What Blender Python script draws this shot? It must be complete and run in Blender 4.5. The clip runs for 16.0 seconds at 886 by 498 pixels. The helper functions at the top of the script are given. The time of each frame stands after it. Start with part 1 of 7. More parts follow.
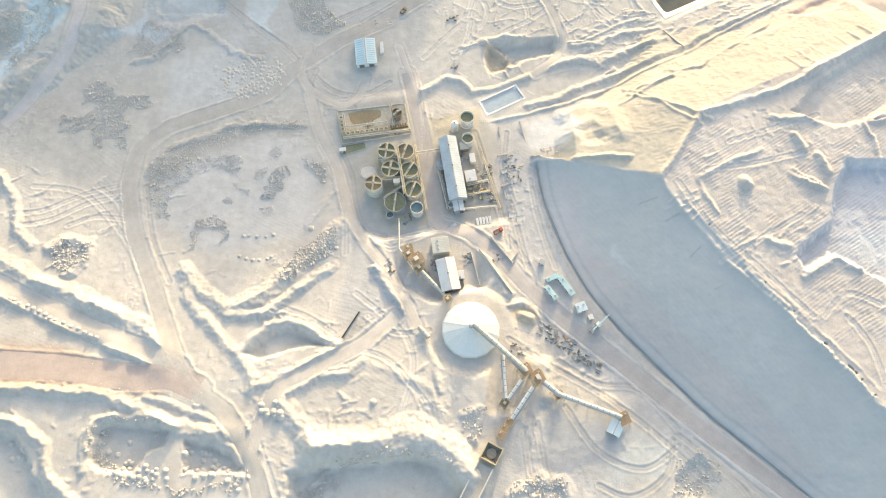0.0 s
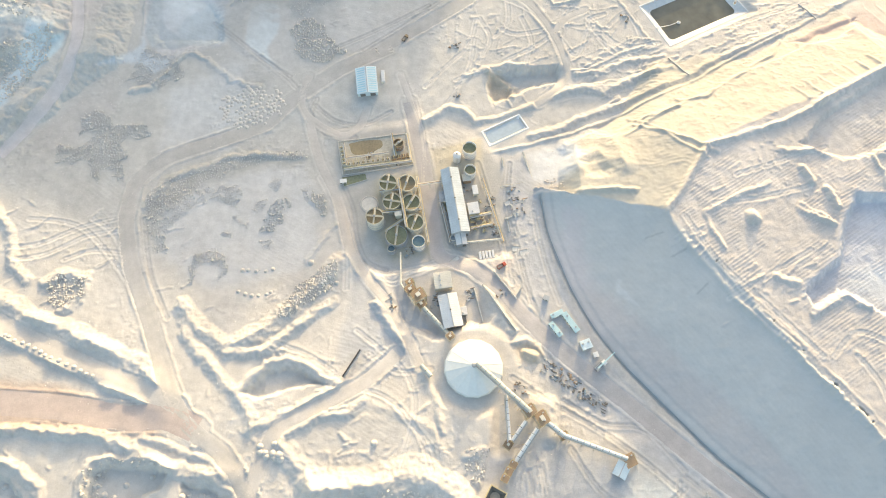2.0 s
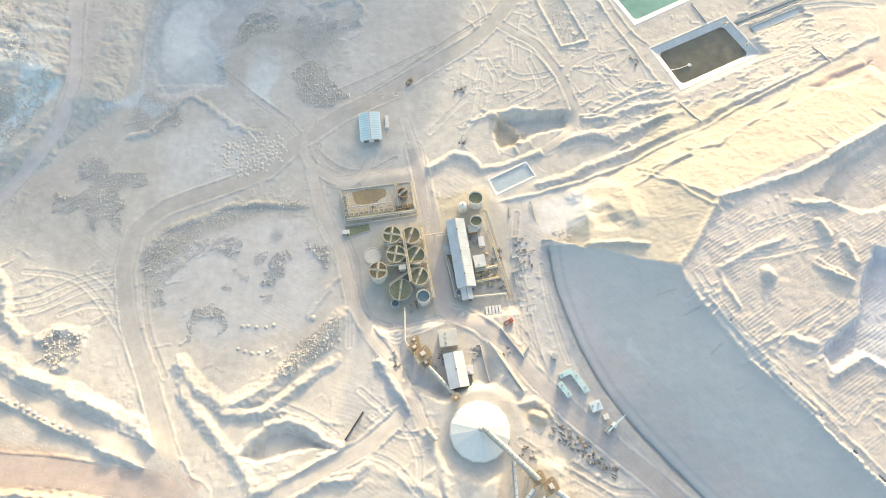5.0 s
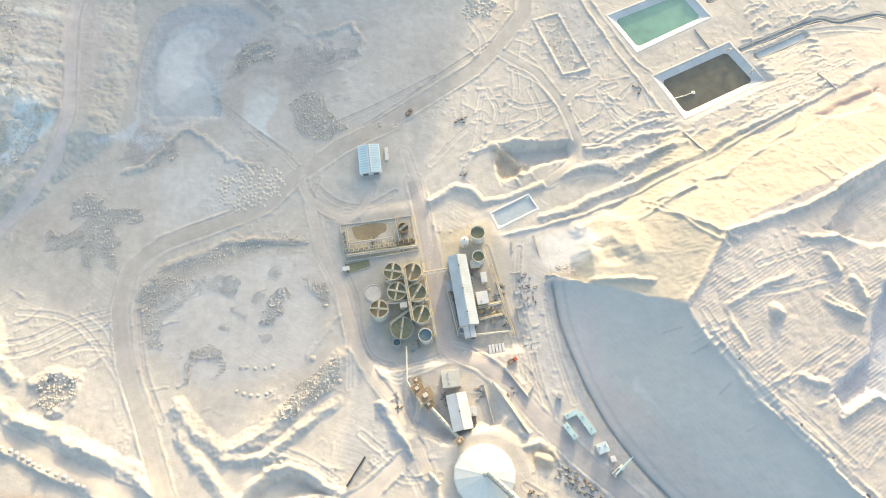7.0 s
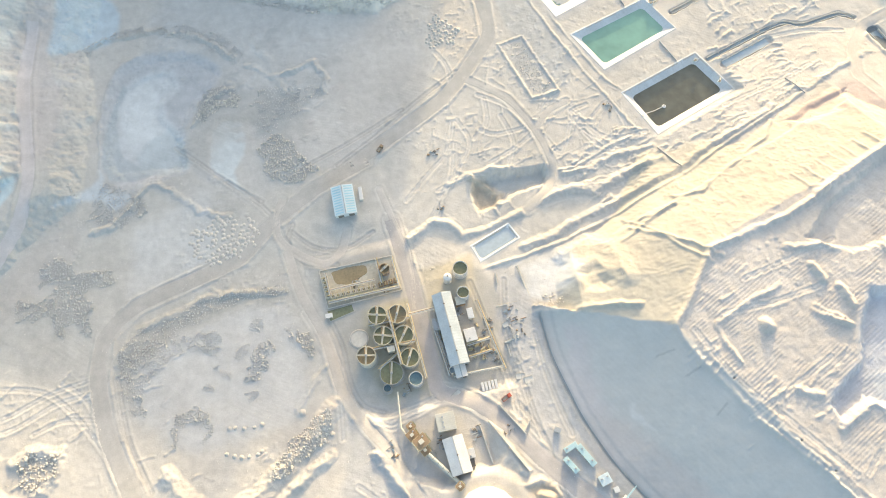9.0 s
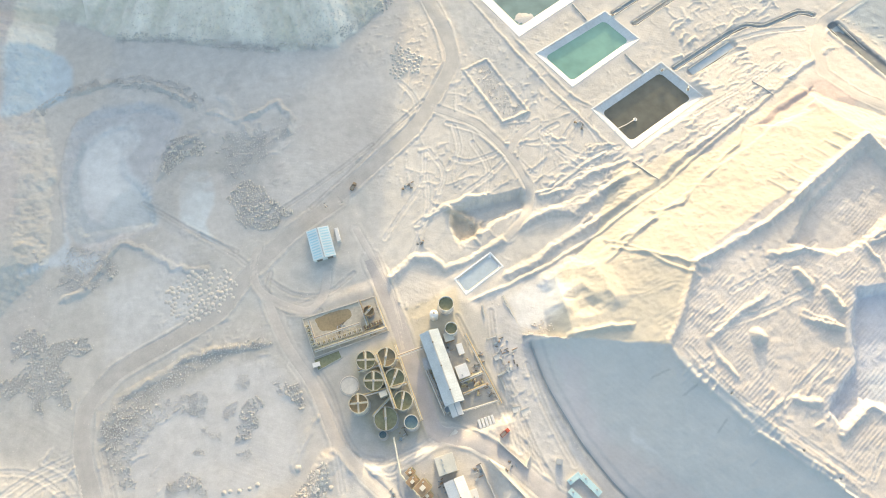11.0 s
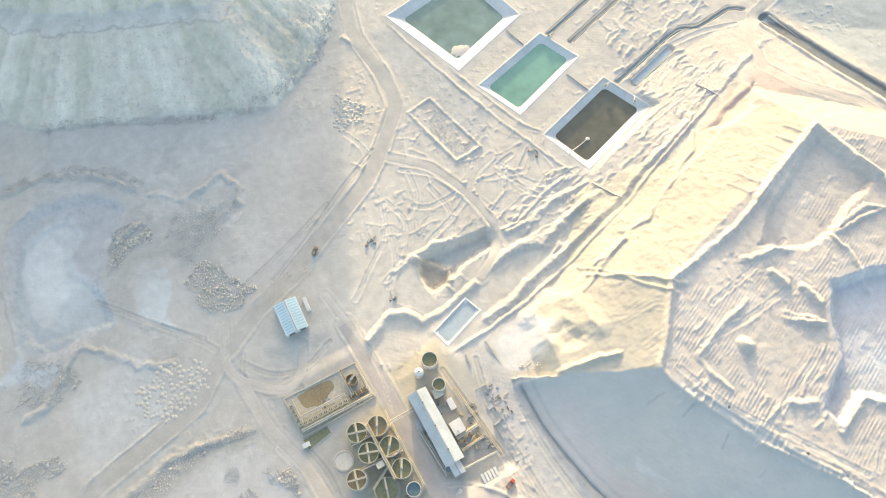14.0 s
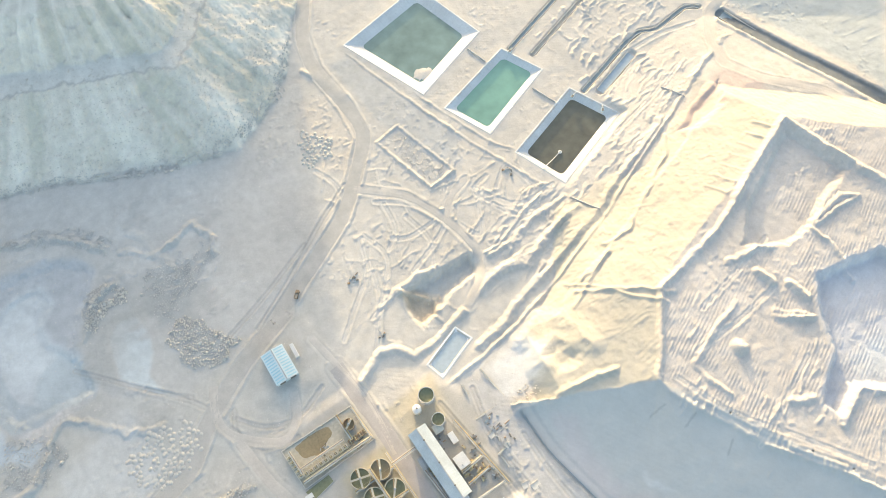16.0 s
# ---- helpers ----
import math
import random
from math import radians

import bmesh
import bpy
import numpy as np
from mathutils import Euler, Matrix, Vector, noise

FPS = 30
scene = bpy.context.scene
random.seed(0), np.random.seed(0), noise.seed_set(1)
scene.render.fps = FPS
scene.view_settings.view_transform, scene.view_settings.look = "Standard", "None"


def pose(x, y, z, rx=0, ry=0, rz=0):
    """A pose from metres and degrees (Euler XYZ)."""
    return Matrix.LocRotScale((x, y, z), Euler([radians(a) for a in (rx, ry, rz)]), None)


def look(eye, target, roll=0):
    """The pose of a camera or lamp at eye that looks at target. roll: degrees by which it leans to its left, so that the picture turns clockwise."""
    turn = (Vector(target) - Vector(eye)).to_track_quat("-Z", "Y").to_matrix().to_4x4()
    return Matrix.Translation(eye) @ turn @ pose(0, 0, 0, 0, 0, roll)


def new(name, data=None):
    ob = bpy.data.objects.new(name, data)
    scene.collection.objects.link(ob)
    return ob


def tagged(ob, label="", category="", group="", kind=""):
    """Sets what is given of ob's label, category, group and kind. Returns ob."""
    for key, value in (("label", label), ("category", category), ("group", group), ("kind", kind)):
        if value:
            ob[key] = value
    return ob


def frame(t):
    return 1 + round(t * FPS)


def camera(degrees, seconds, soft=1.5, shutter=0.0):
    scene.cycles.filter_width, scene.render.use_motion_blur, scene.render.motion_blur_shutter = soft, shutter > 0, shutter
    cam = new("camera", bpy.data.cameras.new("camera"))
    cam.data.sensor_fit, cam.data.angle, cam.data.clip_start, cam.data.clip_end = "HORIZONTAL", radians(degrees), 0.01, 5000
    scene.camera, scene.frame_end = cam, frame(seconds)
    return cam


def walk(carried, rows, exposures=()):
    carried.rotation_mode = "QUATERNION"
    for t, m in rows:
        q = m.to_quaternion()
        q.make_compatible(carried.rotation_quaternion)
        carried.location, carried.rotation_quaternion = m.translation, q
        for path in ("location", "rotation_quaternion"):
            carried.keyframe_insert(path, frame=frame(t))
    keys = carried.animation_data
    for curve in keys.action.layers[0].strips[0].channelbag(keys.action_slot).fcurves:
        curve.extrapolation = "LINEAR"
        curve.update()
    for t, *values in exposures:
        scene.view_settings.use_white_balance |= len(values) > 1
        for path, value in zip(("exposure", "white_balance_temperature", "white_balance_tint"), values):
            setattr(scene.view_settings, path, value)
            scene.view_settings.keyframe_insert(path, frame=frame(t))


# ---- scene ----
cam = camera(63.9, 16.0, soft=1.0)
METRES, EYE, TILT, LEAN, TURN = 200.0, 474.0, -69.66, 0.0, 0.0
ROWS = [
    (0.0, 0.0, 0.0, 0.0, -0.0, 0.0, 0.0),
    (0.5, -0.0011, 0.0102, 0.026, 0.01, 0.05, -0.0),
    (1.0, -0.0015, 0.0209, 0.0523, 0.05, 0.14, -0.0),
    (1.5, -0.0039, 0.0312, 0.0809, 0.04, 0.19, 0.0),
    (2.0, -0.0054, 0.0419, 0.1099, 0.06, 0.25, -0.01),
    (2.5, -0.0068, 0.0527, 0.1389, 0.11, 0.3, -0.04),
    (3.0, -0.0087, 0.0635, 0.1684, 0.14, 0.34, -0.05),
    (3.5, -0.0107, 0.0745, 0.1981, 0.15, 0.38, -0.06),
    (4.0, -0.0129, 0.0855, 0.228, 0.18, 0.42, -0.08),
    (6.5, -0.022, 0.1412, 0.3799, 0.31, 0.57, 0.04),
    (7.0, -0.0254, 0.1525, 0.4095, 0.17, 0.62, 0.42),
    (7.5, -0.0264, 0.1641, 0.4408, -0.1, 0.63, 1.26),
    (8.0, -0.027, 0.1748, 0.4697, -0.53, 0.7, 2.53),
    (8.5, -0.0303, 0.1862, 0.5, -1.05, 0.75, 3.86),
    (9.0, -0.0332, 0.1974, 0.5304, -1.55, 0.78, 5.13),
    (11.5, -0.0378, 0.253, 0.6783, -3.74, 0.66, 10.93),
    (12.0, -0.0387, 0.264, 0.7079, -4.0, 0.64, 11.54),
    (12.5, -0.0387, 0.2749, 0.7367, -4.43, 0.58, 12.6),
    (13.0, -0.038, 0.2854, 0.7653, -5.21, 0.44, 14.6),
    (13.5, -0.0378, 0.2961, 0.7953, -6.14, 0.21, 16.86),
    (14.0, -0.0363, 0.3065, 0.8239, -6.98, -0.01, 18.9),
    (14.5, -0.0361, 0.317, 0.8529, -7.73, -0.26, 20.58),
    (15.0, -0.0355, 0.3271, 0.8816, -8.38, -0.49, 22.01),
    (15.5, -0.0351, 0.3374, 0.9096, -9.01, -0.76, 23.32),
    (16.0, -0.0345, 0.3473, 0.9363, -9.63, -1.0, 24.64),
]

walk(cam, [(t, pose(0, 0, EYE, TILT, LEAN, TURN) @ pose(METRES * x, METRES * y, METRES * z, 90 + pitch, roll, yaw)) for t, x, y, z, yaw, pitch, roll in ROWS],
     [(0.0, 1.93, 6750, 10), (16.0, 1.98, 6750, 9)])

# ---- light: a low morning sun over open desert sky ----
SUN_AZ, SUN_EL = 14.0, 9.5
sun_way = Vector((math.sin(radians(SUN_AZ)) * math.cos(radians(SUN_EL)), math.cos(radians(SUN_AZ)) * math.cos(radians(SUN_EL)), math.sin(radians(SUN_EL))))
world = bpy.data.worlds.new("sky")
scene.world = world
world.use_nodes = True
wn = world.node_tree.nodes
sky = wn.new("ShaderNodeTexSky")
sky.sky_type, sky.sun_disc = "NISHITA", False
sky.sun_elevation, sky.sun_rotation = radians(SUN_EL), radians(SUN_AZ)
sky.dust_density, sky.air_density, sky.ozone_density = 3.1, 1.0, 0.82
wn["Background"].inputs["Strength"].default_value = 0.15
world.node_tree.links.new(sky.outputs[0], wn["Background"].inputs["Color"])
sun = new("sun", bpy.data.lights.new("sun", "SUN"))
sun.data.energy, sun.data.angle, sun.data.color = 1.5, radians(0.6), (1.0, 0.82, 0.53)
sun.matrix_world = look(sun_way * 900, (0, 0, 0))


# ---- materials ----
def material(name, base, rough=0.8, metal=0.0, vary=0.25, size=1.0, bump=0.15, tint=None, spots=0.0, per_object=0.0):
    """A worn surface: base colour with broad stains and fine grain, size in metres."""
    m = bpy.data.materials.new(name)
    m.use_nodes = True
    n, l = m.node_tree.nodes, m.node_tree.links
    b = n["Principled BSDF"]
    b.inputs["Roughness"].default_value, b.inputs["Metallic"].default_value = rough, metal
    co = n.new("ShaderNodeTexCoord")
    big, fine = n.new("ShaderNodeTexNoise"), n.new("ShaderNodeTexNoise")
    for t, s, d in ((big, 0.35 / size, 5), (fine, 4.0 / size, 4)):
        t.inputs["Scale"].default_value, t.inputs["Detail"].default_value = s, d
        l.new(co.outputs["Object"], t.inputs["Vector"])
    mixf = n.new("ShaderNodeMath")
    mixf.operation = "MULTIPLY_ADD"
    mixf.inputs[1].default_value = 0.6
    l.new(big.outputs["Fac"], mixf.inputs[0])
    half = n.new("ShaderNodeMath")
    half.operation = "MULTIPLY"
    half.inputs[1].default_value = 0.4
    l.new(fine.outputs["Fac"], half.inputs[0])
    l.new(half.outputs[0], mixf.inputs[2])
    ramp = n.new("ShaderNodeValToRGB")
    lo = tint if tint else tuple(c * (1 - vary) for c in base)
    hi = tuple(min(0.95, c * (1 + 0.6 * vary)) for c in base)
    e = ramp.color_ramp.elements
    e[0].position, e[0].color = 0.33, (*lo, 1)
    e[1].position, e[1].color = 0.66, (*hi, 1)
    l.new(mixf.outputs[0], ramp.inputs["Fac"])
    out = ramp.outputs["Color"]
    if per_object:
        info = n.new("ShaderNodeObjectInfo")
        hsv = n.new("ShaderNodeHueSaturation")
        mr = n.new("ShaderNodeMapRange")
        mr.inputs[3].default_value, mr.inputs[4].default_value = 1 - per_object, 1 + per_object
        l.new(info.outputs["Random"], mr.inputs[0])
        l.new(mr.outputs[0], hsv.inputs["Value"])
        l.new(out, hsv.inputs["Color"])
        out = hsv.outputs["Color"]
    l.new(out, b.inputs["Base Color"])
    if bump:
        bp = n.new("ShaderNodeBump")
        bp.inputs["Strength"].default_value, bp.inputs["Distance"].default_value = bump, 0.1 * size
        l.new(mixf.outputs[0], bp.inputs["Height"])
        l.new(bp.outputs["Normal"], b.inputs["Normal"])
    return m


def soil_material(name, attribute="", base=(0.5, 0.46, 0.41), bump=0.4):
    """Desert soil: the colour of its zones, mottled at three scales, with stony relief."""
    m = bpy.data.materials.new(name)
    m.use_nodes = True
    n, l = m.node_tree.nodes, m.node_tree.links
    b = n["Principled BSDF"]
    b.inputs["Roughness"].default_value = 0.95
    b.inputs["Specular IOR Level"].default_value = 0.15
    co = n.new("ShaderNodeTexCoord")
    if attribute:
        a = n.new("ShaderNodeAttribute")
        a.attribute_name = attribute
        colour = a.outputs["Color"]
    else:
        rgb = n.new("ShaderNodeRGB")
        rgb.outputs[0].default_value = (*base, 1)
        colour = rgb.outputs[0]
    heights = None
    for scale, detail, low, high in ((0.02, 7, 0.90, 1.08), (0.13, 9, 0.90, 1.09), (1.1, 4, 0.95, 1.05)):
        t = n.new("ShaderNodeTexNoise")
        t.inputs["Scale"].default_value, t.inputs["Detail"].default_value, t.inputs["Roughness"].default_value = scale, detail, 0.62
        l.new(co.outputs["Object"], t.inputs["Vector"])
        mr = n.new("ShaderNodeMapRange")
        mr.inputs[1].default_value, mr.inputs[2].default_value, mr.inputs[3].default_value, mr.inputs[4].default_value = 0.3, 0.7, low, high
        l.new(t.outputs["Fac"], mr.inputs[0])
        mul = n.new("ShaderNodeVectorMath")
        mul.operation = "SCALE"
        l.new(colour, mul.inputs[0])
        amount = mr.outputs[0]
        if attribute:
            blend = n.new("ShaderNodeMapRange")
            blend.inputs[3].default_value = 1.0
            l.new(a.outputs["Alpha"], blend.inputs[0])
            l.new(amount, blend.inputs[4])
            amount = blend.outputs[0]
        l.new(amount, mul.inputs["Scale"])
        colour = mul.outputs[0]
        heights = t.outputs["Fac"]
    l.new(colour, b.inputs["Base Color"])
    last = None
    for scale, detail, reach in ((0.30, 8, 0.34), (1.3, 4, 0.30)):
        t = n.new("ShaderNodeTexNoise")
        t.inputs["Scale"].default_value, t.inputs["Detail"].default_value, t.inputs["Roughness"].default_value = scale, detail, 0.68
        l.new(co.outputs["Object"], t.inputs["Vector"])
        bp = n.new("ShaderNodeBump")
        bp.inputs["Strength"].default_value, bp.inputs["Distance"].default_value = bump, reach
        l.new(t.outputs["Fac"], bp.inputs["Height"])
        if last:
            l.new(last.outputs["Normal"], bp.inputs["Normal"])
        last = bp
    l.new(last.outputs["Normal"], b.inputs["Normal"])
    return m


SOIL = soil_material("desert soil", "soil")
ROAD = soil_material("compacted haul road", base=(0.47, 0.445, 0.41), bump=0.2)
TRACK = soil_material("pale wheel track", base=(0.53, 0.495, 0.45), bump=0.25)
ROAD_GREY = soil_material("grey compacted road", base=(0.45, 0.42, 0.40), bump=0.2)
ROCK = soil_material("broken rock", base=(0.60, 0.56, 0.50), bump=0.5)
ROCK_GREY = soil_material("grey broken rock", base=(0.55, 0.53, 0.495), bump=0.5)
ROCK_DARK = soil_material("dark rubble", base=(0.27, 0.26, 0.24), bump=0.6)
LINER = material("white pond liner", (0.58, 0.60, 0.60), 0.55, vary=0.15, size=6, bump=0.1)
LINER_WHITE = material("bright white pond liner", (0.74, 0.74, 0.72), 0.5, vary=0.1, size=4, bump=0.05)
LINER_GREY = material("dusty grey pond liner", (0.50, 0.52, 0.52), 0.6, vary=0.2, size=6, bump=0.1)
GREEN_WATER = material("milky green water", (0.20, 0.36, 0.29), 0.12, vary=0.25, size=40, bump=0.0)
TEAL_WATER = material("silty teal water", (0.21, 0.29, 0.26), 0.12, vary=0.35, size=40, bump=0.0)
DARK_WATER = material("dark olive water", (0.13, 0.125, 0.095), 0.10, vary=0.35, size=30, bump=0.0)
PALE_WATER = material("pale settled slurry", (0.44, 0.50, 0.53), 0.25, vary=0.15, size=10, bump=0.0)
MURKY_WATER = material("murky tank liquor", (0.25, 0.25, 0.145), 0.15, vary=0.35, size=8, bump=0.0)
BLUE_WATER = material("blue-grey process water", (0.16, 0.24, 0.26), 0.12, vary=0.3, size=6, bump=0.0)
BROWN_WATER = material("brown sludge", (0.33, 0.26, 0.15), 0.3, vary=0.3, size=6, bump=0.0)
STEEL_WHITE = material("dusty white steel sheet", (0.74, 0.72, 0.68), 0.5, vary=0.15, size=3, bump=0.05)
STEEL_GREY = material("weathered grey steel sheet", (0.45, 0.46, 0.46), 0.5, 0.2, vary=0.2, size=3, bump=0.05)
STEEL_SLATE = material("slate blue roof sheet", (0.27, 0.33, 0.36), 0.45, vary=0.15, size=4, bump=0.05)
STEEL_BLUE = material("pale blue steel sheet", (0.64, 0.72, 0.73), 0.5, vary=0.12, size=3, bump=0.05)
STEEL_ROOF = material("pale blue-grey roof sheet", (0.50, 0.55, 0.57), 0.45, vary=0.2, size=3, bump=0.05)
STEEL_TEAL = material("pale teal roof sheet", (0.52, 0.68, 0.68), 0.5, vary=0.15, size=3, bump=0.05)
STEEL_DARK = material("dark grimy steel", (0.20, 0.185, 0.16), 0.6, 0.2, vary=0.3, size=2, bump=0.1)
STEEL_CREAM = material("cream tank paint", (0.66, 0.62, 0.52), 0.5, vary=0.15, size=4, bump=0.05)
STEEL_YELLOW = material("dusty yellow structural steel", (0.60, 0.50, 0.29), 0.55, vary=0.25, size=2, bump=0.05)
STEEL_RUST = material("rusty brown steel", (0.34, 0.24, 0.15), 0.7, vary=0.3, size=2, bump=0.1)
STEEL_RED = material("faded red paint", (0.50, 0.10, 0.06), 0.5, vary=0.2, size=1, bump=0.0)
CONCRETE = material("stained concrete", (0.46, 0.44, 0.40), 0.85, vary=0.2, size=5, bump=0.15)
CONCRETE_PALE = material("pale concrete", (0.62, 0.59, 0.53), 0.85, vary=0.18, size=5, bump=0.15)
MEMBRANE = material("pale cream dome cladding", (0.76, 0.76, 0.70), 0.45, vary=0.08, size=8, bump=0.03)
BELT = material("black rubber belt", (0.07, 0.065, 0.06), 0.8, vary=0.3, size=1, bump=0.0)
GLASS_DARK = material("dark window glass", (0.03, 0.035, 0.04), 0.08, vary=0.1, size=1, bump=0.0)
SKYLIGHT = material("blue translucent roof sheet", (0.40, 0.62, 0.68), 0.35, vary=0.1, size=2, bump=0.0)
RUBBER = material("black tyre rubber", (0.03, 0.03, 0.03), 0.8, vary=0.2, size=0.5, bump=0.0)
ORE = soil_material("crushed ore", base=(0.42, 0.36, 0.28), bump=0.5)
FENCE = material("galvanised fence", (0.40, 0.42, 0.42), 0.5, 0.4, vary=0.2, size=1, bump=0.0)

# ---- the ground: one sheet with its heap, dump, pits, banks and roads ----
rng = np.random.default_rng(7)
LATTICE = rng.random((256, 256))


def value_noise(x, y):
    xi, yi = np.floor(x).astype(int), np.floor(y).astype(int)
    u, v = x - xi, y - yi
    u, v = u * u * (3 - 2 * u), v * v * (3 - 2 * v)
    a, b = LATTICE[xi % 256, yi % 256], LATTICE[(xi + 1) % 256, yi % 256]
    c, d = LATTICE[xi % 256, (yi + 1) % 256], LATTICE[(xi + 1) % 256, (yi + 1) % 256]
    return (a * (1 - u) + b * u) * (1 - v) + (c * (1 - u) + d * u) * v


def fbm(x, y, scale, octaves=4, shift=0.0):
    """Noise from -1 to 1, scale in metres."""
    s, a, f = 0.0, 1.0, 1.0 / scale
    for i in range(octaves):
        s = s + a * (2 * value_noise(x * f + shift + 17.3 * i, y * f + shift * 0.7 + 9.1 * i) - 1)
        a, f = a * 0.5, f * 2.03
    return s * 0.6


def spread(low, high, step, far, grow):
    mid = list(np.arange(low, high + step, step))
    out, d, x = [], step, mid[-1]
    while x < far:
        d *= grow
        x += d
        out.append(x)
    inn, d, x = [], step, mid[0]
    while x > -far:
        d *= grow
        x -= d
        inn.append(x)
    return np.array(inn[::-1] + mid + out)


GX, GY = spread(-370, 440, 0.8, 4000, 1.17), spread(-15, 700, 0.8, 4400, 1.17)
X, Y = np.meshgrid(GX, GY)
WX, WY = X + 3.0 * fbm(X, Y, 22, 2, 3.0) + 1.6 * fbm(X, Y, 6, 3, 13.0) + 0.7 * fbm(X, Y, 2.6, 2, 23.0), Y + 3.0 * fbm(X, Y, 22, 2, 41.0) + 1.6 * fbm(X, Y, 6, 3, 53.0) + 0.7 * fbm(X, Y, 2.6, 2, 63.0)


def smooth(a, b, v):
    t = np.clip((v - a) / (b - a), 0, 1)
    return t * t * (3 - 2 * t)


ALL = (slice(None), slice(None))


def window(pts, margin):
    """The part of the grid within margin metres of some points."""
    xs, ys = [p[0] for p in pts], [p[1] for p in pts]
    i0, i1 = np.searchsorted(GX, (min(xs) - margin, max(xs) + margin))
    j0, j1 = np.searchsorted(GY, (min(ys) - margin, max(ys) + margin))
    return (slice(max(0, j0 - 1), j1 + 1), slice(max(0, i0 - 1), i1 + 1))


def line_distance(pts, warp=1.0, w=ALL):
    px, py = X[w] + warp * (WX[w] - X[w]), Y[w] + warp * (WY[w] - Y[w])
    d = np.full(px.shape, 1e9)
    for (ax, ay), (bx, by) in zip(pts, pts[1:]):
        ex, ey = bx - ax, by - ay
        t = np.clip(((px - ax) * ex + (py - ay) * ey) / (ex * ex + ey * ey + 1e-9), 0, 1)
        d = np.minimum(d, (px - ax - t * ex) ** 2 + (py - ay - t * ey) ** 2)
    return np.sqrt(d)


def inside_distance(poly, warp=1.0, w=ALL):
    """Metres inside a closed outline (outside: minus)."""
    px, py = X[w] + warp * (WX[w] - X[w]), Y[w] + warp * (WY[w] - Y[w])
    ins = np.zeros(px.shape, bool)
    for (ax, ay), (bx, by) in zip(poly, poly[1:] + poly[:1]):
        if ay != by:
            ins ^= ((ay > py) != (by > py)) & (px < (bx - ax) * (py - ay) / (by - ay) + ax)
    d = line_distance(poly + poly[:1], warp, w)
    return np.where(ins, d, -d)


BASE = np.interp(Y, [-50, 80, 140, 200, 250, 300, 1000], [20, 16, 10.5, 5, 2, 0, 0])
BASE = BASE + smooth(35, 75, X) * (np.interp(Y, [-50, 50, 90, 140, 200, 250, 300, 1000], [11, 9, 7, 8, 7, 5, 1, 0]) - BASE)
H = BASE.copy()
ROUGH = 0.20 * fbm(X, Y, 14, 3, 5.0) + 0.13 * fbm(X, Y, 4.0, 2, 8.0)
ROUGH = ROUGH + 0.4 * smooth(0.15, 0.6, fbm(X, Y, 3.0, 2, 60.0)) * smooth(-0.1, 0.4, fbm(X, Y, 38, 3, 71.0))
combed = X * 0.45 + Y * 0.9 + 9 * fbm(X, Y, 50, 2, 81.0)
ROUGH = ROUGH + 0.09 * np.abs(np.sin(combed * 1.3)) * smooth(0.0, 0.4, fbm(X, Y, 55, 2, 91.0))
CALM = np.ones(X.shape)
LUMPS = 0.75 * fbm(X, Y, 16, 4, 4.0)
CREAM, GREY, BLUE, TAIL, RED = (0.55, 0.515, 0.465), (0.47, 0.45, 0.42), (0.46, 0.49, 0.50), (0.515, 0.515, 0.495), (0.47, 0.36, 0.29)
SALT, TAN, PINK = (0.68, 0.66, 0.62), (0.53, 0.44, 0.33), (0.52, 0.43, 0.39)
C = np.ones((*X.shape, 3)) * np.array(CREAM)


def stain(mask, colour, w=ALL):
    C[w] += mask[..., None] * (np.array(colour) - C[w])


def patch(poly, colour, soft=4.0, strength=1.0, warp=1.0):
    w = window(poly, soft + 14)
    stain(strength * smooth(-soft, soft, inside_distance(poly, warp, w)), colour, w)


def bank(pts, height, half, warp=1.0, power=0.9):
    half, height = half * (0.74 if half > 9 else 0.58), height * 0.86
    w = window(pts, half + 8)
    t = np.clip(1 - line_distance(pts, warp, w) / half, 0, 1)
    lumpy = np.clip(0.80 + 0.85 * LUMPS[w], 0.15, 1.7)
    H[w] += np.minimum(height * lumpy * t ** (1.0 / power), 0.95 * half * t)


def pit(poly, depth, wall, warp=1.0):
    w = window(poly, 10)
    H[w] -= depth * smooth(0, wall, inside_distance(poly, warp, w))


def level(poly, z, soft, calm=0.25, warp=0.0):
    w = window(poly, soft + 10)
    m = smooth(-soft, 0, inside_distance(poly, warp, w))
    H[w] += m * (z - H[w])
    CALM[w] *= 1 - (1 - calm) * m


def resample(pts, step):
    out = []
    n = len(pts)
    for i in range(n - 1):
        p0, p1, p2, p3 = (Vector(pts[max(0, min(n - 1, k))]) for k in (i - 1, i, i + 1, i + 2))
        m = max(1, int((p2 - p1).length / step))
        for k in range(m):
            t = k / m
            out.append(0.5 * ((2 * p1) + (p2 - p0) * t + (2 * p0 - 5 * p1 + 4 * p2 - p3) * t * t + (3 * p1 - p0 - 3 * p2 + p3) * t ** 3))
    out.append(Vector(pts[-1]))
    return out


def curved(poly):
    """A closed outline with its corners rounded."""
    line = resample(poly[-2:] + poly + poly[:2], 4)
    a, b = Vector(poly[0]), Vector(poly[-1])
    i = min(range(len(line) // 2), key=lambda k: (line[k] - a).length)
    j = max(range(len(line) // 2, len(line)), key=lambda k: -(line[k] - b).length)
    return [tuple(p) for p in line[i:j + 1]]


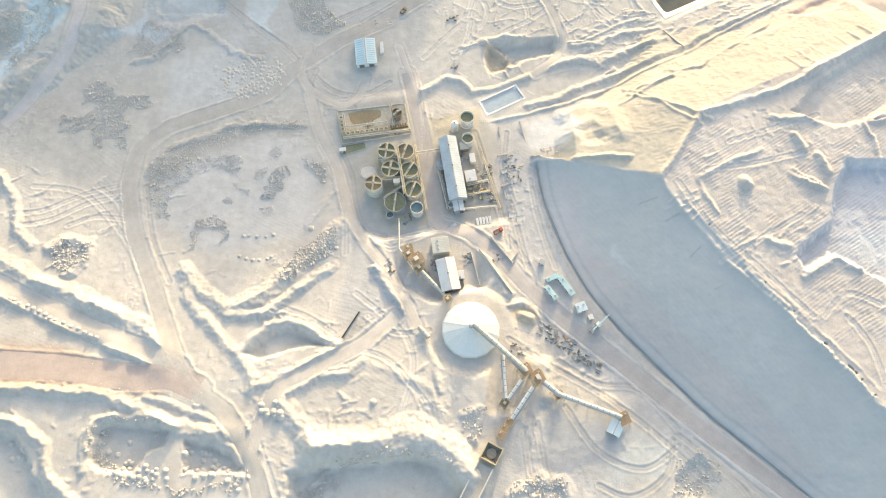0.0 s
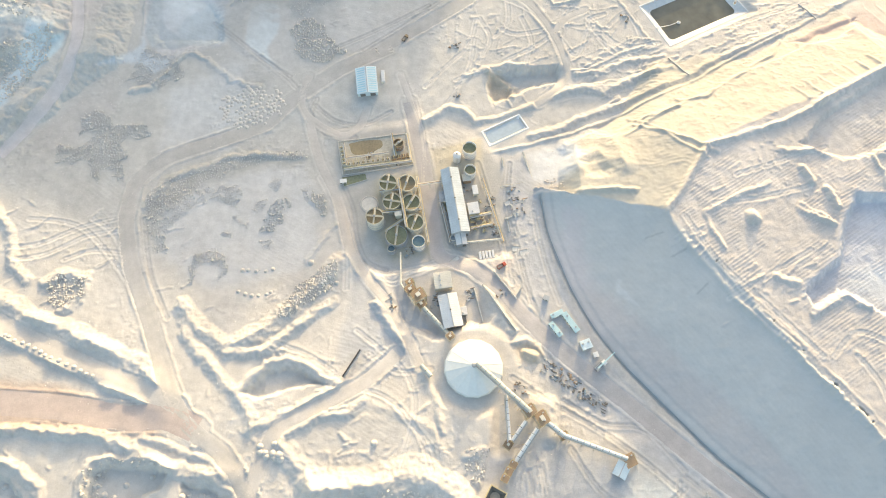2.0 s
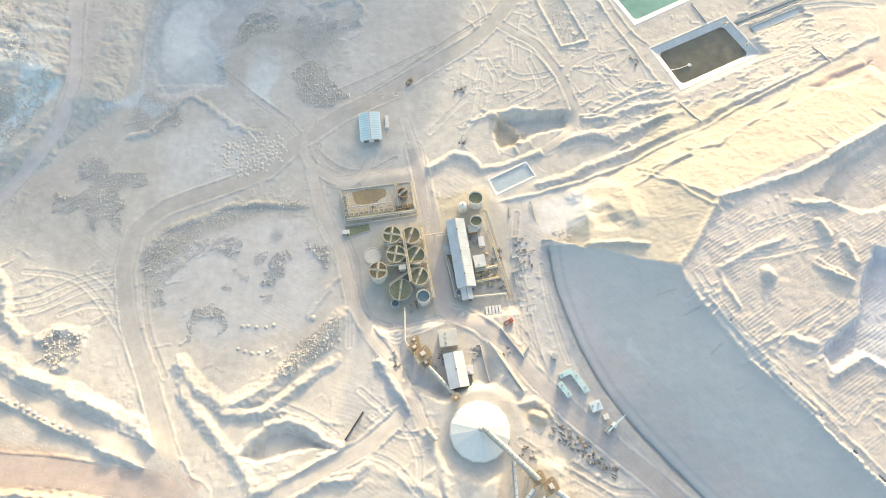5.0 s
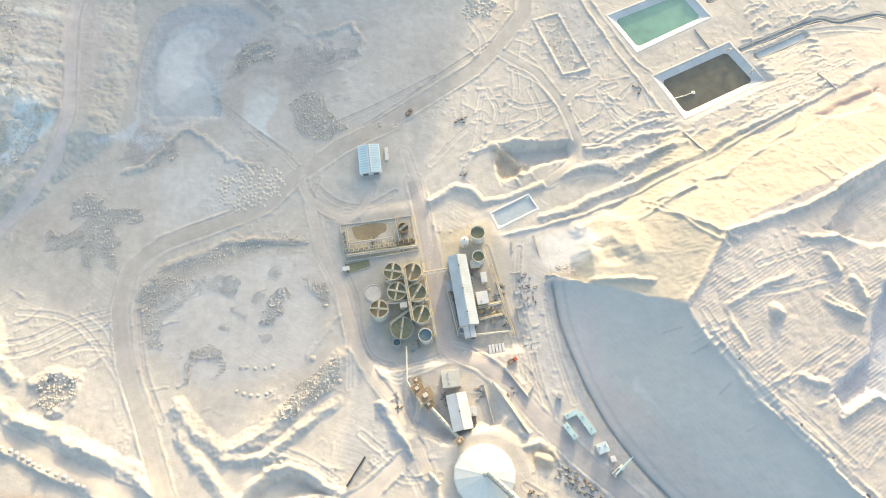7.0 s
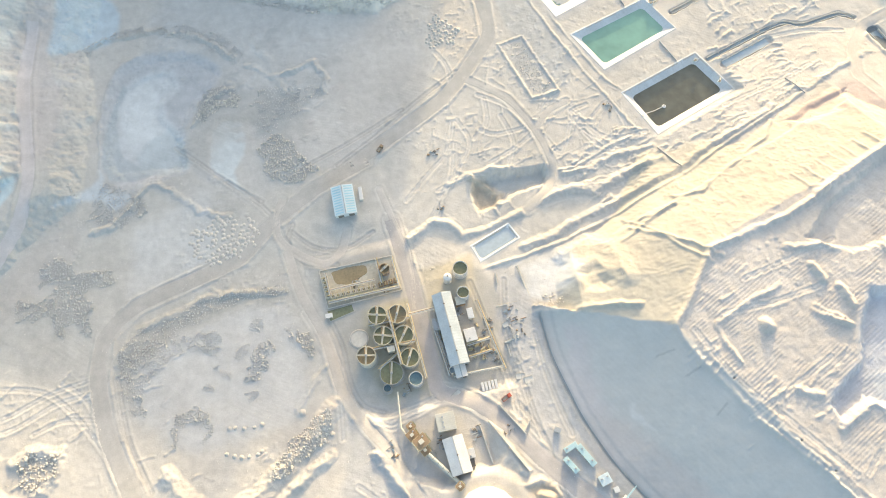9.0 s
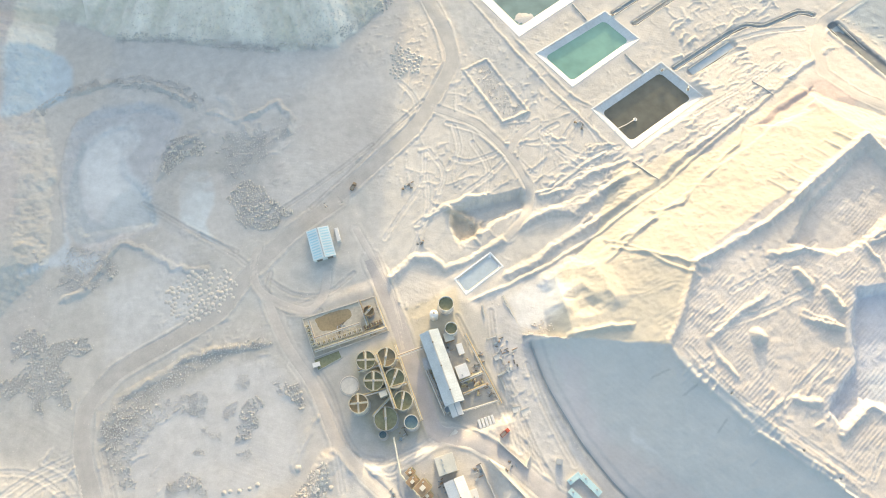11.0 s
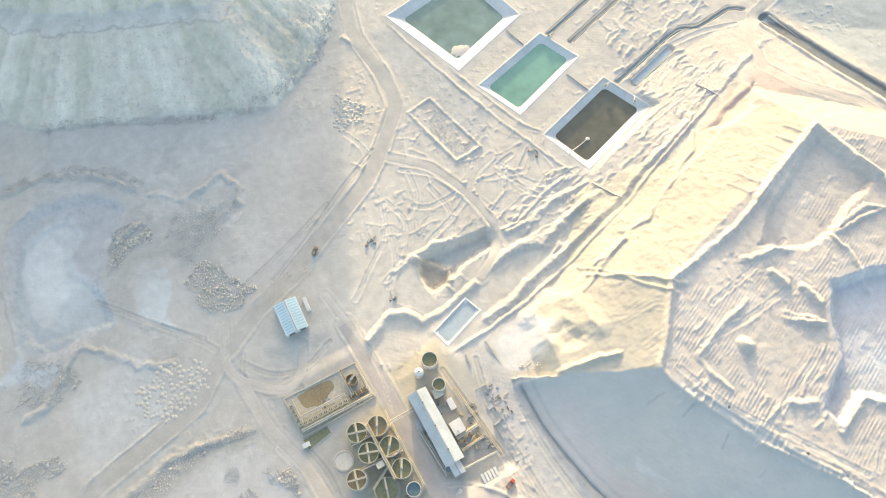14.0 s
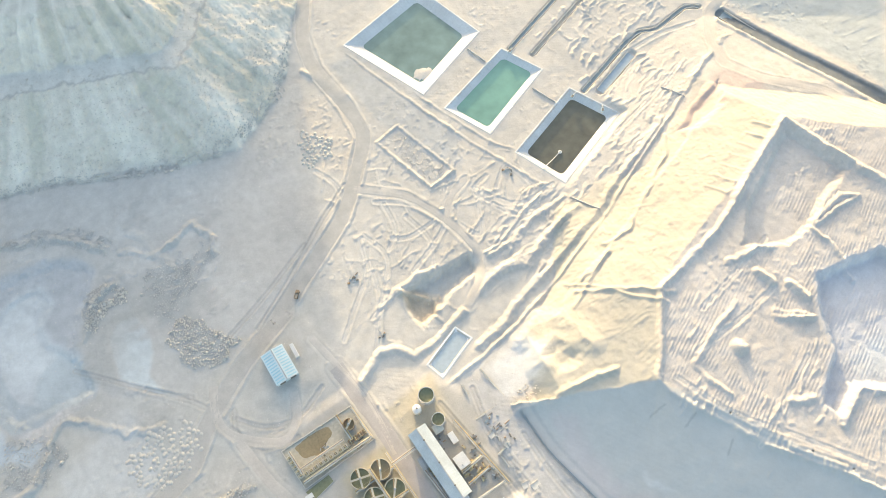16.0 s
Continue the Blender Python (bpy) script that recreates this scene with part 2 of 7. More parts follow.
# the tailings heap: crest lines with their own slope each
HEAP_EDGES = [((271, 60.6), (150.2, 217.9), 0.30), ((150.2, 217.9), (183.9, 269.3), 0.25), ((183.9, 269.3), (333, 338), 0.46),
              ((333, 338), (520, 215), 0.58)]
HEAP_TOP = 33.0
rise = line_distance([(250, 345), (345, 372), (480, 300), (600, 230)], 0.6)
H = np.maximum(H, 11.0 - 0.14 * np.maximum(rise - 10, 0))
heap_h, heap_in = np.full(X.shape, 1e9), np.full(X.shape, 1e9)
side = np.zeros(X.shape, int)
for i, ((ax, ay), (bx, by), slope) in enumerate(HEAP_EDGES):
    n = Vector((-(by - ay), bx - ax)).normalized()
    out = (WX * 0.6 + X * 0.4 - ax) * n.x + (WY * 0.6 + Y * 0.4 - ay) * n.y
    h = HEAP_TOP - slope * np.maximum(out, 0)
    if i == 2:
        run = out + 5.0 * fbm(X * 0.908 + Y * 0.419, out * 0.3, 34, 3, 12.0) * smooth(15, 40, out)
        h = HEAP_TOP + np.interp(run, [0, 43.5, 45.5, 62, 70, 400], [0, -15.2, -17.6, -25.2, -26.2, -112])
    side = np.where(h < heap_h, i, side)
    heap_h, heap_in = np.minimum(heap_h, h), np.minimum(heap_in, -out)
FACE = [(520, -260), (271, 60.6), (150.2, 217.9), (112, 230), (64, 247), (68, 225), (85.2, 169), (105, 130), (165, 62), (224.6, 8.7), (420, -260)]
face_in = inside_distance(FACE, 0.5)
SOUTHWEST = smooth(-1.0, 1.0, face_in)
crest_d, toe_d = line_distance(FACE[:5], 0.5), line_distance(FACE[4:], 0.5)
loft = toe_d / (toe_d + crest_d + 1e-6)
crest_z = np.interp(X, [64, 90, 112, 150], [7.0, 16.5, 23.5, HEAP_TOP])
heap_h = heap_h - 0.7 * np.maximum(96 - X, 0) - 0.35 * np.maximum(Y - 262, 0) * smooth(165, 95, X)
heap_h = np.where((X < 60) | (Y < 200) & (heap_in < 0) & (X < 400), -99, heap_h)
heap_mask = smooth(-1.0, 1.5, heap_h - H) * (1 - SOUTHWEST)
TOPPED = smooth(-3, 3, heap_in)
H = np.where(face_in > 0, BASE + (crest_z - BASE) * (1.12 * loft - 0.12 * loft ** 2 * (2 - loft)), np.maximum(H, heap_h))
stain(heap_mask * 0.95, (0.48, 0.45, 0.385))
stain(SOUTHWEST * 0.97, TAIL)
stain(SOUTHWEST * smooth(0.35, 0.0, loft) * 0.6, (0.52, 0.50, 0.48))
stain(TOPPED * 0.8, (0.58, 0.53, 0.49))
CALM = CALM * (1 - 0.75 * SOUTHWEST)

# the waste dump above the hollow, in benches with gullied faces
DUMP_TOE = [(64.2, 618.2), (29.9, 554.5), (-25.8, 508.9), (-69.1, 514), (-121.6, 529.1), (-165.5, 541.7), (-201.8, 549.1), (-245.5, 578.3)] + [(-262, 491.8), (-250.4, 435.8), (-254.9, 358.8), (-289.6, 325.6), (-326.9, 285.7), (-374.3, 237.5)] + [(-700, 250), (-900, 1100), (190, 1100), (110, 800)]
d = inside_distance(DUMP_TOE, 1.6)
fan = np.arctan2(X + 90, 720 - Y) * 150
fan = np.where(X < -225, Y * 0.9, fan)
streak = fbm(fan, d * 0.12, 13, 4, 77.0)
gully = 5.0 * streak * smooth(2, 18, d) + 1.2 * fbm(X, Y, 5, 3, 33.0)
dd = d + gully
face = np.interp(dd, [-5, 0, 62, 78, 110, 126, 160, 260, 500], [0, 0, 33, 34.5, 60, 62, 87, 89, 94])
west = smooth(-215, -275, X)
face_w = np.interp(dd, [-5, 0, 20, 24, 44, 60, 100, 300], [0, 0, 9, 10, 11.5, 21, 34, 60])
north = smooth(500, 560, Y)
DUMP = np.where(d > 0, 1.0, 0.0)
H = H + face * (1 - west * (1 - north)) + face_w * west * (1 - north)
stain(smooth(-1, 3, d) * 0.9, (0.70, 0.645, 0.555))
# streaked rock; ridges lightened and gullies darkened, relief shading put into the colour
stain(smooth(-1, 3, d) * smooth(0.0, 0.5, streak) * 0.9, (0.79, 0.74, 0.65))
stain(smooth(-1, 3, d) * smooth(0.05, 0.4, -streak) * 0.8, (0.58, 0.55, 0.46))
stain(smooth(61, 64, dd) * smooth(80, 77, dd) * 0.4, (0.56, 0.57, 0.56))
stain(smooth(2, 0, np.abs(dd - 63)) * 0.5, (0.36, 0.34, 0.32))
stain(smooth(28, 33, d) * smooth(60, 48, d) * west * 0.8, (0.53, 0.47, 0.44))
stain(smooth(44, 50, d) * west * smooth(110, 80, d) * 0.5, (0.62, 0.62, 0.60))

stain(smooth(-1, 3, d) * west * (1 - north) * 0.85, (0.50, 0.475, 0.445))
stain(smooth(20, 23, d) * smooth(46, 43, d) * west * (1 - north) * 0.7, (0.55, 0.50, 0.46))
stain(smooth(46, 52, d) * smooth(0.0, 0.4, streak) * west * (1 - north) * 0.8, (0.68, 0.66, 0.60))

# an unseen desert hill beyond the dump, shaped to shade the western flats
hill_x, hill_y = 175.0, 1247.0
sx, sy = math.sin(radians(SUN_AZ)), math.cos(radians(SUN_AZ))
hu, hv = (X - hill_x) * sx + (Y - hill_y) * sy, (X - hill_x) * sy - (Y - hill_y) * sx
crest = 186 + 15 * smooth(-230, -110, hv) + 17 * smooth(-26, -46, hv) * smooth(-175, -110, hv) + 10 * fbm(hv, hu * 0 + 3, 70, 4, 1.0)
H = H + crest * smooth(46, 26, hv) * (0.6 + 0.4 * smooth(-330, -230, hv)) * smooth(-620, -480, hv) * np.exp(-(hu / 130) ** 2)

# colours of the flat ground
# the flat within the hill's shadow, its shade also greyed into the colour
SHADE_PAD = [(-355.2, 359.8), (-270, 393.1), (-20.3, 393.1), (-40.9, 296.9), (-78.7, 271.6), (-89.4, 182.2), (-179.8, 173.4), (-228.6, 223.2), (-284.3, 232.7), (-328.2, 242.2)]
patch(SHADE_PAD, (0.50, 0.48, 0.44), 12, 0.9, 2.0)
patch([(-201.8, 549.1), (-26.5, 507.1), (8.6, 491), (-14.2, 390.5), (-74.5, 365.3), (-125, 347.3), (-236.3, 401.8)], (0.50, 0.485, 0.46), 10, 0.8, 2.0)
patch([(-176.6, 435.1), (-162.2, 450.2), (-134.9, 451), (-88.5, 434.2), (-86.6, 392.2), (-112.6, 387.4), (-132.5, 418.6), (-159.3, 418.9)], (0.42, 0.41, 0.39), 5, 0.55, 1.5)
patch([(-257.4, 334.8), (-239.1, 353.8), (-214, 358.4), (-202, 365.7), (-172, 368.9), (-144.7, 352.9), (-130.7, 338.4), (-168.4, 334), (-206, 363.3), (-215.7, 339.1), (-251.1, 334.7)], (0.43, 0.42, 0.40), 4, 0.5, 1.2)
patch([(-315.4, 289.2), (-288.7, 321), (-259.8, 349.1), (-250.9, 320.6), (-274.3, 288.8), (-299.1, 271.2)], (0.45, 0.42, 0.39), 6, 0.55, 1.5)
patch([(-210.8, 334.4), (-162.3, 358), (-150.2, 319.8), (-171.7, 288), (-219.5, 279.4)], (0.58, 0.575, 0.56), 8, 0.6, 2.0)
patch([(-322.4, 384.2), (-307.1, 384.1), (-312.1, 354.4), (-327.6, 326), (-342.4, 298.5), (-354.8, 298.6), (-331.6, 344.9)], (0.62, 0.68, 0.69), 3, 0.8, 1.0)
bank([(-128.2, 485.2), (-114.3, 468.5), (-106.4, 440.4)], 1.5, 8)

# the terraced hollow with its pools and stony rims
HOLLOW = curved([(-241.8, 387.1), (-245.1, 427.6), (-241.5, 462.1), (-227.5, 480.6), (-200.6, 487.5), (-172.7, 480.8), (-153.6, 466.1), (-165.1, 438.9), (-179.3, 416.8), (-173.5, 378.8), (-203, 367.6), (-228.5, 364.5)])
POOL = curved([(-233.1, 375.8), (-238.4, 406.9), (-236.8, 438.2), (-229.4, 459.4), (-209.3, 469.8), (-192.8, 468.9), (-187.1, 452.6), (-197.3, 433), (-178.1, 403.4), (-173.5, 378.8), (-205.4, 376.4)])
patch(HOLLOW, (0.47, 0.475, 0.48), 3, 0.9, 1.0)
pit(HOLLOW, 1.8, 9, 1.0)
patch(POOL, (0.54, 0.55, 0.545), 2, 0.9, 0.8)
pit(POOL, 1.1, 7, 0.8)
patch(curved([(-232.2, 459), (-237.6, 433.6), (-241.9, 399.4), (-234.9, 375.9), (-220.1, 372.4), (-203.9, 378.3), (-218.6, 387.9), (-228.9, 397), (-233.5, 429.4), (-228.7, 454.3)]), (0.42, 0.447, 0.457), 1.5, 0.95, 0.6)
patch(curved([(-208.3, 406.6), (-191.5, 416.9), (-179, 394), (-174.4, 378.8), (-200.9, 375.9), (-217.6, 390.4)]), (0.47, 0.505, 0.51), 2.5, 0.8, 0.8)
patch(curved([(-226.9, 452.8), (-213.6, 463.4), (-204.1, 449.3), (-204.9, 428.1), (-195.7, 414.6), (-208.4, 407.6), (-226.7, 406), (-230.4, 429.4)]), (0.59, 0.60, 0.59), 2, 0.8, 1.0)
patch(curved([(-271.6, 354.8), (-246.3, 371.5), (-241.9, 384.6), (-233.7, 365.2), (-219, 362.6), (-227.9, 351.6), (-244.8, 359.1)]), (0.55, 0.585, 0.60), 2.5, 0.85, 0.8)
patch(curved([(-158.1, 408), (-146.3, 417.6), (-135.1, 412), (-136, 385.8), (-143, 371.4), (-130.2, 352.6), (-148.7, 366.8), (-159.6, 382.9)]), (0.55, 0.58, 0.58), 2, 0.9, 0.7)
patch(curved([(-176.7, 401), (-170.9, 428.3), (-147.7, 449.5), (-133.9, 442.4), (-136.7, 419.7), (-148.8, 422.9), (-161.2, 408.2), (-162.4, 380.7), (-154.2, 365.6), (-169.6, 372.7)]), (0.43, 0.425, 0.415), 3, 0.7, 1.2)
patch(curved([(-126.6, 419.3), (-93.9, 440.3), (-73.8, 448.4), (-66.1, 437.3), (-93.5, 417.7), (-108.5, 403.1), (-127.2, 401.4)]), (0.43, 0.43, 0.415), 4, 0.7, 1.5)
patch(curved([(-282.2, 544.3), (-259, 547.9), (-243.3, 538), (-236.4, 519.2), (-242.2, 501.1), (-266.7, 492.1), (-286.9, 489.9)]), (0.50, 0.565, 0.59), 3, 0.85, 0.6)
patch(curved([(-306.6, 375), (-299.6, 378), (-299, 366.6), (-309.3, 353.2), (-319.3, 337.9), (-322.5, 346.8), (-312.1, 359.9)]), (0.52, 0.62, 0.64), 2, 0.8, 0.6)
bank([(-267.9, 488), (-248.4, 503.1), (-220.8, 507.1), (-188.1, 503.4), (-164.1, 491), (-142.5, 473)], 1.8, 5, 1.2)
bank([(-203, 367.6), (-189.9, 360.2), (-175.5, 349.1), (-166.4, 339.3), (-142, 336.3)], 1.8, 5, 1.2)
bank([(-241.7, 334.5), (-228.1, 337.7), (-220.6, 349.9), (-206.1, 366.9)], 1.8, 5, 1.2)
bank([(-174.7, 417.5), (-168.1, 430.6), (-154.2, 442.7), (-141.8, 446.1)], 1.8, 5, 1.2)
bank([(-103.2, 455.2), (-80.7, 465.1), (-70.6, 448.3), (-73.7, 435)], 1.8, 5, 1.2)
bank([(-135.2, 467.1), (-112.2, 455.4), (-94.2, 457.5)], 1.8, 5, 1.2)
bank(HOLLOW[:26], 1.2, 3, 1.0)
for k in range(70):
    x, y, r = rng.uniform(-150, -60), rng.uniform(395, 500), rng.uniform(2, 6)
    patch([(x + r * math.cos(a), y + 0.7 * r * math.sin(a)) for a in np.arange(0, 6.2, 0.7)], rng.choice([(0.42, 0.41, 0.39), (0.58, 0.56, 0.53), (0.47, 0.44, 0.41)]), 2, 0.5, 1.5)
    if k % 2:
        bank([(x, y), (x + r, y + rng.uniform(-4, 4))], rng.uniform(0.3, 0.8), rng.uniform(1.5, 3), 1.0)

# the pale pad inside the loop of the haul road, its stony rim
patch([(-201.9, 237.4), (-154.6, 261.7), (-104, 266.6), (-89.3, 237.4), (-90.1, 191.1), (-120.8, 177.8), (-159.4, 169), (-180.4, 177.8), (-204.2, 200.2)], (0.55, 0.54, 0.52), 6, 0.9, 1.5)
patch([(-220.7, 237.4), (-201, 259.2), (-164.6, 274.1), (-113.5, 279.1), (-102.1, 269.1), (-154.3, 259.2), (-197.7, 237.4), (-207.9, 223.2)], (0.42, 0.40, 0.36), 5, 0.6, 1.5)
bank([(-218.6, 232.7), (-204.7, 255.8), (-164.4, 272.6), (-134.7, 275.6), (-109, 275.6)], 1.6, 6)
bank([(-181.7, 156.1), (-162.6, 137.4), (-146, 128), (-128.1, 137.4), (-103, 156.1), (-84.7, 173.4), (-74, 191.1)], 3.6, 10)
bank([(-174.4, 139.4), (-164.3, 123.2), (-148.9, 107.4), (-130.2, 92.1), (-123, 77.2)], 3.0, 9)
bank([(-145.4, 123.2), (-119.3, 127.2), (-101.6, 141.5), (-75.9, 160.4)], 2.6, 8)
bank([(-96.1, 191.1), (-75.9, 223.2), (-83.6, 247.1)], 1.6, 5)
bank([(-77.3, 232.7), (-70.2, 209.3), (-62.7, 191.1)], 2.8, 4, 0.4)
bank([(-69.4, 195.7), (-62.7, 191.1), (-60.6, 182.2)], 2.4, 5, 0.4)

# the banks and cuts beside the lower haul road
bank([(-336.7, 182.2), (-299.1, 160.4), (-280.3, 147.7), (-255.1, 139.4), (-229.9, 129.2), (-200.7, 115.3), (-178.7, 95.9)], 5.0, 11)
bank([(-326.1, 145.6), (-283.8, 131.3), (-254.1, 118.4), (-225.4, 107.4), (-200.7, 95.1), (-179.7, 84.6)], 4.5, 8)
bank([(-306.3, 77.2), (-251, 72.9), (-214.2, 69.3), (-195.1, 62.9), (-171.8, 50.6), (-128.7, 46.1)], 4.2, 9)
bank([(-325.8, 232.7), (-307.7, 209.3), (-300, 186.6), (-286.7, 173.4)], 3.0, 8)
bank([(-276.8, 173.4), (-268.4, 180), (-248, 177.8), (-248.2, 160.4), (-258, 151.9)], 2.5, 8)
bank([(-294.3, 349), (-319.5, 317.4), (-331.6, 291.8), (-343.9, 271.6)], 2.2, 6)
patch([(-315.5, 109.4), (-254.2, 102.8), (-218.5, 92.1), (-183.6, 81.6), (-180, 70), (-218.2, 71.8), (-306.3, 77.2)], RED, 5, 0.75, 1.0)
pit([(-220, 45.7), (-211.2, 54.8), (-190.7, 54.3), (-168.8, 47.8), (-174, 37.7), (-182.8, 31), (-189.7, 20.7), (-212, 20.6), (-221.2, 30.8)], 4.5, 4)
pit([(-162.2, 43.3), (-144.8, 41.4), (-125.9, 29.1), (-115, 20.7), (-163.9, 20.7)], 4.0, 4)
bank([(-221.8, 24.2), (-224.5, 40.7), (-219.7, 52.5), (-207.7, 58.1), (-189.1, 57), (-167.4, 49.9)], 2.6, 6)
bank([(-164.4, 45.7), (-144.9, 45.6), (-124.9, 34.1), (-111.8, 22.6)], 2.4, 6)
bank([(-189.3, 68.1), (-172.8, 64), (-154.2, 57.8), (-131.6, 48.4)], 2.6, 6, 0.5)
pit([(-306, 48.2), (-266.8, 47.1), (-256.4, 35.1), (-250, 21.8), (-227.8, 2.2), (-224, -16.6), (-289.3, -16.6)], 5, 6)
bank([(-279.1, 54.1), (-262.3, 50.6), (-249.1, 38.5), (-242.1, 21.8), (-223.3, 5.4)], 3.0, 8)
bank([(-157.4, 62.9), (-153.2, 71.8), (-143.1, 62.9), (-137.1, 57.6)], 2.5, 4, 0.3)
bank([(-225.1, 88.3), (-212.4, 59.3)], 0.6, 5)

# the pits and banks below the dome
pit([(-131.5, 96.7), (-119.7, 113.3), (-105.1, 117.6), (-85.5, 108.2), (-72, 101.6), (-88.5, 99), (-104.9, 96.7), (-122.7, 90.2)], 4.5, 5)
bank([(-132.8, 97.8), (-118.2, 117.2), (-103.5, 120.8), (-83.9, 111.3), (-68.4, 102.8)], 2.2, 6)
bank([(-124.4, 72.9), (-103.7, 83.9), (-79, 95.1), (-64.8, 105.5)], 2.4, 6)
bank([(-102.3, 68.2), (-94.1, 55.8), (-78.7, 38.5), (-64.7, 39.2), (-50.8, 43.7)], 4.0, 12)
bank([(-95.5, 73.6), (-81.6, 81.6), (-63.6, 84.6), (-53, 92.1)], 2.2, 7)
bank([(-78.6, 36.8), (-50.7, 41.3), (-29.7, 44.7), (-12, 45.4), (5.6, 35.1), (17.6, 18.5)], 6.0, 17)
pit([(-96.8, 23.4), (-78.1, 30.1), (-60.8, 32.4), (-29.4, 35.8), (-8.4, 35.1), (5.6, 30.1), (22.5, 2.2), (22, -22.8), (-97.9, -22.8)], 7, 7)
bank([(-82.3, 15.2), (-64.1, 28.4), (-29.4, 33.1), (2.1, 31.1)], 1.5, 4)
bank([(-53, 92.1), (-30.7, 84.6), (-8.7, 73.6), (2.1, 55.8)], 1.2, 9)
bank([(-14.6, 111.3), (-7, 95.9), (-1.4, 73.6)], 1.8, 6)
bank([(-48.4, 157), (-36.1, 139.4), (-27.4, 128)], 4.0, 7)
bank([(26.1, 171.2), (37.2, 147.7), (46.5, 139.6)], 3.2, 6)
bank([(37.8, 166.9), (47.4, 160.5), (56.6, 146)], 2.5, 4, 0.4)
bank([(10.7, 134.5), (17.7, 139.4), (33.3, 147.7)], 2.8, 6)
bank([(46.2, 131.4), (56, 133.8), (63.3, 124.1)], 3.0, 5)
bank([(12.9, 59.3), (23.7, 62.9), (21.5, 42)], 2.0, 6)
bank([(39.7, 8.7), (58, 18.7), (72.4, 18.8), (78.8, 8.8)], 3.0, 9)
pit([(144.1, 30.6), (162.6, 35.8), (173.6, 25.5), (169, 5.5), (137.7, 5.5)], 2.0, 10)
bank([(137.7, 5.5), (147.1, 25.5), (162.2, 33), (174.4, 18.8)], 1.6, 6)
# grey soil, with the plant's long shadow wedge painted into its colour
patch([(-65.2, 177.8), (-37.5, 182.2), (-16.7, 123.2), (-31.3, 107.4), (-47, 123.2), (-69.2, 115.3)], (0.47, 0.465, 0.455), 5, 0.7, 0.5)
patch([(27.1, 55.8), (60.9, 74.6), (110, 46.2), (117.2, 8.8), (32.9, 8.7)], (0.46, 0.45, 0.44), 8, 0.8, 2.0)
patch([(124.4, 46.2), (109.4, 39.2), (104.1, 18.8), (135.7, 18.8), (144.7, 35.8)], (0.52, 0.54, 0.53), 8, 0.7, 2.0)
patch([(45.3, 271.3), (69.1, 240.8), (85.3, 169.1), (112.5, 116.6), (182.4, 25.5), (148.3, 35.8), (80.8, 93.7), (59.4, 124), (46.6, 191)], (0.48, 0.465, 0.45), 8, 0.8, 1.5)
patch([(87.9, 173.1), (115.2, 159.4), (185.4, 85.8), (238.5, 20.8), (213.7, 20.9), (192.9, 48), (135.5, 105.6), (93.8, 144.6)], (0.51, 0.475, 0.455), 5, 0.8, 1.5)
patch([(104.4, 108.9), (152.8, 71.3), (224.6, 5.5), (207.2, 5.5), (153.2, 46.2), (110.8, 93.7)], (0.52, 0.53, 0.53), 5, 0.7)

# the plateau's furrows, rims, mounds and the eastern hollow
fu = X * math.sin(radians(33)) - Y * math.cos(radians(33))
fu = fu + 3.0 * fbm(X, Y, 60, 3, 31.0)
ROUGH = ROUGH + TOPPED * (0.46 * (1 - np.abs(np.sin(fu * math.pi / 2.2))) * smooth(-0.5, 0.1, fbm(X, Y, 45, 2, 4.0)) * smooth(-0.4, 0.2, fbm(X, Y, 6, 2, 44.0)) + 0.20 * fbm(X, Y, 4.0, 3, 2.0))
bank([(150.7, 218.2), (163.5, 234.8), (183.4, 267.3), (204.3, 273.3), (242.7, 286), (272.4, 303.3)], 2.8, 5, 0.4)
bank([(150.6, 216.5), (168.9, 182.9), (191.1, 152.4), (222.1, 117.3), (251.1, 81.2), (276.1, 52)], 1.8, 5, 0.8)
bank([(265.9, 300.9), (331.4, 336), (341.8, 310.4), (354.9, 282.9), (370.8, 254.2)], 4.5, 7, 0.4)
pit([(272.9, 296.2), (329.5, 330.5), (350.8, 282.2), (317.1, 269.7), (300, 259.4), (276.5, 252.7), (246.1, 267.6)], 3.0, 5, 0.6)
bank([(302.5, 262.8), (331.5, 269.8), (340.6, 263), (321.4, 262.9), (303, 260.3)], 1.8, 4, 0.5)
bank([(296.6, 261.1), (303.9, 246.1), (304.4, 216.9)], 2.0, 4)
bank([(232.5, 260.9), (256.2, 262.6), (278.9, 256)], 2.2, 5)
bank([(262.2, 233.2), (266.3, 220.4)], 3.0, 5)
bank([(207, 213), (207.6, 211)], 8.0, 8.8, 0.3)
bank([(240.3, 218.4), (260.3, 206.5)], 2.4, 5, 0.5)
bank([(216.1, 170.1), (229.6, 165.5)], 2.4, 5, 0.5)
bank([(199.9, 148.1), (211.1, 135.3), (222.2, 122.7)], 1.6, 4, 0.5)
bank([(246.9, 249.4), (252.2, 238.1)], 3.0, 6, 0.5)
bank([(221.8, 238.1), (201.1, 229), (174.4, 215.8), (178, 204.1), (185.7, 189.8)], 1.6, 3.6, 0.4)
bank([(241.4, 221.8), (257.6, 211.6)], 1.4, 3.0, 0.5)
bank([(169.1, 192.6), (190.6, 160.8), (221.6, 129.2), (245, 100.8), (269.5, 70.3)], 0.7, 2.2, 0.4)
bank([(164.4, 188.2), (186.1, 156.6), (216.7, 124.8), (239.9, 96.5), (264.4, 66.2)], 0.8, 2.4, 0.6)
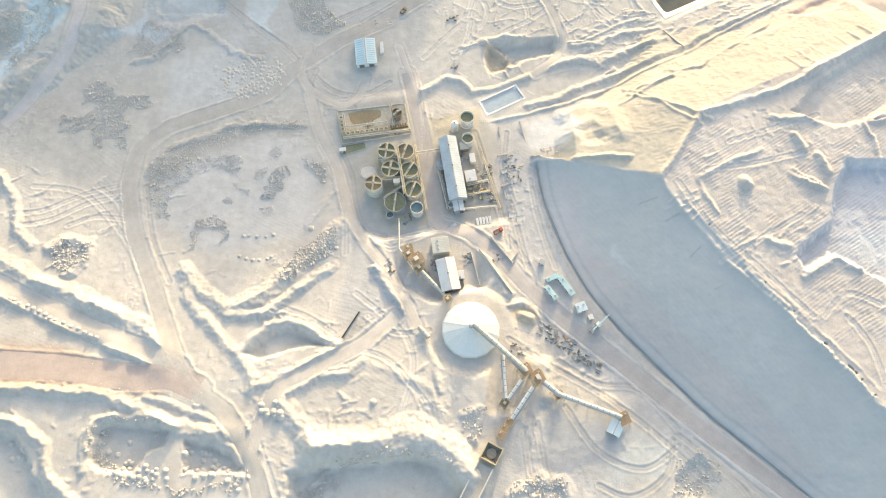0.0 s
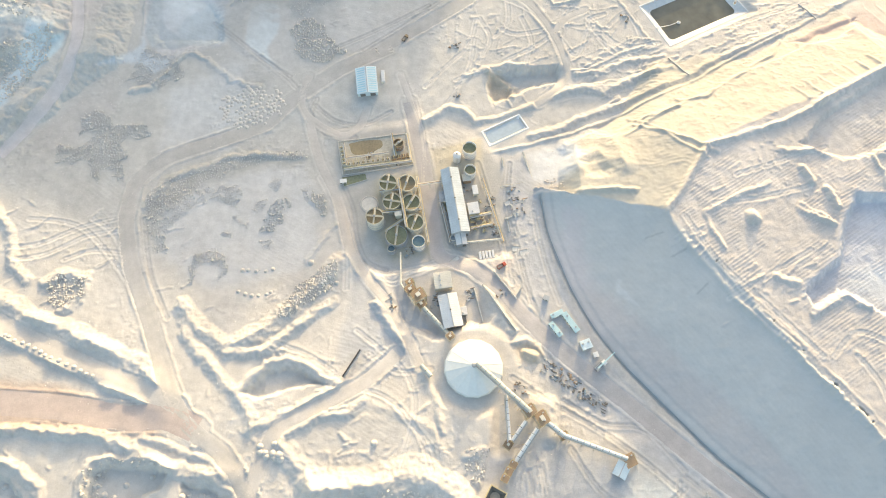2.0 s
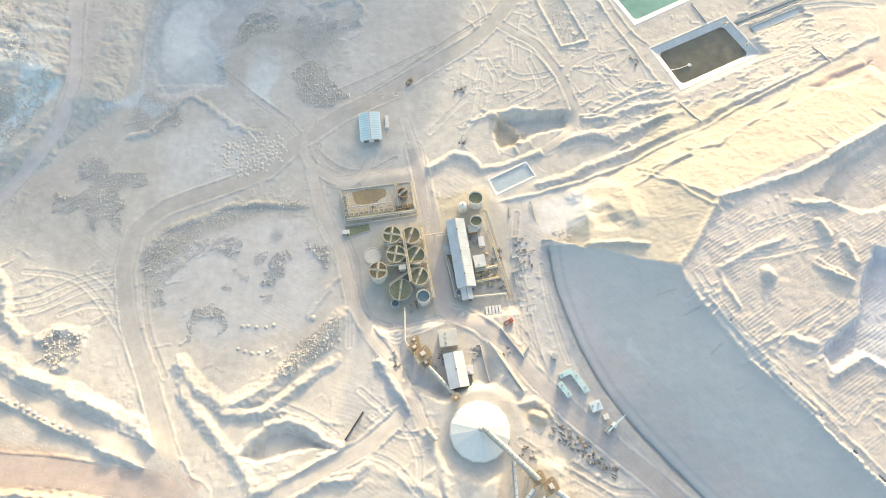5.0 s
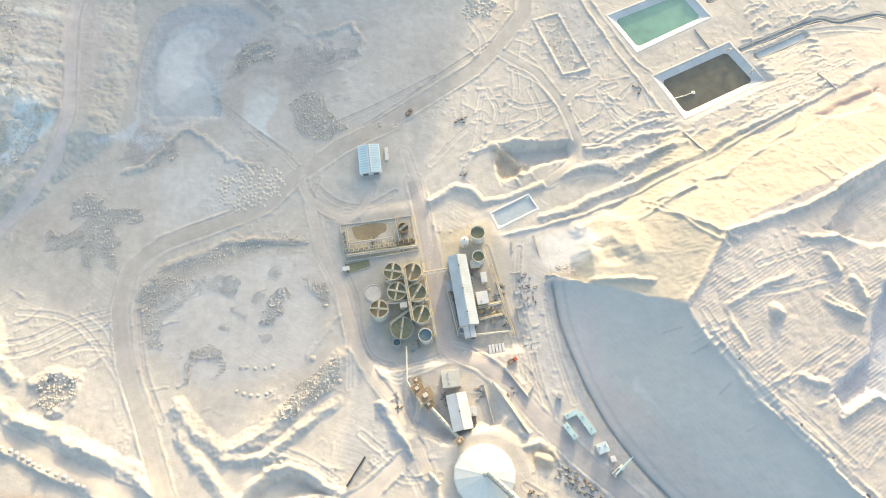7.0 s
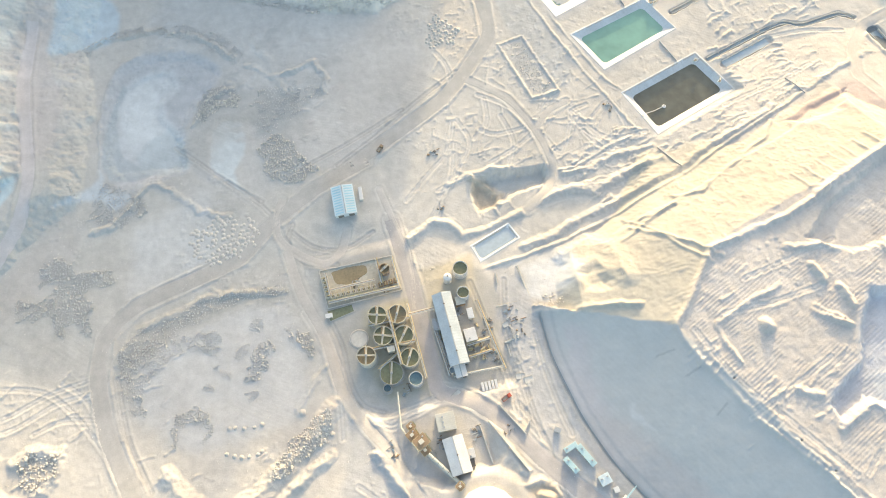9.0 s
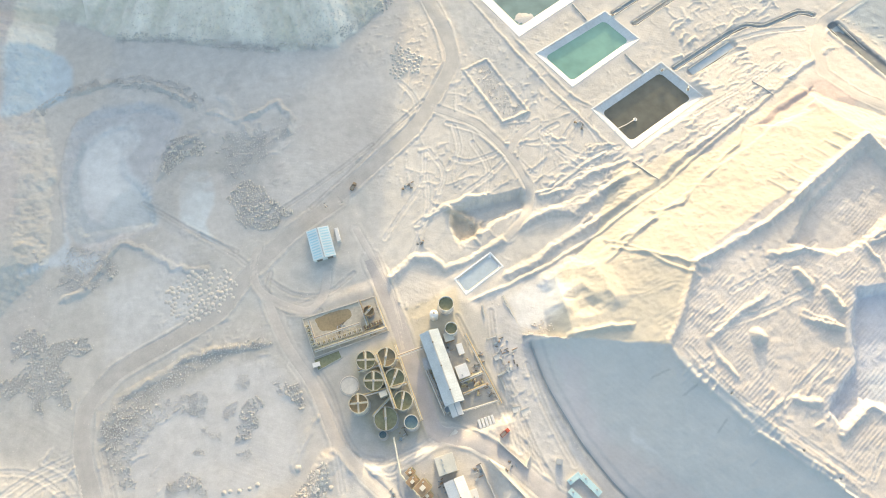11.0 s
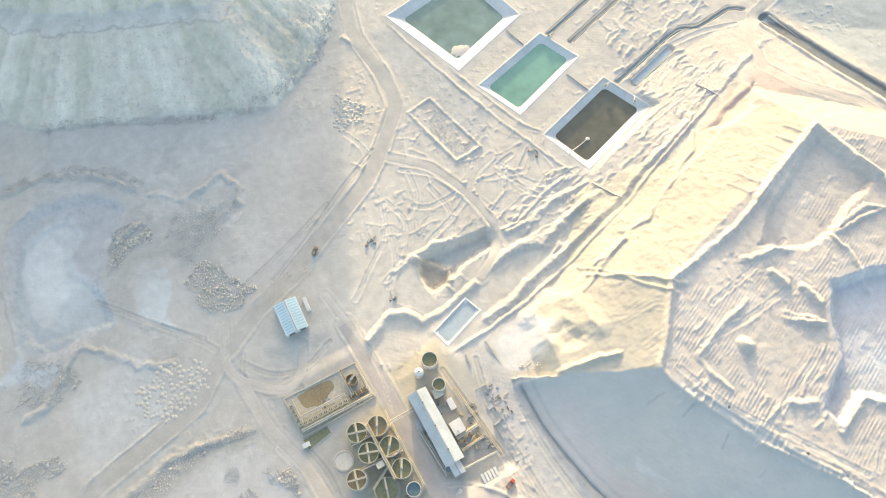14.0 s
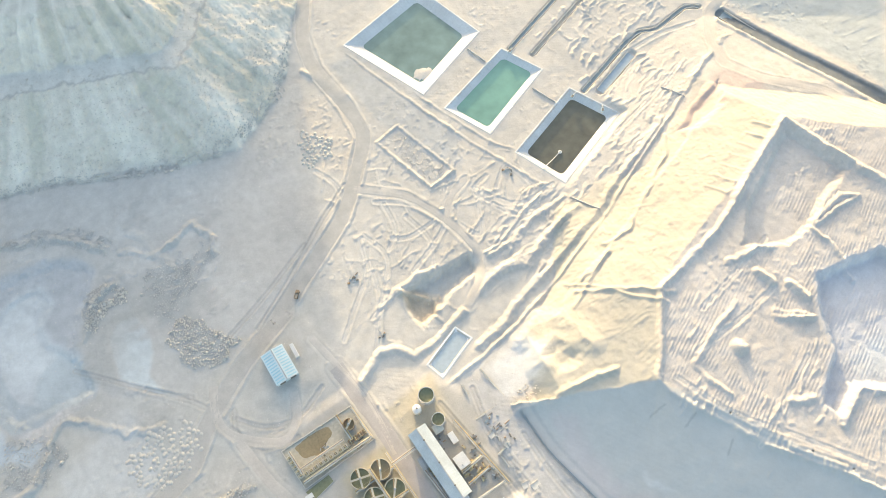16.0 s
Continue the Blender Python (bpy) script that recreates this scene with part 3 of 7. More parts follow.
for k in range(70):
    a = rng.uniform(0, 1)
    x, y, m = 152 + 118 * a, 212 - 152 * a, rng.uniform(2, 7)
    bank([(x, y), (x - 0.75 * m, y - 0.6 * m)], rng.uniform(0.4, 0.9), rng.uniform(1.4, 2.4), 0.6)
EAST_PIT = [(280.2, 233.1), (264.7, 206.4), (257.5, 185.3), (239.6, 170.2), (229.5, 159.7), (236.7, 146.8), (257.8, 157.4), (270.3, 151.3), (293.1, 136.3), (361.6, 184.5), (333.1, 229.5)]
pit(EAST_PIT, 6.0, 6, 0.8)
patch(EAST_PIT, (0.54, 0.535, 0.55), 3, 0.95, 0.8)
patch([(263.6, 175.9), (285.9, 181.5), (311.2, 173.2), (307.3, 146.5), (264.2, 159.6)], (0.60, 0.61, 0.61), 6, 0.8, 1.5)
bank([(235.6, 145.4), (260.9, 155.9), (273.5, 149.8)], 2.4, 4)
stain(SOUTHWEST * smooth(0.0, 0.5, fbm(X, Y, 60, 4, 9.0)) * 0.35, (0.48, 0.48, 0.47))
fs = X * 0.80 + Y * 0.60
ROUGH = ROUGH + SOUTHWEST * 0.10 * np.sin(fs * 2.1 + 2 * fbm(X, Y, 25, 2, 6.0))

# three small gashes: their dark hollows are painted on, the face stays uncut
w = window([(136.3, 200.2), (147.1, 203.9)], 6)
stain(0.45 * smooth(1.0, 0.2, line_distance([(136.3, 200.2), (147.1, 203.9)], 0.6, w)), (0.30, 0.31, 0.31), w)
w = window([(151.6, 186.2), (160.9, 190.9)], 6)
stain(0.45 * smooth(1.0, 0.2, line_distance([(151.6, 186.2), (160.9, 190.9)], 0.6, w)), (0.30, 0.31, 0.31), w)
w = window([(165.3, 159.6), (172, 166.2)], 6)
stain(0.45 * smooth(1.0, 0.2, line_distance([(165.3, 159.6), (172, 166.2)], 0.6, w)), (0.30, 0.31, 0.31), w)
patch(curved([(114.9, 171.2), (123.4, 165.8), (126.9, 158.3), (121, 159.6), (115.6, 165.6)]), (0.60, 0.60, 0.59), 2.5, 0.7, 2.0)
patch(curved([(84.4, 227.6), (96.3, 219.4), (95.8, 197.5), (100.3, 170.8), (91.4, 166.8), (80.2, 195.6)]), (0.55, 0.51, 0.50), 5, 0.7, 2.0)

# the western nose of the heap and the sunlit flank
bank([(91.9, 282.2), (109.8, 291), (121.8, 282.6), (128, 255.5)], 2.6, 13, 0.8)
pit([(93.3, 266.4), (110.5, 275.2), (121.2, 255.4), (117.1, 246.1), (99.5, 249.1)], 3.5, 9, 0.8)
patch([(71.2, 275.7), (92.2, 283), (103, 271.1), (87.6, 260.9), (77.3, 248.7), (63.1, 253.5)], (0.57, 0.58, 0.585), 4, 0.8, 1.0)
bank([(65.7, 240.7), (88.1, 238.9), (112.4, 237.5), (132.6, 235.3)], 2.4, 6, 1.0)
for k in range(26):
    x, y, a, m = rng.uniform(150, 250), rng.uniform(130, 250), rng.uniform(0.2, 0.8), rng.uniform(4, 12)
    bank([(x, y), (x + m * math.cos(a), y + m * math.sin(a))], rng.uniform(0.5, 1.0), rng.uniform(1.2, 2.0), 0.5)
patch([(60.2, 279.1), (92.8, 288.9), (95.3, 259.7), (82.3, 252.6), (63.4, 252.6)], (0.60, 0.61, 0.61), 6, 0.7, 1.5)
bank([(138, 294), (159.7, 281.9), (178.7, 268.7), (190, 260.7)], 1.8, 4, 0.8)
bank([(131.9, 284.5), (154.2, 299.1), (174.3, 309)], 2.2, 5, 0.9)
bank([(262.8, 372.8), (251.2, 355.7), (231.1, 342.3), (209.8, 330), (193.9, 315.6), (175.4, 315.9)], 1.9, 4.0, 0.7)
bank([(173.6, 308.6), (157.5, 300.6), (141.7, 299.6), (123.3, 287.4)], 1.5, 3.5, 0.9)
bank([(137, 302.7), (154.5, 286.7), (166.3, 271.6), (182.9, 257.6)], 1.2, 2.6, 0.3)
for k in range(7):
    a = k / 6
    bank([(255 + 60 * a, 318 + 28 * a), (262 + 60 * a, 306 + 28 * a)], 1.2, 2.6, 0.4)
ROUGH = ROUGH + heap_mask * (1 - SOUTHWEST) * (1 - TOPPED) * (0.26 * np.abs(np.sin((X * 0.10 + Y) * 1.0 + 7 * fbm(X, Y, 24, 5, 14.0))) * smooth(-0.2, 0.4, fbm(X, Y, 9, 3, 15.0)) * smooth(190, 165, X) * smooth(130, 142, X) + 0.16 * fbm(X * 0.5, Y, 4.5, 3, 23.0))

# the trench road, its spoil banks, and the worked ground round the ponds
bank([(24.9, 275.6), (62.9, 284.3), (98.1, 295.1), (138.7, 311.6), (185.1, 333.4), (233.7, 361.8), (288.8, 392.4), (330, 418)], 1.5, 3.0, 0.25)
bank([(65.4, 291), (94.3, 302.4), (121.5, 316.7), (153.3, 326.1), (186.1, 341.9), (229.4, 363.5), (269.3, 385.6)], 2.2, 7)
bank([(100.5, 332.4), (122.7, 331.3), (141.4, 341.9), (160, 349.4), (178.2, 351)], 2.4, 7)
bank([(294.8, 400.4), (339.4, 419.8), (358.9, 428.6)], 1.6, 5)
patch([(268.2, 371.2), (290.2, 385.4), (334.3, 404.3), (358.2, 380.8), (344.1, 364.7), (314.8, 367.8), (282.3, 361.5)], PINK, 4, 0.8, 0.8)
pit([(269.4, 370.6), (289.6, 382.9), (330.5, 400.3), (314.3, 370.8), (282.3, 361.5)], 3.0, 6, 0.8)
bank([(-18.4, 304.6), (2.6, 318.4), (12.4, 317.4), (22.3, 306.1), (42.1, 308.1), (68.8, 319.4), (96.1, 333.4)], 2.8, 6, 0.5)
bank([(-29.3, 327.8), (-21.5, 307.1), (-14.7, 286.7)], 2.6, 4, 0.4)
pit([(29.4, 337), (35, 352.3), (62.9, 356.5), (90.9, 360.1), (96, 343.1), (67.9, 331.5), (36, 319.1)], 6.0, 7)
bank([(34, 350.4), (41.1, 346.4), (55.5, 336.5), (53.1, 329.5)], 5.5, 6)
patch([(30.6, 349), (43.5, 351.2), (57.6, 335.5), (53, 327.2), (38.2, 323.8)], TAN, 4, 0.8)
bank([(15.6, 346.7), (35, 353.8), (60.7, 356.6)], 1.8, 5)
bank([(102.8, 347.8), (124.2, 350.1), (142.2, 359.6), (172.7, 363.3)], 1.8, 5, 0.6)
bank([(101.6, 333.5), (135.8, 338), (166.8, 350.6)], 2.2, 7)
bank([(68.3, 466.7), (88.1, 473.5), (109.7, 419.4), (88.3, 414.1), (67.5, 467.1)], 1.5, 2.2, 0.1)
patch([(63.4, 548.3), (79.1, 549.1), (102.6, 494.6), (125.3, 440.6), (114.4, 417.7), (100.5, 432.7), (75.1, 489.6)], (0.455, 0.455, 0.445), 3, 0.8, 0.6)
bank([(79.9, 551.8), (108.6, 484.2), (130.3, 438.9), (147, 409.5), (165.5, 375.3)], 0.9, 2.2, 0.3)
bank([(91.1, 557.5), (114.9, 488.9), (135.8, 447.8), (148.3, 425), (162.3, 412.4)], 0.9, 2.0, 0.3)
bank([(100.6, 350.7), (111.8, 351.6), (142.5, 368.2), (158, 373.2)], 1.4, 2.4, 0.3)
bank([(43.2, 553.9), (53.3, 536.9), (62.1, 517.7)], 2.0, 5)
patch([(25.4, 527.5), (59.1, 522.1), (60.7, 481.5), (39.5, 454.3), (9, 469.3)], (0.60, 0.53, 0.45), 5, 0.6)
for k in range(60):
    x, y, a, m = rng.uniform(10, 160), rng.uniform(320, 450), rng.uniform(-0.9, 1.5), rng.uniform(5, 22)
    bend = rng.uniform(-0.5, 0.5)
    bank([(x, y), (x + m * math.cos(a), y + m * math.sin(a)), (x + m * (math.cos(a) + math.cos(a + bend)), y + m * (math.sin(a) + math.sin(a + bend)))], rng.uniform(0.3, 0.7), rng.uniform(0.9, 1.6), 0.8)
for k in range(60):
    x, y, a, m = rng.uniform(-350, -170), rng.uniform(120, 235), rng.uniform(0.2, 1.2), rng.uniform(4, 14)
    bank([(x, y), (x + m * math.cos(a), y + m * math.sin(a))], rng.uniform(0.3, 0.8), rng.uniform(1.0, 2.2), 1.0)
for k in range(50):
    x, y, a, m = rng.uniform(-130, 30), rng.uniform(40, 130), rng.uniform(-0.6, 1.2), rng.uniform(4, 14)
    bank([(x, y), (x + m * math.cos(a), y + m * math.sin(a))], rng.uniform(0.3, 0.8), rng.uniform(1.2, 2.5), 1.0)

for k in range(150):
    x, y = rng.uniform(225, 370), rng.uniform(0, 1)
    y = 425 + 0.46 * (x - 225) + 75 * y
    a, m = 0.46 + rng.choice([0.0, 0.0, 1.5]) + rng.uniform(-0.2, 0.2), rng.uniform(3, 16)
    bank([(x, y), (x + 0.5 * m * math.cos(a + 0.3), y + 0.5 * m * math.sin(a + 0.3)), (x + m * math.cos(a), y + m * math.sin(a))], rng.uniform(0.3, 0.9), rng.uniform(1.2, 3.0), 1.0)
for k in range(130):
    u, v = rng.uniform(-40, 190), rng.uniform(72, 118) * rng.uniform(0.95, 1.0)
    x, y = 183.9 + 0.908 * u - 0.419 * v, 269.3 + 0.419 * u + 0.908 * v
    a, m = 0.43 + rng.uniform(-0.25, 0.25), rng.uniform(4, 20)
    bank([(x, y), (x + 0.5 * m * math.cos(a + 0.25), y + 0.5 * m * math.sin(a + 0.25)), (x + m * math.cos(a), y + m * math.sin(a))], rng.uniform(0.4, 1.1), rng.uniform(1.4, 3.4), 1.2)
for k in range(260):
    x, y, a, m = rng.uniform(-350, 60), rng.uniform(20, 235), rng.uniform(0, 3.1), rng.uniform(1.5, 9)
    if not -205 < x < -85 or y < 165:
        bank([(x, y), (x + m * math.cos(a), y + m * math.sin(a))], rng.uniform(0.2, 0.7), rng.uniform(1.0, 2.2), 1.2)

bank([(53.6, 123.7), (59.3, 121.6)], 4.5, 7, 0.6)
patch([(46.1, 129.4), (57.9, 132.7), (65.3, 124.2), (61, 116.2), (49.4, 116.4)], TAN, 3, 0.8)
# level yards
PLANT_YARD = [(-84.2, 291.8), (-27.9, 299.5), (-16.6, 261.7), (28.5, 286.7), (40.8, 261.6), (42.9, 200.1), (-5.6, 191.1), (-33.5, 182.2), (-57.9, 191.1), (-71.7, 237.4)]
level(PLANT_YARD, 1.6, 9)
level([(-37.4, 177.8), (18.4, 186.6), (25.5, 147.7), (2.3, 135.3), (-26.7, 147.7)], 6.0, 8)
DOME_X, DOME_Y, DOME_Z = 18.3, 113.5, 12.5
level([(DOME_X + 25 * math.cos(a), DOME_Y + 25 * math.sin(a)) for a in np.arange(0, 6.2, 0.4)], DOME_Z, 9)
level([(35.3, 92.1), (65.5, 89.7), (64.5, 71.1), (34.4, 62.9)], 12.0, 9, 0.5)
level([(66.8, 154.5), (92.2, 154.5), (112.7, 118.5), (99, 112.7), (66, 140.1)], 8.0, 8)
level([(104.6, 65.8), (126.5, 65.8), (124.1, 42.7), (102.5, 42.7)], 9.0, 8, 0.5)
level([(-78.8, 359.8), (-38.1, 359.8), (-41.6, 322.6), (-77, 322.6)], 0.6, 10)
patch(PLANT_YARD, (0.455, 0.43, 0.385), 5, 0.9)
patch([(-51.6, 255.8), (-17.8, 261.7), (-10.5, 197.9), (-37.8, 192), (-50.8, 213.9)], (0.43, 0.40, 0.32), 3, 0.9, 0.5)
# grey yard ground; the shade south-west of the tanks is put into its colour
patch([(-71.7, 237.4), (-58, 193.4), (-37.6, 185.8), (-5.6, 192), (42.9, 199.2), (38.4, 185.7), (0.4, 185.8), (-25.1, 160.4), (2.3, 133.3), (-16.5, 111.3), (-53.7, 107.4), (-70.4, 123.2), (-61.4, 182.2), (-73.9, 223.2)], (0.43, 0.425, 0.42), 4, 0.8, 0.6)
patch([(-2.5, 244.6), (31.3, 255.8), (41.1, 207), (6.5, 201.1)], (0.42, 0.40, 0.36), 3, 0.9, 0.5)
patch([(-10.3, 281.6), (26.5, 291.8), (28, 259.2), (-5.9, 251.9)], (0.50, 0.45, 0.35), 3, 0.8, 0.8)

# the ponds' hollows
POND_1 = [(81.2, 559.9), (158.8, 587.5), (184.4, 523.5), (118.4, 489.7)]
POND_2 = [(127.8, 470.8), (193.1, 500.6), (212.8, 468.7), (148.8, 435.2)]
POND_3 = [(158.6, 412.4), (223.4, 444), (246.3, 406.9), (179.2, 373.6)]
SMALL_POND = [(28.1, 296), (56.3, 310.7), (62.8, 299.3), (33.4, 283.9)]
for pond in (POND_1, POND_2, POND_3, SMALL_POND):
    level(pond, 1.0, 7, 0.3)
    pit(pond, 8.0, 7, 0.0)
CHANNELS = [[(232.3, 437.1), (286, 461.6), (302.2, 466.1), (316, 462.4), (348.6, 470.5), (359.1, 465.4)], [(199.5, 498), (231.3, 513.5), (267.9, 531.1)], [(213.2, 485.1), (241.7, 498.9), (274.7, 514.6)],
            [(244.2, 431.2), (284.3, 450.2)]]
for ch in CHANNELS:
    w = window(ch, 10)
    half = 4.6 if ch is CHANNELS[3] else 2.8
    H[w] -= 2.0 * smooth(half, half - 1.4, line_distance(ch, 0.1, w))
CANAL = [(371.6, 450.9), (396.4, 392.1), (432.3, 318.8), (455.6, 260.6)]
w = window(CANAL, 14)
H[w] -= 2.2 * smooth(7.5, 4.0, line_distance(CANAL, 0.1, w))
stain(0.9 * smooth(6.5, 5.0, line_distance(CANAL, 0.1, w)), (0.17, 0.19, 0.20), w)
bank([(363.1, 448.5), (388.2, 388.6), (425.4, 310.6), (441.2, 260.1)], 1.6, 4, 0.2)
patch([(383.8, 460.8), (440.1, 328.9), (500.3, 403.4)] + [(620, 520), (620, 700), (400, 700)], (0.37, 0.405, 0.42), 6, 0.95)

# the blue-grey floor and pool of the hollow, its stony ring
patch([(-176.1, 432.9), (-146.2, 445.7), (-106.4, 440.4), (-102.3, 415), (-132.2, 411.3), (-166.7, 376), (-179.5, 399.3)], (0.43, 0.415, 0.385), 8, 0.6, 2.0)
# yard east of the plant: the heap's shade painted on as grey
patch([(45.3, 271.3), (62.4, 273.1), (81.6, 173.4), (58.2, 182), (47.8, 222.9)], (0.46, 0.45, 0.44), 6, 0.8, 1.0)


def tyre(pts, shade, width=0.9, gauge=2.2):
    """A pair of wheel tracks worn into the soil."""
    line = resample(pts, 3)
    w = window([tuple(p) for p in line], 6)
    d = line_distance([tuple(p) for p in line], 0.0, w)
    m = np.clip(1 - np.abs(d - gauge / 2) / width, 0, 1)
    stain(0.6 * m, shade, w)
    H[w] -= 0.22 * m
    H[w] += 0.22 * np.clip(1 - np.abs(d - gauge / 2 - 1.4) / 0.9, 0, 1)


PALE, DUSK = (0.66, 0.62, 0.56), (0.43, 0.40, 0.36)
for pts in ([(-303.2, 191.1), (-280.1, 195.7), (-254.7, 209.3), (-231, 213.9)], [(-309.6, 200.2), (-286.1, 203.8), (-260.2, 216.2), (-234.8, 223.2)], [(-267, 191.1), (-248.3, 197.9), (-225.6, 195.7)], [(-298.7, 223.2), (-260.2, 216.2), (-225, 182.2), (-208.3, 156.1)], [(-253.3, 223.2), (-234.3, 209.3), (-216.2, 177.8)]):
    tyre(pts, PALE)
for pts in ([(-57.9, 191.1), (-46.9, 169), (-32.5, 147.7), (-18.7, 129.2)], [(-51.7, 186.6), (-37.2, 173.4), (-25.5, 182.2), (-5.6, 187.5)], [(-59.2, 139.4), (-39.4, 123.2), (-23.9, 107.4), (-19.7, 84.6), (-29.8, 48.9)], [(-82.4, 92.1), (-60.8, 99.7), (-34.6, 92.1), (-8.6, 62.9)], [(-115.9, 131.3), (-92.4, 123.2), (-72.7, 111.3)],
            [(-122.6, 55.8), (-109.4, 28.4), (-100.6, 8)], [(-167, 92.1), (-153.4, 73.6), (-129.8, 55.8)], [(-173.2, 84.6), (-182.9, 77.2), (-211.3, 73.6)], [(-155.6, 62.9), (-128.3, 42), (-114.3, 8)], [(-30.8, 88.3), (-15.9, 70), (-8.5, 48.9)], [(-50.7, 123.2), (-31.5, 111.3), (-9, 113.3)]):
    tyre(pts, PALE)
for pts in ([(43.4, 107.6), (65.7, 93.5), (98, 75), (132, 49.7), (163.8, 18.8)], [(77.1, 93.7), (102, 78.7), (127.5, 75), (150, 49.7)], [(78.9, 64), (98.4, 35.8), (125.9, 25.5), (148.7, 39.2)], [(52.1, 49.2), (54.5, 21.9), (60.9, 5.5)], [(59.7, 52.9), (63.8, 25.4), (71.6, 5.5)],
            [(96.8, 15.5), (117.2, 8.8), (139.6, 22.2), (145.6, 42.7)], [(46.3, 182.1), (61, 156.5), (67.2, 124.2), (88.3, 93.7)], [(49.3, 209), (55.8, 173.4), (64.1, 140.1)], [(159.9, 42.7), (191.4, 15.5), (206.7, 2.3)], [(149.6, 46.2), (181.4, 18.8), (192.8, 2.3)], [(121.3, 86.2), (160.8, 49.7), (199, 18.8)]):
    tyre(pts, DUSK)
for pts in ([(46.2, 422.1), (72, 405.6), (89.6, 372.4), (94.1, 345.5), (84.3, 326.6)], [(142.8, 364.5), (115.3, 394.9), (129.3, 405.1)], [(114.8, 389.8), (104.1, 364.9), (92.3, 379.9)], [(27.8, 401.4), (35.9, 381), (26.7, 361.2), (9.1, 337.2)], [(45, 390.9), (57.8, 385.5), (84.3, 390.1)], [(22.9, 381.1), (17.9, 351.5), (0.4, 318.5)],
            [(48.1, 360.9), (70.2, 372.6), (93, 390)], [(122.9, 382.1), (134.4, 367.1), (151.3, 364.4)], [(115.7, 400), (139.5, 374.5), (170, 376.7)]):
    tyre(pts, PALE)
for pts in ([(25, 400.2), (18.2, 374.6), (1, 355.2), (-15.6, 336.4)], [(50.7, 417.4), (50.7, 397.4), (39.7, 383.2)], [(61.8, 401.7), (68.8, 378.3), (63.1, 357.1)], [(8.3, 342.5), (29.1, 350.6), (46.9, 351.1)],
            [(16.7, 465.5), (26.3, 445), (21.2, 411.9)], [(131.6, 392.9), (148, 405.9), (157.9, 380)], [(298.4, 464.5), (263.7, 451)], [(274.6, 451.7), (314.9, 456.5), (345.8, 453.8)], [(232.9, 391.3), (272.2, 405.7), (309.2, 422.6)]):
    tyre(pts, PALE)
for pts in ([(161.4, 213.5), (180.3, 180), (206.3, 152), (237.1, 117.6)], [(200.6, 244.2), (229.8, 253.3), (268.2, 267)], [(184.5, 155.9), (213.1, 171.9), (242.3, 188.3)], [(181.9, 222.2), (213.8, 226.5), (250.6, 235.3)], [(258.8, 117.6), (269.4, 99.2), (274, 74.4)], [(244.3, 117.6), (261.8, 132.7), (282.1, 125.1)]):
    tyre(pts, PALE)
for pts in ([(-99.9, 319.4), (-82.6, 305.4), (-61.8, 303), (-41.3, 314.3)], [(-105.6, 310.2), (-98, 287.4), (-92.8, 269.6)], [(-88.4, 372.1), (-52.6, 390.6), (-13.3, 414.1)], [(-187.4, 398.9), (-153.1, 369.4), (-121.6, 345.6)], [(-196, 284.1), (-158.8, 299.5), (-134.2, 317.4)], [(-216.2, 223.2), (-205.1, 182.2), (-187.4, 147.7)]):
    tyre(pts, DUSK)

for pts in ([(-89.2, 260.9), (-78.2, 240.9), (-68.6, 216.9), (-62.3, 197.2), (-51.8, 185.2), (-39.7, 181.9), (-25.4, 185.2), (-11, 189.5), (6.9, 195.5), (18.6, 187.7)], [(-92.5, 257.6), (-82.2, 237.8), (-73.3, 213.9), (-69.7, 194.1), (-68.3, 169.7)], [(-61.6, 193.9), (-48.8, 179.9), (-35.2, 177.3), (-19.3, 181.9), (-0.1, 187.8), (23.9, 179.3)], [(-5.7, 201.1), (8.8, 196.6), (23.6, 184.3), (35.5, 174.3), (46.8, 161.8)], [(-1.5, 198.4), (20.5, 183.1), (30.8, 171.8), (42.1, 159.4)], [(34, 232.6), (39.1, 212), (43, 196.1), (45.5, 173.3)]):
    tyre(pts, PALE, 1.1, 2.6)
for pts in ([(-74.8, 251), (-66.6, 230.1), (-62.8, 207), (-55, 190.5), (-41.2, 184.6)], [(-4.3, 211.1), (1.1, 201), (19, 190.9)], [(24.1, 269.2), (30.7, 244.1), (36.8, 218.3), (41.4, 205.7)], [(63.6, 227.2), (66.3, 205.2), (71.5, 181), (78.2, 158.9)], [(47.7, 268.6), (45.5, 239.3), (50.6, 210)]):
    tyre(pts, DUSK, 1.0, 2.4)
for pts in ([(-64.8, 370.4), (-34.4, 392.7), (-1.4, 420.6), (31.9, 444.8)], [(-99.2, 325.6), (-102.5, 310.2), (-90.5, 294.2), (-67.8, 290.6)], [(-105.3, 315.2), (-93.3, 299.1), (-69.7, 299.4), (-62.4, 313.6)], [(-146.9, 364.3), (-126.3, 346.9), (-114.9, 334.7)]):
    tyre(pts, DUSK, 1.0, 2.6)

TOE = [(68.2, 239.9), (72, 210.6), (79.5, 186.2), (86.3, 167), (100.1, 140.2), (114, 120.5), (138.1, 93.7), (170.4, 58.6), (202, 30.6), (229.1, 5.5)]
w = window(TOE, 12)
toe_near = line_distance(TOE, 0.25, w)
stain(0.7 * smooth(1.7, 0.5, toe_near + 1.2 * np.abs(LUMPS[w])), (0.27, 0.29, 0.29), w)
H[w] -= 0.7 * smooth(2.6, 0.6, toe_near)
stain(0.4 * smooth(1.6, 0.4, np.abs(toe_near - 7)), (0.36, 0.37, 0.38), w)

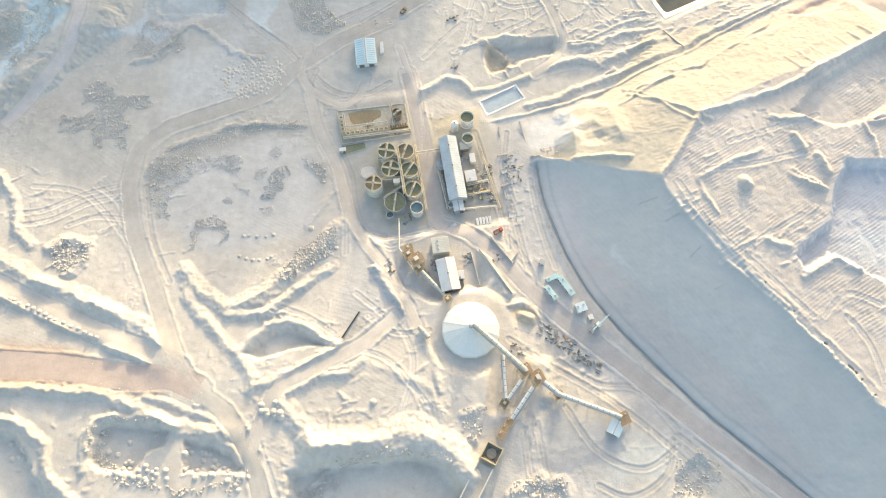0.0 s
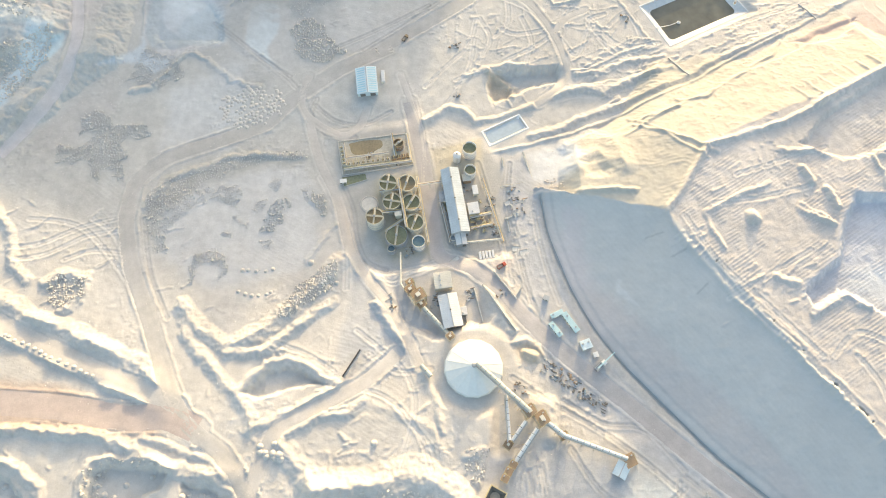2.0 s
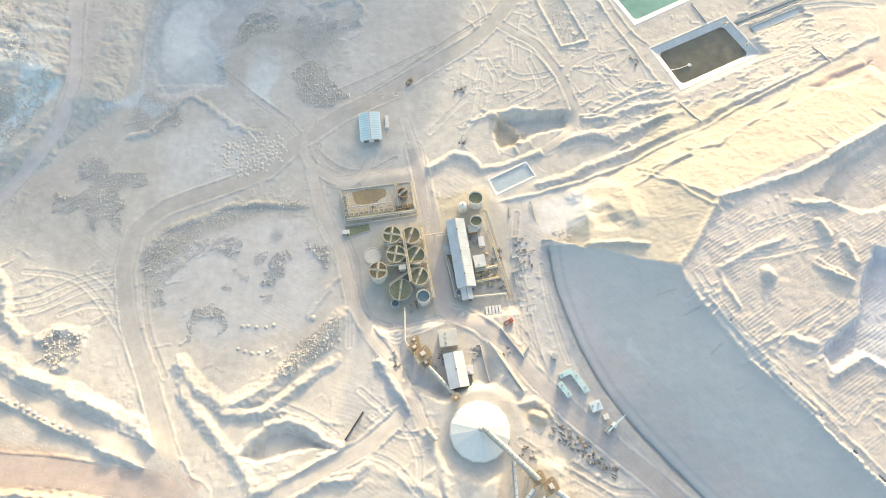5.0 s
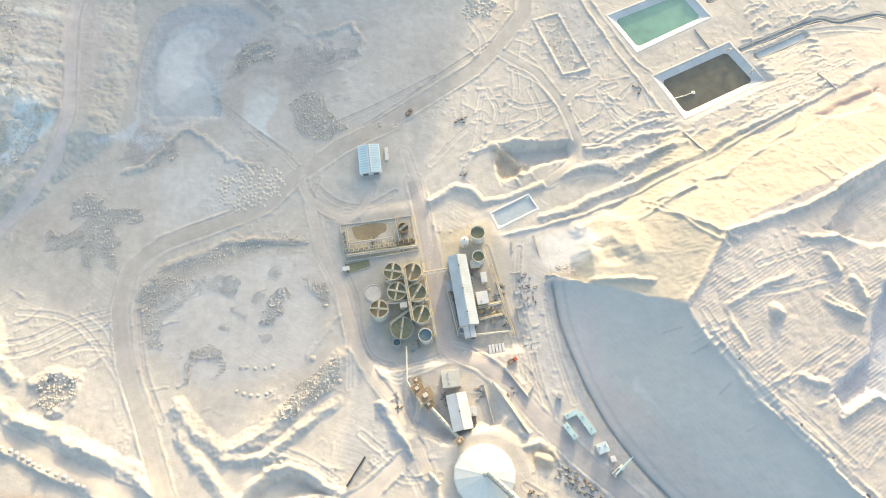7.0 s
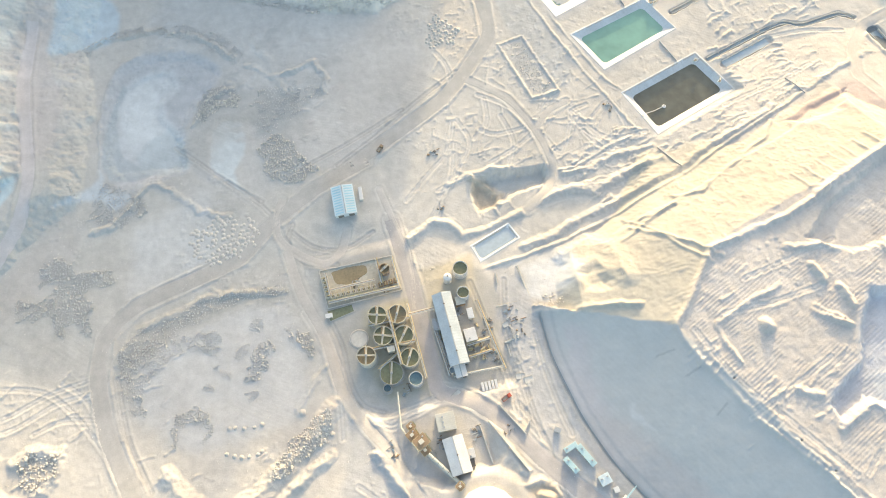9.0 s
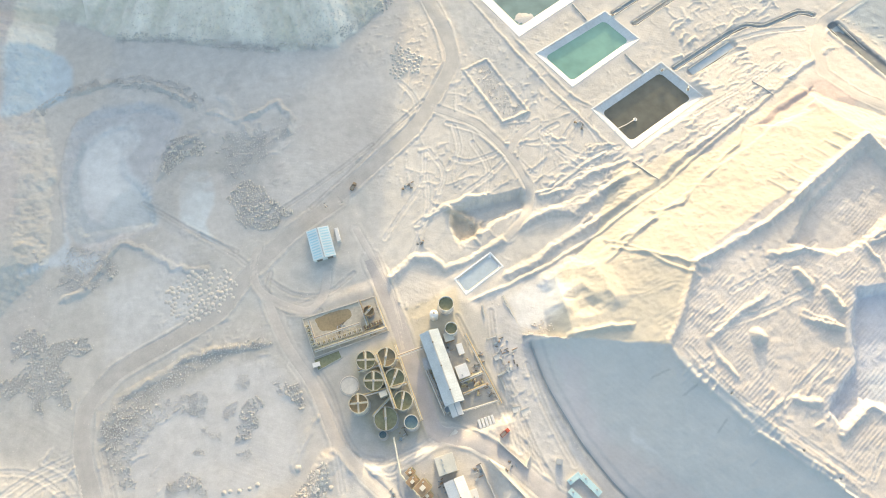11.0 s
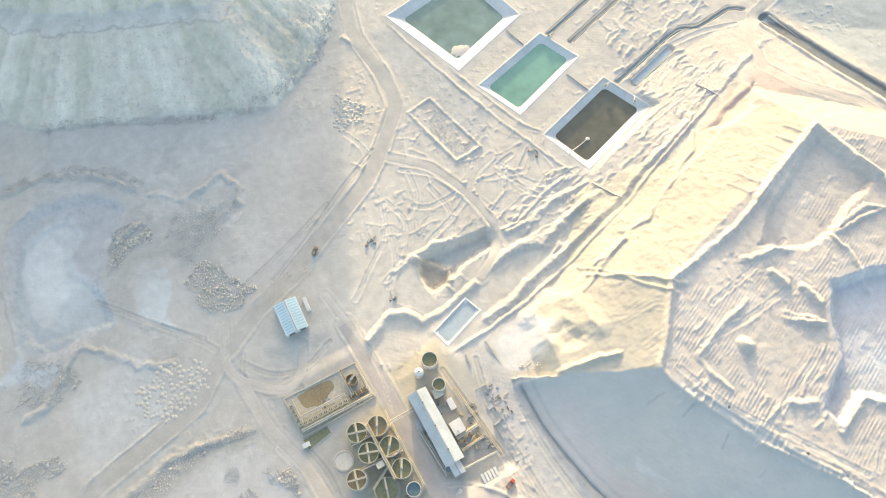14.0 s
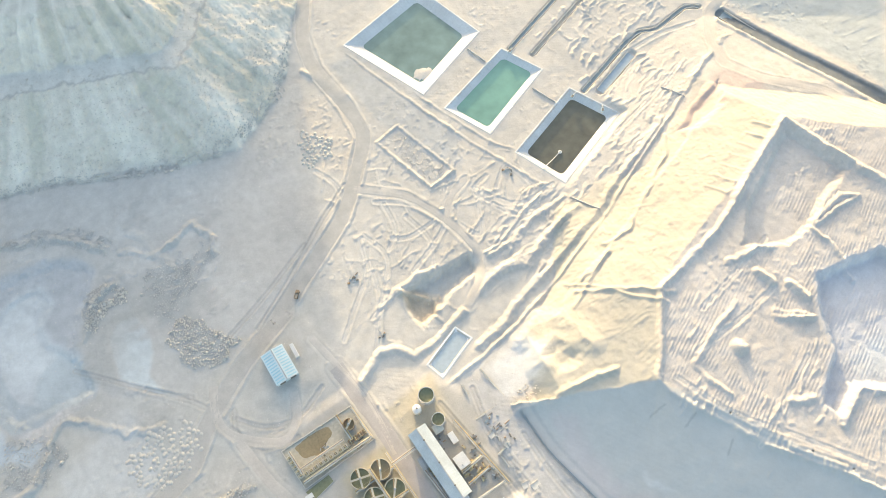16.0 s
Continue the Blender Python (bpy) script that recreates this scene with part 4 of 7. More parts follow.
# roads pressed into the ground
ROADS = {}
ROADS["main"] = ([(-101.8, -16.6), (-110.2, 8), (-120.5, 35.1), (-137.1, 57.6), (-158.8, 73.6), (-173.7, 92.1), (-184.9, 115.3), (-199.7, 147.7), (-218.7, 186.6), (-229, 223.2), (-227.1, 252.9), (-207.3, 273.6), (-166.5, 290.2), (-137.3, 303), (-117.1, 325.2), (-82.9, 351.7), (-42.9, 373.5)] + [(-54.6, 368.8), (-10.1, 400.4), (18.3, 420.8), (35.8, 440.4), (60.7, 476), (60, 507.3), (51.3, 549.8), (54.8, 584.7), (84.1, 648.3)], 11.0)
ROADS["loop"] = ([(-106.3, 346.5), (-111.4, 324.2), (-103.5, 308.3), (-78.1, 292.6), (-64.8, 301.4), (-59.6, 319.4)], 6.5)
ROADS["plant"] = ([(-27.4, 322.6), (-16.7, 271.6), (-9.1, 223.2), (-3.6, 195.7), (18.4, 185.8), (37.9, 169), (51, 152.1), (78.7, 124.4), (118.1, 91.8), (167.8, 47.9), (221.1, 5.5), (244.3, -16.9)], 11.0)
ROADS["west"] = ([(-103.3, 304.6), (-93.7, 271.6), (-77.6, 237.4), (-67.3, 200.2), (-54.1, 177.8), (-36.7, 156.1), (-23.6, 131.3), (-16.5, 115.3)], 7.0)
ROADS["lower"] = ([(-321.6, 92.1), (-250.8, 88.3), (-205.5, 81.6), (-176.3, 81.6), (-157, 73.6)], 17.0)
ROADS["upper"] = ([(-344.1, 166.9), (-276.6, 133.3), (-226.2, 111.3), (-194.2, 99.7), (-170.8, 88.3)], 12.0)
ROADS["pond"] = ([(421.4, 482.2), (365.5, 456.9), (346.3, 431.7), (341.4, 406.8), (356.2, 381.8), (392, 349.7), (417.4, 300.7), (434.3, 252.6)], 7.5)
ROADS["track"] = ([(35.4, 439.5), (68.5, 416.2), (86.6, 386.9), (95.9, 355.3), (87.9, 335.4), (71.4, 320.3)], 6.5)
ROADS["spur"] = ([(86.6, 386.9), (98.4, 401.4), (114.1, 409.3)], 5.0)
ROADS["bench"] = ([(-299.8, 515.7), (-300.8, 464.5), (-294.7, 416.3), (-289, 375.9), (-294.4, 342.3), (-312.3, 308.1), (-333.3, 275.4)], 9.0)
ROADS["junction"] = ([(-120.5, 35.1), (-106.4, 73.6), (-89.1, 84.6), (-53.5, 103.6), (-31.8, 123.2)], 9.0)
ROADS["alley"] = ([(-35, 348), (-29.6, 331.5), (-19.1, 299.6), (-16.5, 277.6), (-15.4, 253.1)], 5.0)
for name, (pts, width) in ROADS.items():
    w = window(pts, width + 8)
    rim = np.abs(line_distance(pts, 0.12, w) - width * 0.5 - 1.3)
    H[w] += (0.5 if width > 8 else 0.3) * np.clip(1 - rim / 1.5, 0, 1) * np.clip(0.9 + LUMPS[w], 0.1, 2)
S = H.copy()
for k in (1, 2, 3, 4, 5):
    S[k:-k, k:-k] = 0.2 * (S[k:-k, k:-k] + S[2 * k:, k:-k] + S[:-2 * k, k:-k] + S[k:-k, 2 * k:] + S[k:-k, :-2 * k])
for name, (pts, width) in ROADS.items():
    w = window(pts, width + 8)
    near = smooth(width * 0.5 + 0.6, width * 0.5 - 0.4, line_distance(pts, 0.0, w))
    CALM[w] *= 1 - 0.85 * near
    H[w] += near * (S[w] - H[w])

gy, gx = np.gradient(H, GY, GX)
steep = smooth(0.10, 0.45, np.hypot(gx, gy))
ridged = 1 - np.abs(fbm(X, Y, 4.0, 3, 101.0)) * 2.2
FLANK = heap_mask * (1 - TOPPED)
H = H + steep * np.clip(CALM, 0.35, 1) * (0.42 * ridged + 0.30 * fbm(X, Y, 2.2, 2, 111.0)) * (1 - SOUTHWEST) * (1 - 0.75 * FLANK)
H = H + ROUGH * CALM
far = smooth(900, 2600, np.hypot(X, Y - 300))
H = H + far * 30 * fbm(X, Y, 900, 4, 50.0)


def ground_z(x, y):
    i = int(np.clip(np.searchsorted(GX, x) - 1, 0, len(GX) - 2))
    j = int(np.clip(np.searchsorted(GY, y) - 1, 0, len(GY) - 2))
    u, v = (x - GX[i]) / (GX[i + 1] - GX[i]), (y - GY[j]) / (GY[j + 1] - GY[j])
    return float((H[j, i] * (1 - u) + H[j, i + 1] * u) * (1 - v) + (H[j + 1, i] * (1 - u) + H[j + 1, i + 1] * u) * v)


def quick_mesh(name, verts, quads, smooth_faces=True):
    me = bpy.data.meshes.new(name)
    me.vertices.add(len(verts))
    me.vertices.foreach_set("co", np.asarray(verts, dtype=np.float32).ravel())
    me.loops.add(len(quads) * 4)
    me.loops.foreach_set("vertex_index", np.asarray(quads, dtype=np.int32).ravel())
    me.polygons.add(len(quads))
    me.polygons.foreach_set("loop_start", np.arange(0, len(quads) * 4, 4, dtype=np.int32))
    me.polygons.foreach_set("use_smooth", np.full(len(quads), smooth_faces))
    me.update(calc_edges=True)
    return me


ny, nx = X.shape
idx = np.arange(nx * ny).reshape(ny, nx)
quads = np.stack([idx[:-1, :-1], idx[:-1, 1:], idx[1:, 1:], idx[1:, :-1]], -1).reshape(-1, 4)
ground_mesh = quick_mesh("ground", np.stack([X, Y, H], -1).reshape(-1, 3), quads)
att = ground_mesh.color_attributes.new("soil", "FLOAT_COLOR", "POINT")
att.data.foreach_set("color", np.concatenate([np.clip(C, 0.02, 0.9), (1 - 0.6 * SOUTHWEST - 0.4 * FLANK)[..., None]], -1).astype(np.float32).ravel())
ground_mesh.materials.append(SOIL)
ground = tagged(new("ground", ground_mesh), "pale dusty desert mine ground with banks, pits and heaps", "ground", kind="structure")


def road(name, pts, width, mat, label, lift=0.12, ragged=0.5):
    """A strip laid on the ground, with worn edges."""
    line = resample(pts, 2.5)
    verts, faces, cols = [], [], 9
    for i, p in enumerate(line):
        q, r = line[max(0, i - 1)], line[min(len(line) - 1, i + 1)]
        t = (r - q).normalized()
        s = Vector((-t.y, t.x))
        wl = width * 0.5 + ragged * noise.noise((p.x * 0.15, p.y * 0.15, 1.0)) + 0.5 * ragged * noise.noise((p.x * 0.6, p.y * 0.6, 5.0))
        wr = width * 0.5 + ragged * noise.noise((p.x * 0.15, p.y * 0.15, 9.0)) + 0.5 * ragged * noise.noise((p.x * 0.6, p.y * 0.6, 15.0))
        for k in range(cols):
            f = k / (cols - 1) * 2 - 1
            o = p + s * (f * (wl if f > 0 else wr))
            edge = -0.16 if k in (0, cols - 1) else 0.0
            rut = -0.05 if k in (2, 6) else 0.0
            verts.append((o.x, o.y, ground_z(o.x, o.y) + lift + edge + rut))
        if i:
            a = (i - 1) * cols
            faces += [(a + k, a + k + cols, a + k + cols + 1, a + k + 1) for k in range(cols - 1)]
    me = quick_mesh(name, verts, [f[::-1] for f in faces])
    me.materials.append(mat)
    return tagged(new(name, me), label, "road", kind="structure")


ROAD_LOOK = {"main": (ROAD, "compacted pale haul road curving through the mine"), "plant": (ROAD_GREY, "dusty pinkish road through the plant"),
             "lower": (soil_material("reddish road dust", base=(0.49, 0.41, 0.365), bump=0.25), "broad reddish haul ramp between earth banks"),
             "bench": (soil_material("pale bench road dust", base=(0.56, 0.52, 0.50), bump=0.2), "bench road along the waste dump")}
for name, (pts, width) in ROADS.items():
    mat, label = ROAD_LOOK.get(name, (TRACK, "narrow pale dirt track"))
    road("road_" + name, pts, width, mat, label, ragged=0.5 if width > 9 else 0.35)

# ---- builders for the things ----
class Shape:
    """Verts and faces of one part, put together from worked solids."""

    def __init__(self):
        self.v, self.f = [], []

    def add(self, verts, faces, m=None):
        o = len(self.v)
        self.v += [tuple(m @ Vector(p)) if m else tuple(p) for p in verts]
        self.f += [tuple(i + o for i in f) for f in faces]
        return self

    def box(self, c, s, rot=0.0, bevel=0.0, m=None):
        x, y, z = s[0] / 2, s[1] / 2, s[2] / 2
        b = min(bevel, x * 0.5, y * 0.5, z * 0.5)
        mm = Matrix.Translation(c) @ Matrix.Rotation(rot, 4, "Z")
        if m:
            mm = m @ mm
        rings = [(-z, b), (-z + b, 0), (z - b, 0), (z, b)] if b else [(-z, 0), (z, 0)]
        vs, fs = [], []
        for h, i in rings:
            vs += [(-x + i, -y + i, h), (x - i, -y + i, h), (x - i, y - i, h), (-x + i, y - i, h)]
        for k in range(len(rings) - 1):
            a = 4 * k
            fs += [(a + j, a + (j + 1) % 4, a + 4 + (j + 1) % 4, a + 4 + j) for j in range(4)]
        t = 4 * (len(rings) - 1)
        return self.add(vs, fs + [(3, 2, 1, 0), (t, t + 1, t + 2, t + 3)], mm)

    def lathe(self, profile, n=28, c=(0, 0, 0), m=None):
        """Turns (radius, height) pairs round the upright axis."""
        mm = Matrix.Translation(c)
        if m:
            mm = m @ mm
        vs = [(r * math.cos(2 * math.pi * k / n), r * math.sin(2 * math.pi * k / n), h) for r, h in profile for k in range(n)]
        fs = [(i * n + k, i * n + (k + 1) % n, (i + 1) * n + (k + 1) % n, (i + 1) * n + k) for i in range(len(profile) - 1) for k in range(n)]
        return self.add(vs, fs, mm)

    def beam(self, a, b, w, h=None, up=(0, 0, 1)):
        a, b = Vector(a), Vector(b)
        h = h or w
        t = (b - a).normalized()
        u = Vector(up)
        s = t.cross(u)
        if s.length < 0.01:
            s = t.cross(Vector((1, 0, 0)))
        s.normalize()
        u = s.cross(t)
        vs = [p + s * (i * w / 2) + u * (j * h / 2) for p in (a, b) for i, j in ((-1, -1), (1, -1), (1, 1), (-1, 1))]
        return self.add(vs, [(0, 1, 5, 4), (1, 2, 6, 5), (2, 3, 7, 6), (3, 0, 4, 7), (3, 2, 1, 0), (4, 5, 6, 7)])

    def pipe(self, pts, r, n=8):
        pts = [Vector(p) for p in pts]
        vs, fs = [], []
        for i, p in enumerate(pts):
            t = (pts[min(i + 1, len(pts) - 1)] - pts[max(i - 1, 0)]).normalized()
            s = t.cross(Vector((0, 0, 1)))
            if s.length < 0.05:
                s = t.cross(Vector((1, 0, 0)))
            s.normalize()
            u = s.cross(t)
            vs += [p + s * (r * math.cos(2 * math.pi * k / n)) + u * (r * math.sin(2 * math.pi * k / n)) for k in range(n)]
        for i in range(len(pts) - 1):
            fs += [(i * n + k, i * n + (k + 1) % n, (i + 1) * n + (k + 1) % n, (i + 1) * n + k) for k in range(n)]
        fs += [tuple(range(n))[::-1], tuple(range((len(pts) - 1) * n, len(pts) * n))]
        return self.add(vs, fs)

    def mesh(self, name, mat, shade=False):
        me = bpy.data.meshes.new(name)
        me.from_pydata(self.v, [], self.f)
        me.materials.append(mat)
        if shade:
            me.shade_smooth()
        bm = bmesh.new()
        bm.from_mesh(me)
        bmesh.ops.recalc_face_normals(bm, faces=bm.faces)
        bm.to_mesh(me)
        bm.free()
        return me


def thing(name, x, y, z, turn, label, category, group=""):
    ob = new(name)
    ob.matrix_basis = pose(x, y, z, 0, 0, turn)
    ob.empty_display_size = 1
    return tagged(ob, label, category, group)


def part(name, shape, mat, parent, label="", shade=False):
    ob = new(name, shape.mesh(name, mat, shade))
    ob.parent = parent
    return tagged(ob, label) if label else ob


def bearing(a, b):
    return math.degrees(math.atan2(b[1] - a[1], b[0] - a[0]))


def ring_wall(r, h, thick=0.2):
    return [(r - thick, 0.0), (r, 0.0), (r, h - 0.25), (r + 0.1, h - 0.2), (r + 0.1, h), (r - thick, h), (r - thick, 0.0)]


def tank(x, y, r, h, label, liquid=MURKY_WATER, wall=STEEL_CREAM, turn=0.0, bridge=True, cross=False, drop=1.8, group="process tanks", z=None):
    """An open tank with its rim walkway, liquor, bridge and drive."""
    t = thing("process_tank", x, y, ground_z(x, y) - 0.1 if z is None else z, turn, label, "tank", group)
    part("wall", Shape().lathe(ring_wall(r, h), 36), wall, t, shade=False)
    bands = Shape()
    for k in (0.3, 0.62):
        bands.lathe([(r, h * k), (r + 0.12, h * k), (r + 0.12, h * k + 0.25), (r, h * k + 0.25)], 36)
    part("band", bands, STEEL_GREY, t)
    part("liquor", Shape().lathe([(0.01, h - drop), (r - 0.28, h - drop)], 36), liquid, t, "still dark liquor")
    rail = Shape()
    for k in range(18):
        a = 2 * math.pi * k / 18
        rail.beam(((r + 0.12) * math.cos(a), (r + 0.12) * math.sin(a), h), ((r + 0.12) * math.cos(a), (r + 0.12) * math.sin(a), h + 1.1), 0.08)
    rail.lathe([(r + 0.08, h + 1.05), (r + 0.18, h + 1.05), (r + 0.18, h + 1.15), (r + 0.08, h + 1.15), (r + 0.08, h + 1.05)], 36)
    part("railing", rail, STEEL_YELLOW, t, "yellow railing")
    if bridge:
        spans = [0.0, math.pi / 2] if cross else [0.0]
        for k, a in enumerate(spans):
            m = Matrix.Rotation(a, 4, "Z")
            deck = Shape().box((0, 0, h + 0.2), (2 * r, 0.9, 0.25), m=m)
            deck.box((0, 0.5, h + 0.4), (2 * r, 0.14, 0.5), m=m).box((0, -0.5, h + 0.4), (2 * r, 0.14, 0.5), m=m)
            br = part("bridge", deck, STEEL_CREAM, t, "cream steel bridge")
            hand = Shape()
            for sgn in (-1, 1):
                hand.beam(m @ Vector((-r, sgn * 0.6, h + 1.3)), m @ Vector((r, sgn * 0.6, h + 1.3)), 0.09)
                for q in range(7):
                    p = m @ Vector((-r + 2 * r * q / 6, sgn * 0.6, h + 0.4))
                    hand.beam(p, p + Vector((0, 0, 0.9)), 0.08)
            part("handrail", hand, STEEL_YELLOW, br)
        drive = Shape().box((0, 0, h + 0.9), (1.5, 1.5, 1.1), bevel=0.15).lathe([(0.01, h + 2.3), (0.45, h + 2.3), (0.5, h + 1.4)], 12)
        part("agitator_drive", drive, STEEL_GREY, t, "grey motor and gearbox")
        part("shaft", Shape().lathe([(0.15, h - drop - 1), (0.15, h + 0.5)], 8), STEEL_DARK, t)
        part("feed_pipe", Shape().pipe([(r * 0.95, 1.5, h - 0.2), (r * 0.6, 1.3, h + 0.7), (0.8, 0.9, h + 0.7)], 0.22), STEEL_RUST, t)
    lad = Shape()
    for sgn in (-0.25, 0.25):
        lad.beam((r + 0.3, sgn, 0), (r + 0.3, sgn, h + 1), 0.07)
    for q in range(int(h / 0.6)):
        lad.beam((r + 0.3, -0.25, 0.4 + q * 0.6), (r + 0.3, 0.25, 0.4 + q * 0.6), 0.05)
    part("ladder", lad, STEEL_YELLOW, t)
    part("base_ring", Shape().lathe([(r - 0.3, 0.0), (r + 0.9, 0.0), (r + 0.9, 0.35), (r - 0.1, 0.4)], 36), CONCRETE, t)
    return t


def gable(name, x, y, z, turn, length, width, eave, ridge, label, category, roof=(STEEL_WHITE, STEEL_WHITE), wall=STEEL_GREY, ribs=18, doors=1, vents=0, skylights=0, overhang=0.4):
    """A shed along its own x axis: walls, two ribbed roof slopes, doors, ridge cap."""
    t = thing(name, x, y, z, turn, label, category)
    l, w = length / 2, width / 2
    body = Shape().add([(-l, -w, 0), (l, -w, 0), (l, w, 0), (-l, w, 0), (-l, -w, eave), (l, -w, eave), (l, w, eave), (-l, w, eave), (-l, 0, ridge), (l, 0, ridge)],
                       [(0, 1, 5, 4), (2, 3, 7, 6), (1, 2, 6, 9, 5), (3, 0, 4, 8, 7), (4, 5, 9, 8), (6, 7, 8, 9), (3, 2, 1, 0)])
    part("wall", body, wall, t)
    up = math.atan2(ridge - eave, w)
    for sgn, mat in ((-1, roof[0]), (1, roof[1])):
        s = Shape()
        run = w / math.cos(up) + overhang
        m = pose(0, 0, ridge + 0.12) @ Matrix.Rotation(-sgn * up, 4, "X")
        s.box((0, sgn * run / 2, 0), (length + 2 * overhang, run, 0.12), m=m)
        r = part("roof_slope", s, mat, t)
        seam = Shape().box((0, sgn * run / 2, 0.1), (0.16, run, 0.12), m=m).mesh("roof_seam", mat)
        for k in range(ribs):
            rib = new("roof_seam", seam)
            rib.parent, rib.location = r, (-l + length * (k + 0.5) / ribs, 0, 0)
        for k in range(skylights):
            q = Shape().box((-l + length * (k + 0.5) / skylights, sgn * run * 0.52, 0.16), (length / skylights * 0.42, run * 0.72, 0.05), m=m)
            part("skylight", q, SKYLIGHT, r, "blue translucent strip")
    part("ridge_cap", Shape().box((0, 0, ridge + 0.22), (length + 2 * overhang, 0.7, 0.14), bevel=0.04), STEEL_GREY, t)
    for k in range(vents):
        part("ridge_vent", Shape().lathe([(0.01, 0.9), (0.55, 0.8), (0.6, 0.4), (0.4, 0.35), (0.4, -0.2)], 12, (-l + length * (k + 0.5) / vents, 0, ridge + 0.3)), STEEL_DARK, t)
    for k in range(doors):
        d = part("door", Shape().box((-l - 0.06, -w * 0.5 + k * w, min(2.2, eave * 0.4)), (0.12, min(4, width * 0.35), min(4.2, eave * 0.75)), bevel=0.03), STEEL_DARK, t, "dark roller door")
        part("door_frame", Shape().box((-l - 0.05, -w * 0.5 + k * w, min(4.4, eave * 0.8)), (0.2, min(4.4, width * 0.4), 0.25)), STEEL_GREY, d)
    for k in range(max(2, int(length / 6))):
        part("window", Shape().box((-l + length * (k + 0.5) / max(2, int(length / 6)), -w - 0.04, eave * 0.62), (1.6, 0.1, 1.0), bevel=0.02), GLASS_DARK, t)
    return t


def cabin(name, x, y, z, turn, sx, sy, h, label, category="building", roof=STEEL_WHITE, wall=STEEL_CREAM, units=0, group=""):
    """A flat-roofed cabin or block with parapet, door, windows and roof gear."""
    t = thing(name, x, y, z, turn, label, category, group)
    part("wall", Shape().box((0, 0, h / 2 - 0.15), (sx, sy, h + 0.3), bevel=0.05), wall, t)
    lid = Shape().box((0, 0, h + 0.12), (sx + 0.5, sy + 0.5, 0.2), bevel=0.05)
    n = max(3, int(sx / 1.2))
    for k in range(n):
        lid.box((-sx / 2 + sx * (k + 0.5) / n, 0, h + 0.26), (0.14, sy + 0.4, 0.1))
    part("roof", lid, roof, t)
    part("door", Shape().box((sx * 0.2, -sy / 2 - 0.04, 1.05), (0.95, 0.1, 2.1), bevel=0.02), STEEL_DARK, t)
    for k in range(max(1, int(sx / 3))):
        part("window", Shape().box((-sx * 0.4 + 2.6 * k, -sy / 2 - 0.04, min(1.6, h * 0.6)), (1.1, 0.1, 0.8), bevel=0.02), GLASS_DARK, t)
    for k in range(units):
        part("air_conditioner", Shape().box((-sx * 0.3 + k * sx * 0.6 / max(1, units - 1 or 1), sy * 0.15, h + 0.6), (1.1, 0.9, 0.8), bevel=0.08), STEEL_GREY, t)
    return t


def container(x, y, z, turn, sx, sy, h, label, mat=STEEL_WHITE, group=""):
    t = thing("shipping_container", x, y, z, turn, label, "container", group)
    s = Shape().box((0, 0, h / 2), (sx, sy, h), bevel=0.06)
    for k in range(int(sx / 0.5)):
        for sgn in (-1, 1):
            s.box((-sx / 2 + 0.3 + k * 0.5, sgn * sy / 2, h / 2), (0.2, 0.1, h * 0.9))
        s.box((-sx / 2 + 0.3 + k * 0.5, 0, h), (0.2, sy * 0.94, 0.06))
    part("body", s, mat, t)
    for sgn in (-1, 1):
        d = part("door", Shape().box((sx / 2 + 0.04, sgn * sy / 4, h / 2), (0.08, sy / 2 - 0.06, h - 0.2), bevel=0.02), STEEL_GREY, t)
        part("lock_bar", Shape().beam((sx / 2 + 0.12, sgn * sy / 5, 0.2), (sx / 2 + 0.12, sgn * sy / 5, h - 0.2), 0.06), STEEL_DARK, d)
    return t


